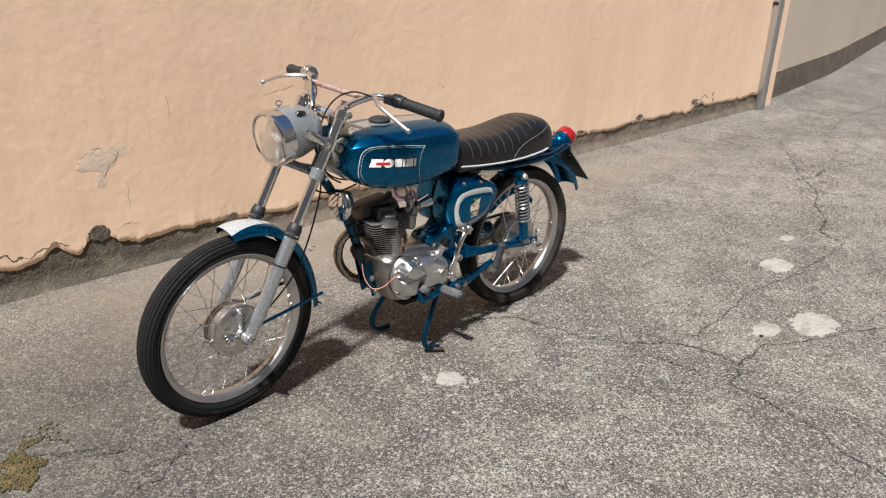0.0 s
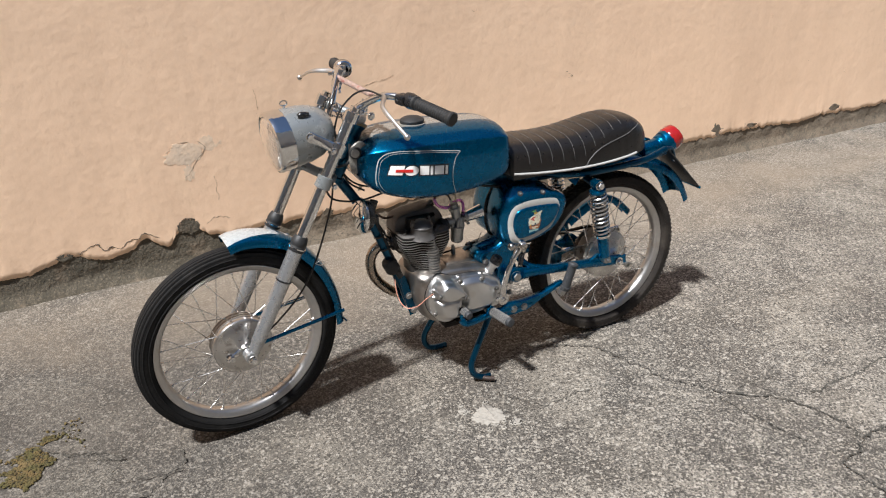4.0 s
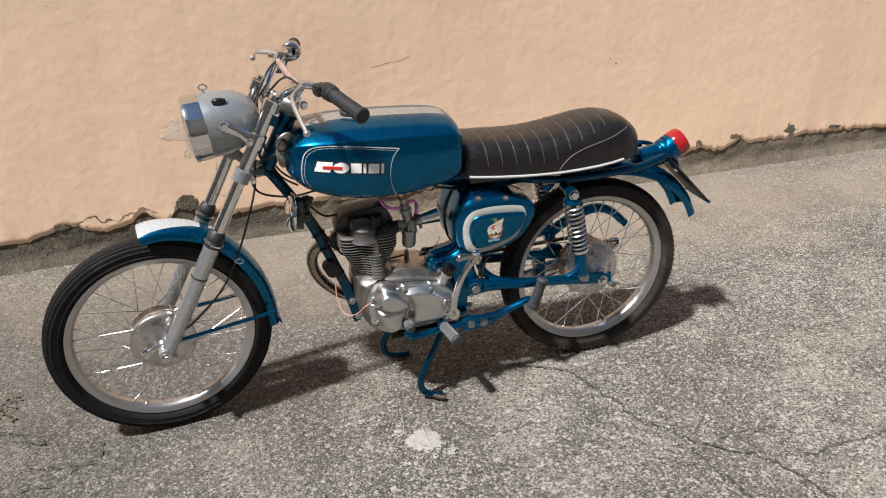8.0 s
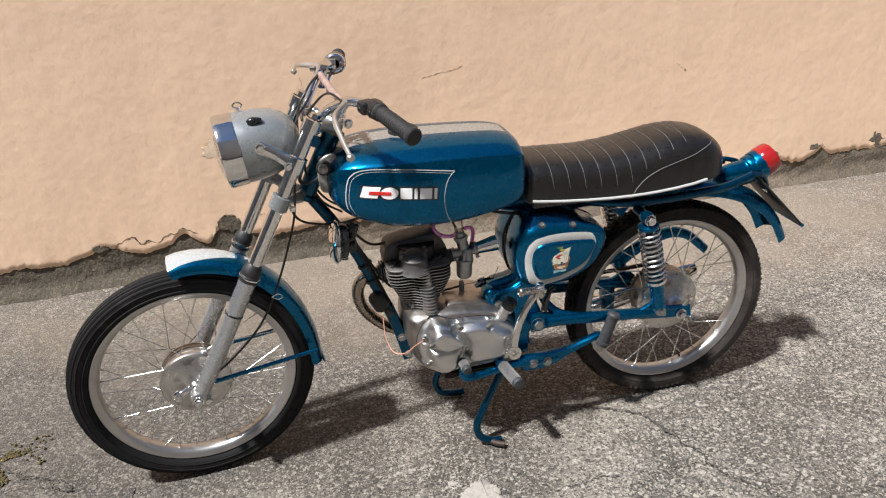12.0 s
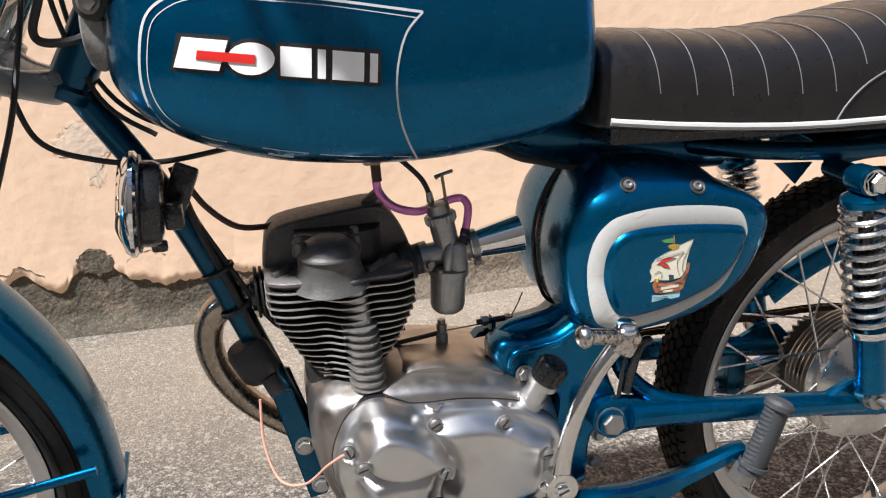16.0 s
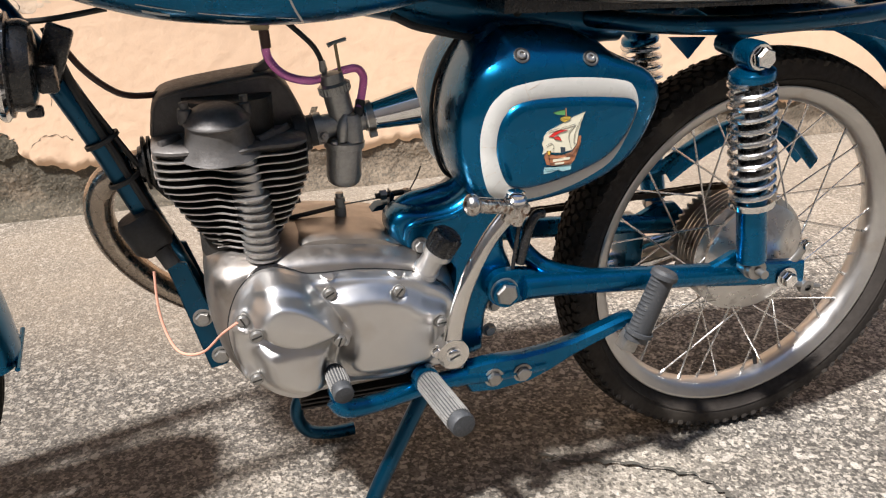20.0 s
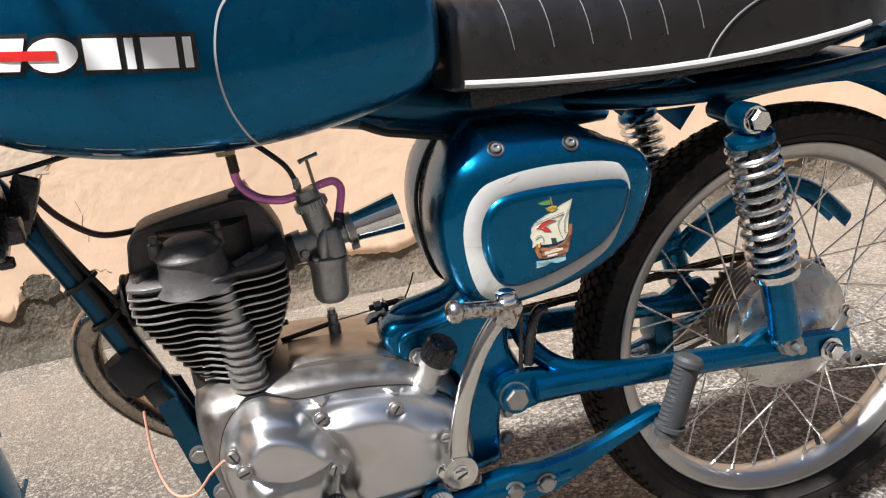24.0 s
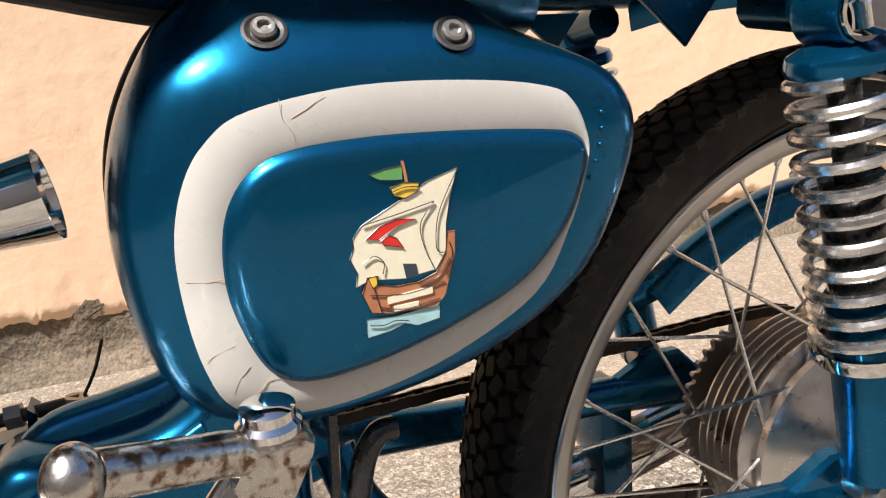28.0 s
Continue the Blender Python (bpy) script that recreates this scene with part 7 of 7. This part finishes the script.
# -- carburettor --
CA = Vector((-0.21, 0.0, 0.978))
cb = part("carburettor", tube([Vector((0.638, -0.020, 0.524)), Vector((0.638, -0.020, 0.524)) + CA * 0.062], 0.0148, 24, 0), CARB, bike, "grey cast carburettor with a bell mouth")
CW = Vector((0.985, -0.01, 0.165)).normalized()
part("inlet_stub", tube([Vector((0.585, -0.018, 0.538)), Vector((0.657, -0.020, 0.549))], 0.0140, 18, 0), CARB, cb)
part("inlet_flange", lathe([(0.012, -0.010), (0.0215, -0.010), (0.0215, 0.004), (0.018, 0.006), (0.018, 0.014), (0.014, 0.015)], (0.587, -0.018, 0.537), CW, 24), BLACK, cb, "black insulator flange")
part("inlet_clip", lathe([(0.0155, -0.004), (0.0185, -0.004), (0.0185, 0.005), (0.0155, 0.005)], (0.604, -0.018, 0.540), CW, 24), CARB, cb)
part("clip_bolt", hex_bolt((0.606, -0.036, 0.536), (0.2, -1, 0.2), 0.0048, 0.008), STEEL, cb)
part("float_bowl", lathe([(0.0, -0.050), (0.014, -0.050), (0.0185, -0.046), (0.0205, -0.040), (0.0210, -0.005), (0.0235, -0.004), (0.0240, 0.003), (0.017, 0.006), (0.0, 0.007)], (0.632, -0.022, 0.522), (0.06, 0, 1), 32), CARB, cb, "grey float bowl")
part("bowl_neck", lathe([(0.0125, -0.004), (0.0118, 0.022), (0.009, 0.027), (0.0, 0.029)], (0.641, -0.030, 0.530), (-0.06, 0, 1), 20), CARB, cb)
part("bowl_lug", tube([(0.627, -0.037, 0.528), (0.629, -0.037, 0.545), (0.634, -0.032, 0.556)], [0.0055, 0.0065, 0.005], 10, 4), CARB, cb)
part("bowl_screw", slot_screw((0.618, -0.040, 0.5265), (0, -0.3, 1), 0.0042, 0.3), [STEEL, BLACK_MARK], cb)
ring_at = Vector((0.638, -0.020, 0.524)) + CA * 0.058
part("top_ring", lathe([(0.0, 0), (0.0172, 0), (0.0176, 0.002), (0.0176, 0.0095), (0.0160, 0.011), (0.0138, 0.012), (0.0130, 0.022), (0.0, 0.0235)], ring_at, CA, 32), CARB, cb, "knurled top ring")
ku = CA.orthogonal().normalized()
for k in range(26):
    d = Matrix.Rotation(2 * math.pi * k / 26, 4, CA) @ ku * 0.0176
    part("knurl", tube([ring_at + d + CA * 0.0015, ring_at + d + CA * 0.0095], 0.0011, 5, 0), CARB, cb)
part("bell_mouth", lathe([(0.0150, 0.0), (0.0172, 0.002), (0.0178, 0.008), (0.0170, 0.012), (0.0168, 0.014), (0.0226, 0.063), (0.0230, 0.064), (0.0222, 0.0638), (0.0160, 0.014)], Vector((0.656, -0.020, 0.549)), CW, 40), CHROME, cb, "bright flared bell mouth")
part("mouth_clip", lathe([(0.0168, -0.004), (0.0188, -0.004), (0.0188, 0.004), (0.0168, 0.004)], Vector((0.663, -0.020, 0.550)), CW, 28), STEEL, cb)
part("clip_screw", tube([(0.660, -0.038, 0.533), (0.668, -0.037, 0.534)], 0.0036, 8, 0), STEEL, cb)
part("choke_rod", tube([(0.633, -0.018, 0.598), (0.6285, -0.018, 0.636)], 0.0019, 8, 0), BRASS, cb)
part("choke_tee", tube([(0.620, -0.022, 0.6335), (0.626, -0.020, 0.6355), (0.641, -0.016, 0.6385)], [0.0028, 0.0020, 0.0022], 8, 0), STEEL, cb)
part("cable_nipple", tube([(0.6155, -0.020, 0.598), (0.6145, -0.020, 0.604), (0.6140, -0.020, 0.606), (0.6125, -0.020, 0.617)], [0.0032, 0.0032, 0.0046, 0.0036], 8, 0), STEEL, cb)
cable("carb_cable", [(0.6128, -0.020, 0.615), (0.605, -0.018, 0.632), (0.588, -0.014, 0.650), (0.56, -0.005, 0.675)], 0.003)
part("fuel_hose", tube([(0.552, -0.030, 0.650), (0.554, -0.030, 0.625), (0.570, -0.030, 0.606), (0.596, -0.030, 0.598), (0.620, -0.006, 0.597), (0.640, 0.000, 0.601), (0.655, 0.000, 0.602), (0.661, -0.006, 0.594), (0.657, -0.018, 0.581), (0.650, -0.028, 0.563)], 0.0048, 10, 7), HOSE, bike, "translucent purple fuel hose")
part("hose_end", tube([(0.6530, -0.024, 0.571), (0.648, -0.030, 0.554)], 0.0056, 10, 0), BLACK, bike, "dark hose end on the carburettor")
part("hose_end", tube([(0.552, -0.030, 0.654), (0.553, -0.030, 0.636)], 0.0056, 10, 0), BROWN_CABLE, bike, "dark hose end under the tank")

# gearbox top linkage
ln = part("clutch_linkage", tube([(0.555, -0.030, 0.440), (0.590, -0.034, 0.446), (0.618, -0.036, 0.451)], 0.0030, 8, 0), CABLE, bike, "clutch cable linkage on the gearbox")
part("link_wire", tube([(0.618, -0.036, 0.452), (0.662, -0.038, 0.456)], 0.0010, 6, 0), STEEL, ln)
part("link_post", lathe([(0.0, 0), (0.0075, 0), (0.0075, 0.020), (0.0060, 0.021), (0.0060, 0.026), (0.0, 0.027)], (0.618, -0.036, 0.430), (0, 0, 1), 14), CARB, ln)
part("link_post", lathe([(0.0, 0), (0.0065, 0), (0.0065, 0.006), (0.0050, 0.007), (0.0050, 0.012), (0.0, 0.013)], (0.618, -0.036, 0.456), (0, 0, 1), 12), CARB, ln)
part("link_bracket", pillow([(0.655, 0.443), (0.682, 0.445), (0.684, 0.462), (0.680, 0.466), (0.678, 0.452), (0.662, 0.450)], [(0, -0.030), (0, -0.048)], 0), BLUE_DULL, ln)
part("link_adjuster", tube([(0.662, -0.038, 0.459), (0.704, -0.040, 0.462)], 0.0038, 10, 0), CABLE, ln)
part("adjuster_nut", lathe([(0, -0.004), (0.0068, -0.004), (0.0068, 0.004), (0, 0.004)], (0.672, -0.038, 0.460), (1, 0, 0.05), 6), STEEL, ln)
part("adjuster_nut", lathe([(0, -0.003), (0.0058, -0.003), (0.0058, 0.003), (0, 0.003)], (0.702, -0.040, 0.462), (0.1, 0, 1), 10), STEEL, ln)
part("loose_wire", tube([(0.706, -0.040, 0.464), (0.714, -0.040, 0.478), (0.720, -0.042, 0.494)], 0.0009, 6, 4), CABLE, ln)
ln.matrix_basis = Matrix.Translation((0.008, 0.036, -0.015))
cable("gear_cable", [(0.575, -0.035, 0.462), (0.52, -0.03, 0.455), (0.45, -0.02, 0.47), (0.42, -0.015, 0.49), (0.36, -0.016, 0.60)], 0.0032)
part("earth_lead", tube([(0.487, -0.138, 0.370), (0.470, -0.125, 0.352), (0.445, -0.10, 0.318), (0.418, -0.075, 0.312), (0.404, -0.050, 0.345), (0.404, -0.035, 0.395)], 0.0015, 8, 8), PINK_LEAD, bike, "thin faded pink lead")

# -- horn and coil on the down tube --
HW = Vector((-0.99, -0.08, 0.10)).normalized()
hn = part("horn", lathe([(0.0, 0.0), (0.030, 0.0), (0.041, 0.003), (0.044, 0.010), (0.044, 0.020), (0.050, 0.022), (0.050, 0.026), (0.0, 0.026)], Vector((0.332, -0.050, 0.634)), HW, 36), BLACK_PAINT, bike, "round black horn with a chrome grille")
part("grille", lathe([(0.050, 0.024), (0.054, 0.027), (0.054, 0.031), (0.050, 0.036), (0.032, 0.043), (0.0, 0.046)], Vector((0.332, -0.050, 0.634)), HW, 36), CHROME, hn, "round chrome grille")
u = HW.orthogonal().normalized()
v = HW.cross(u)
for k in range(5):
    d = -0.028 + k * 0.014
    hh = math.sqrt(0.042 ** 2 - d * d)
    o = Vector((0.332, -0.050, 0.634)) + HW * 0.0435
    part("grille_slot", tube([o + u * d - v * hh * 0.85 - HW * 0.003, o + u * d, o + u * d + v * hh * 0.85 - HW * 0.003], 0.0022, 6, 4), BLACK_MARK, hn)
part("horn_lug", box((0.016, 0.010, 0.012), (0.322, -0.050, 0.590), 0.003), BLACK_PAINT, hn)
part("horn_terminal", box((0.018, 0.016, 0.026), (0.342, -0.066, 0.624), 0.003), BLACK_PAINT, hn)
part("horn_bracket", box((0.026, 0.012, 0.060), (0.345, -0.026, 0.640), 0.004, None, Matrix.Rotation(0.4, 4, "Y")), BLACK_PAINT, hn)
cable("taped_loom", [(0.340, -0.014, 0.665), (0.356, -0.017, 0.605), (0.388, -0.018, 0.520), (0.412, -0.018, 0.455), (0.425, -0.020, 0.40)], 0.0045, BLACK, "black taped wiring along the down tube")
for k, (x, z) in enumerate(((0.3725, 0.545), (0.389, 0.500))):
    part("loom_tie", lathe([(0.0175, -0.003), (0.0200, -0.002), (0.0200, 0.002), (0.0175, 0.003)], (x, -0.010, z), (0.42, 0, -0.9), 18), BLACK, bike, "black loom tie")
rg_ = part("rubber_bush", lathe([(0.0, -0.026), (0.020, -0.026), (0.024, -0.018), (0.024, 0.014), (0.018, 0.022), (0.0, 0.024)], (0.402, -0.016, 0.434), (0.42, 0, -0.9), 20), BLACK, bike, "black rubber bush on the down tube")
part("bush_spout", tube([(0.415, -0.03, 0.420), (0.425, -0.034, 0.400)], 0.010, 10, 0), BLACK, rg_)

# -- exhaust --
ex = part("exhaust_pipe", tube([(0.432, 0.0, 0.512), (0.395, 0.006, 0.508), (0.362, 0.016, 0.486), (0.350, 0.028, 0.445), (0.362, 0.045, 0.390), (0.398, 0.062, 0.335), (0.455, 0.082, 0.285), (0.55, 0.100, 0.245), (0.70, 0.112, 0.215), (0.85, 0.120, 0.208), (0.97, 0.128, 0.214)], 0.0165, 18, 7), EXHAUST, bike, "tarnished chrome exhaust pipe")
part("silencer", tube([(0.93, 0.126, 0.212), (1.00, 0.130, 0.216), (1.08, 0.134, 0.226), (1.32, 0.138, 0.282), (1.40, 0.138, 0.300)], [0.017, 0.026, 0.031, 0.031, 0.020], 24, 5), CHROME, ex, "chrome silencer on the far side")
part("silencer_stay", box((0.03, 0.05, 0.10), (1.10, 0.112, 0.270), 0.003), BLUE_DULL, ex)

# -- kick lever --
kk = part("kick_lever", tube([(0.719, -0.160, 0.306), (0.724, -0.162, 0.345), (0.738, -0.162, 0.395), (0.762, -0.160, 0.440), (0.788, -0.156, 0.468)], [0.0125, 0.0100, 0.0095, 0.0095, 0.0105], 14, 7, None, False, 0.75), CHROME_OLD, bike, "worn chrome kick lever with folding pedal")
part("lever_boss", lathe([(0.0, -0.012), (0.017, -0.012), (0.0185, -0.008), (0.0185, 0.012), (0.0, 0.012)], (0.719, -0.158, 0.306), (0, -1, 0), 24), CHROME_OLD, kk)
part("boss_bolt", slot_screw((0.719, -0.170, 0.306), (0, -1, 0), 0.0075, 0.4), [CHROME, BLACK_MARK], kk)
part("pinch_bolt", hex_bolt((0.703, -0.160, 0.308), (-0.3, -1, 0), 0.006, 0.008), CHROME, kk)
part("knuckle", box((0.026, 0.026, 0.030), (0.791, -0.158, 0.470), 0.006, None, Matrix.Rotation(0.5, 4, "Y")), PITTED, kk)
part("knuckle_cap", lathe([(0.0, 0), (0.0125, 0), (0.0125, 0.003), (0.0105, 0.005), (0.0105, 0.009), (0.007, 0.011), (0.0, 0.0112)], (0.792, -0.159, 0.482), (0.0, -0.1, 1), 20), CHROME, kk)
part("pedal", tube([(0.788, -0.160, 0.473), (0.775, -0.168, 0.480), (0.735, -0.191, 0.4950)], [0.0080, 0.0085, 0.0085], 14, 0), PITTED, kk, "pitted chrome pedal")
bm = bmesh.new()
bmesh.ops.create_uvsphere(bm, u_segments=18, v_segments=12, radius=0.0118, matrix=Matrix.Translation((0.730, -0.194, 0.4965)) @ Matrix.Diagonal((0.8, 1, 1, 1)))
part("pedal_end", bm, PITTED, kk)

# -- foot rests and stand --
fb = part("footrest_bar", tube([(0.585, -0.135, 0.250), (0.598, -0.138, 0.236), (0.64, -0.13, 0.232), (0.72, -0.112, 0.233), (0.80, -0.108, 0.228), (0.86, -0.108, 0.232)], 0.0115, 12, 5), BLUE, bike, "blue footrest bar under the engine")
part("pillion_arm", pillow([(0.755, 0.250), (0.83, 0.252), (0.90, 0.262), (0.972, 0.285), (0.984, 0.281), (0.980, 0.270), (0.90, 0.238), (0.84, 0.210), (0.76, 0.208)], [(0.003, -0.096), (0, -0.100), (0, -0.112), (0.004, -0.117)], 2), BLUE, fb, "blue pillion peg arm")
for x, z in ((0.789, 0.228), (0.828, 0.228)):
    part("arm_bolt", hex_bolt((x, -0.117, z), (0, -1, 0), 0.0095, 0.008), STEEL, fb, "hexagon bolt")


def peg(a, b, r, ribs, mat, name, along=False):
    a, b = Vector(a), Vector(b)
    L = (b - a).length
    p = part(name, lathe([(0.0, -0.004), (r * 0.8, -0.004), (r * 0.93, 0), (r * 0.93, L - 0.006), (r * 0.85, L - 0.001), (r * 0.55, L), (0, L)], a, b - a, 24), GREY_RUBBER, bike, "ribbed grey rubber foot peg")
    w = (b - a).normalized()
    u = w.orthogonal().normalized()
    for k in range(ribs):
        d = Matrix.Rotation(2 * math.pi * k / ribs, 4, w) @ u * r
        part("peg_rib", tube([a + d * 0.95 + w * 0.004, a + d * 0.95 + w * (L - 0.010)], r * 0.085, 6, 0), mat, p)
    part("peg_end", lathe([(0, -0.002), (r * 1.0, -0.002), (r * 1.0, 0.003), (r * 0.90, 0.0050), (r * 0.5, 0.0058), (0, 0.0060)], b - w * 0.002, w, 20), GREY_RUBBER, p, "scuffed dark end of a foot peg")
    return p


pg = peg((0.697, -0.135, 0.252), (0.711, -0.228, 0.252), 0.0150, 24, WORN_RUBBER, "rider_peg")
part("peg_collar", lathe([(0.012, -0.014), (0.0165, -0.012), (0.0165, 0.0), (0.012, 0.002)], (0.697, -0.133, 0.252), (0.15, -0.97, 0), 20), BLUE, pg)
peg((0.586, -0.140, 0.290), (0.589, -0.180, 0.286), 0.0120, 20, WORN_RUBBER, "gear_pedal")
part("pedal_arm", tube([(0.590, -0.136, 0.282), (0.584, -0.136, 0.262), (0.59, -0.137, 0.245)], 0.007, 10, 4), BLUE, bike, "blue gear pedal arm")
pp = part("pillion_peg", tube([(0.978, -0.132, 0.258), (1.009, -0.132, 0.345)], [0.0165, 0.0155], 24, 0, None, False, 0.8), GREY_RUBBER, bike, "folded grey rubber pillion peg")
w = Vector((0.031, 0, 0.087)).normalized()
side = Vector((w.z, 0, -w.x))
for k in range(13):
    c = Vector((0.978, -0.132, 0.258)) + w * (0.016 + k * 0.0058)
    r = 0.0163 - 0.0007 * k / 13
    arc = [c + side * (r * math.cos(a)) + Vector((0, 0.8 * r * math.sin(a), 0)) for a in (radians(d) for d in (150, 170, 190, 210, 230))]
    part("peg_rib", tube(arc, [0.0006, 0.0014, 0.0015, 0.0014, 0.0006], 6, 2), GREY_RUBBER, pp)
part("peg_cap", lathe([(0, -0.002), (0.0175, -0.002), (0.0175, 0.004), (0.014, 0.008), (0, 0.009)], (1.009, -0.132, 0.345), w, 24), GREY_RUBBER, pp)
part("peg_band", lathe([(0.0165, 0.0), (0.0185, 0.001), (0.0185, 0.006), (0.0165, 0.007)], Vector((0.978, -0.132, 0.258)) + w * 0.008, w, 24), GREY_RUBBER, pp)
part("peg_fork", box((0.022, 0.020, 0.026), (0.973, -0.124, 0.253), 0.003, None, Matrix.Rotation(0.4, 4, "Y")), STEEL, pp, "steel peg fork")
st = part("centre_stand", tube([(0.705, -0.10, 0.218), (0.665, -0.112, 0.150), (0.635, -0.120, 0.095), (0.622, -0.125, 0.062), (0.630, -0.130, 0.030), (0.660, -0.134, 0.0135), (0.688, -0.134, 0.012)], [0.0105, 0.0105, 0.0105, 0.0105, 0.0105, 0.0105, 0.0095], 12, 6), BLUE_DULL, bike, "blue tubular centre stand, chipped at the feet")
part("far_leg", tube([(0.66, 0.09, 0.218), (0.60, 0.10, 0.150), (0.566, 0.108, 0.095), (0.558, 0.112, 0.058), (0.572, 0.114, 0.026), (0.605, 0.116, 0.0125), (0.645, 0.116, 0.012)], 0.0105, 12, 6), BLUE_DULL, st)
part("foot_tang", tube([(0.655, -0.134, 0.013), (0.672, -0.150, 0.012), (0.690, -0.160, 0.012)], 0.0085, 10, 4), RUSTY, st, "worn rusty stand foot")
part("stand_cross", tube([(0.700, -0.10, 0.216), (0.68, 0.09, 0.216)], 0.011, 12, 0), BLUE_DULL, st)

part("breather_hose", tube([(0.858, -0.088, 0.432), (0.849, -0.090, 0.432), (0.841, -0.091, 0.421), (0.836, -0.090, 0.400), (0.832, -0.086, 0.368)], 0.0062, 12, 6), BLACK_PAINT, bike, "glossy black bent hose behind the kick lever")
part("brake_rod", tube([(0.828, -0.090, 0.448), (0.825, -0.090, 0.404), (0.822, -0.086, 0.362)], 0.0028, 8, 4), BLACK_PAINT, bike, "thin black rod under the side panel")

# -- chain and guard on the far side --
ch = []
for i in range(11):
    ch.append((0.735 + 0.0455 * i, 0.368 + 0.0010 * i))
for i in range(1, 13):
    a = radians(88 - i * 14.5)
    ch.append((1.222 + 0.080 * math.cos(a), 0.298 + 0.080 * math.sin(a)))
for i in range(11):
    ch.append((1.20 - 0.0442 * i, 0.219 + 0.007 * i))
line = catmull(ch, 3)
bm = bmesh.new()
d, step = 0.0, 0.0127
last = None
for p, q in zip(line, line[1:]):
    seg = np.linalg.norm(q - p)
    while d < seg:
        c = p + (q - p) * d / seg
        if last is not None:
            mid_, ang = (c + last) / 2, math.atan2(c[1] - last[1], c[0] - last[0])
            wide = 0.0075 if int(mid_[0] * 1e4) % 2 else 0.0058
            for s in (-1, 1):
                box((0.0155, 0.0016, 0.0085), (0, 0, 0), 0, bm, Matrix.Translation((mid_[0], 0.0605 + s * wide * 0.6, mid_[1])) @ Matrix.Rotation(-ang, 4, "Y"))
            box((0.006, 0.009, 0.006), (0, 0, 0), 0, bm, Matrix.Translation((c[0], 0.0605, c[1])))
        last = c
        d += step
    d -= seg
tagged(part("chain", bm, material("oily_chain", (0.045, 0.035, 0.028), 0.45, 0.8, 0, 0.3, 60), bike, "dark oily drive chain"), kind="stuff")
gp = side_path([(1.110, 0.418), (1.153, 0.447), (1.21, 0.474), (1.275, 0.485), (1.335, 0.463), (1.392, 0.410)])
cg = part("chain_guard", shell([[q + Vector((0, 0.066, 0)) for q in r] for r in mudguard_rings(gp, 0.017, 0.026, 8)]), BLUE, bike, "blue chain guard behind the rear wheel")
part("guard_run", tube([(0.98, 0.066, 0.395), (1.06, 0.066, 0.402), (1.12, 0.066, 0.415)], 0.012, 10, 4, None, False, 0.6), BLUE, cg)
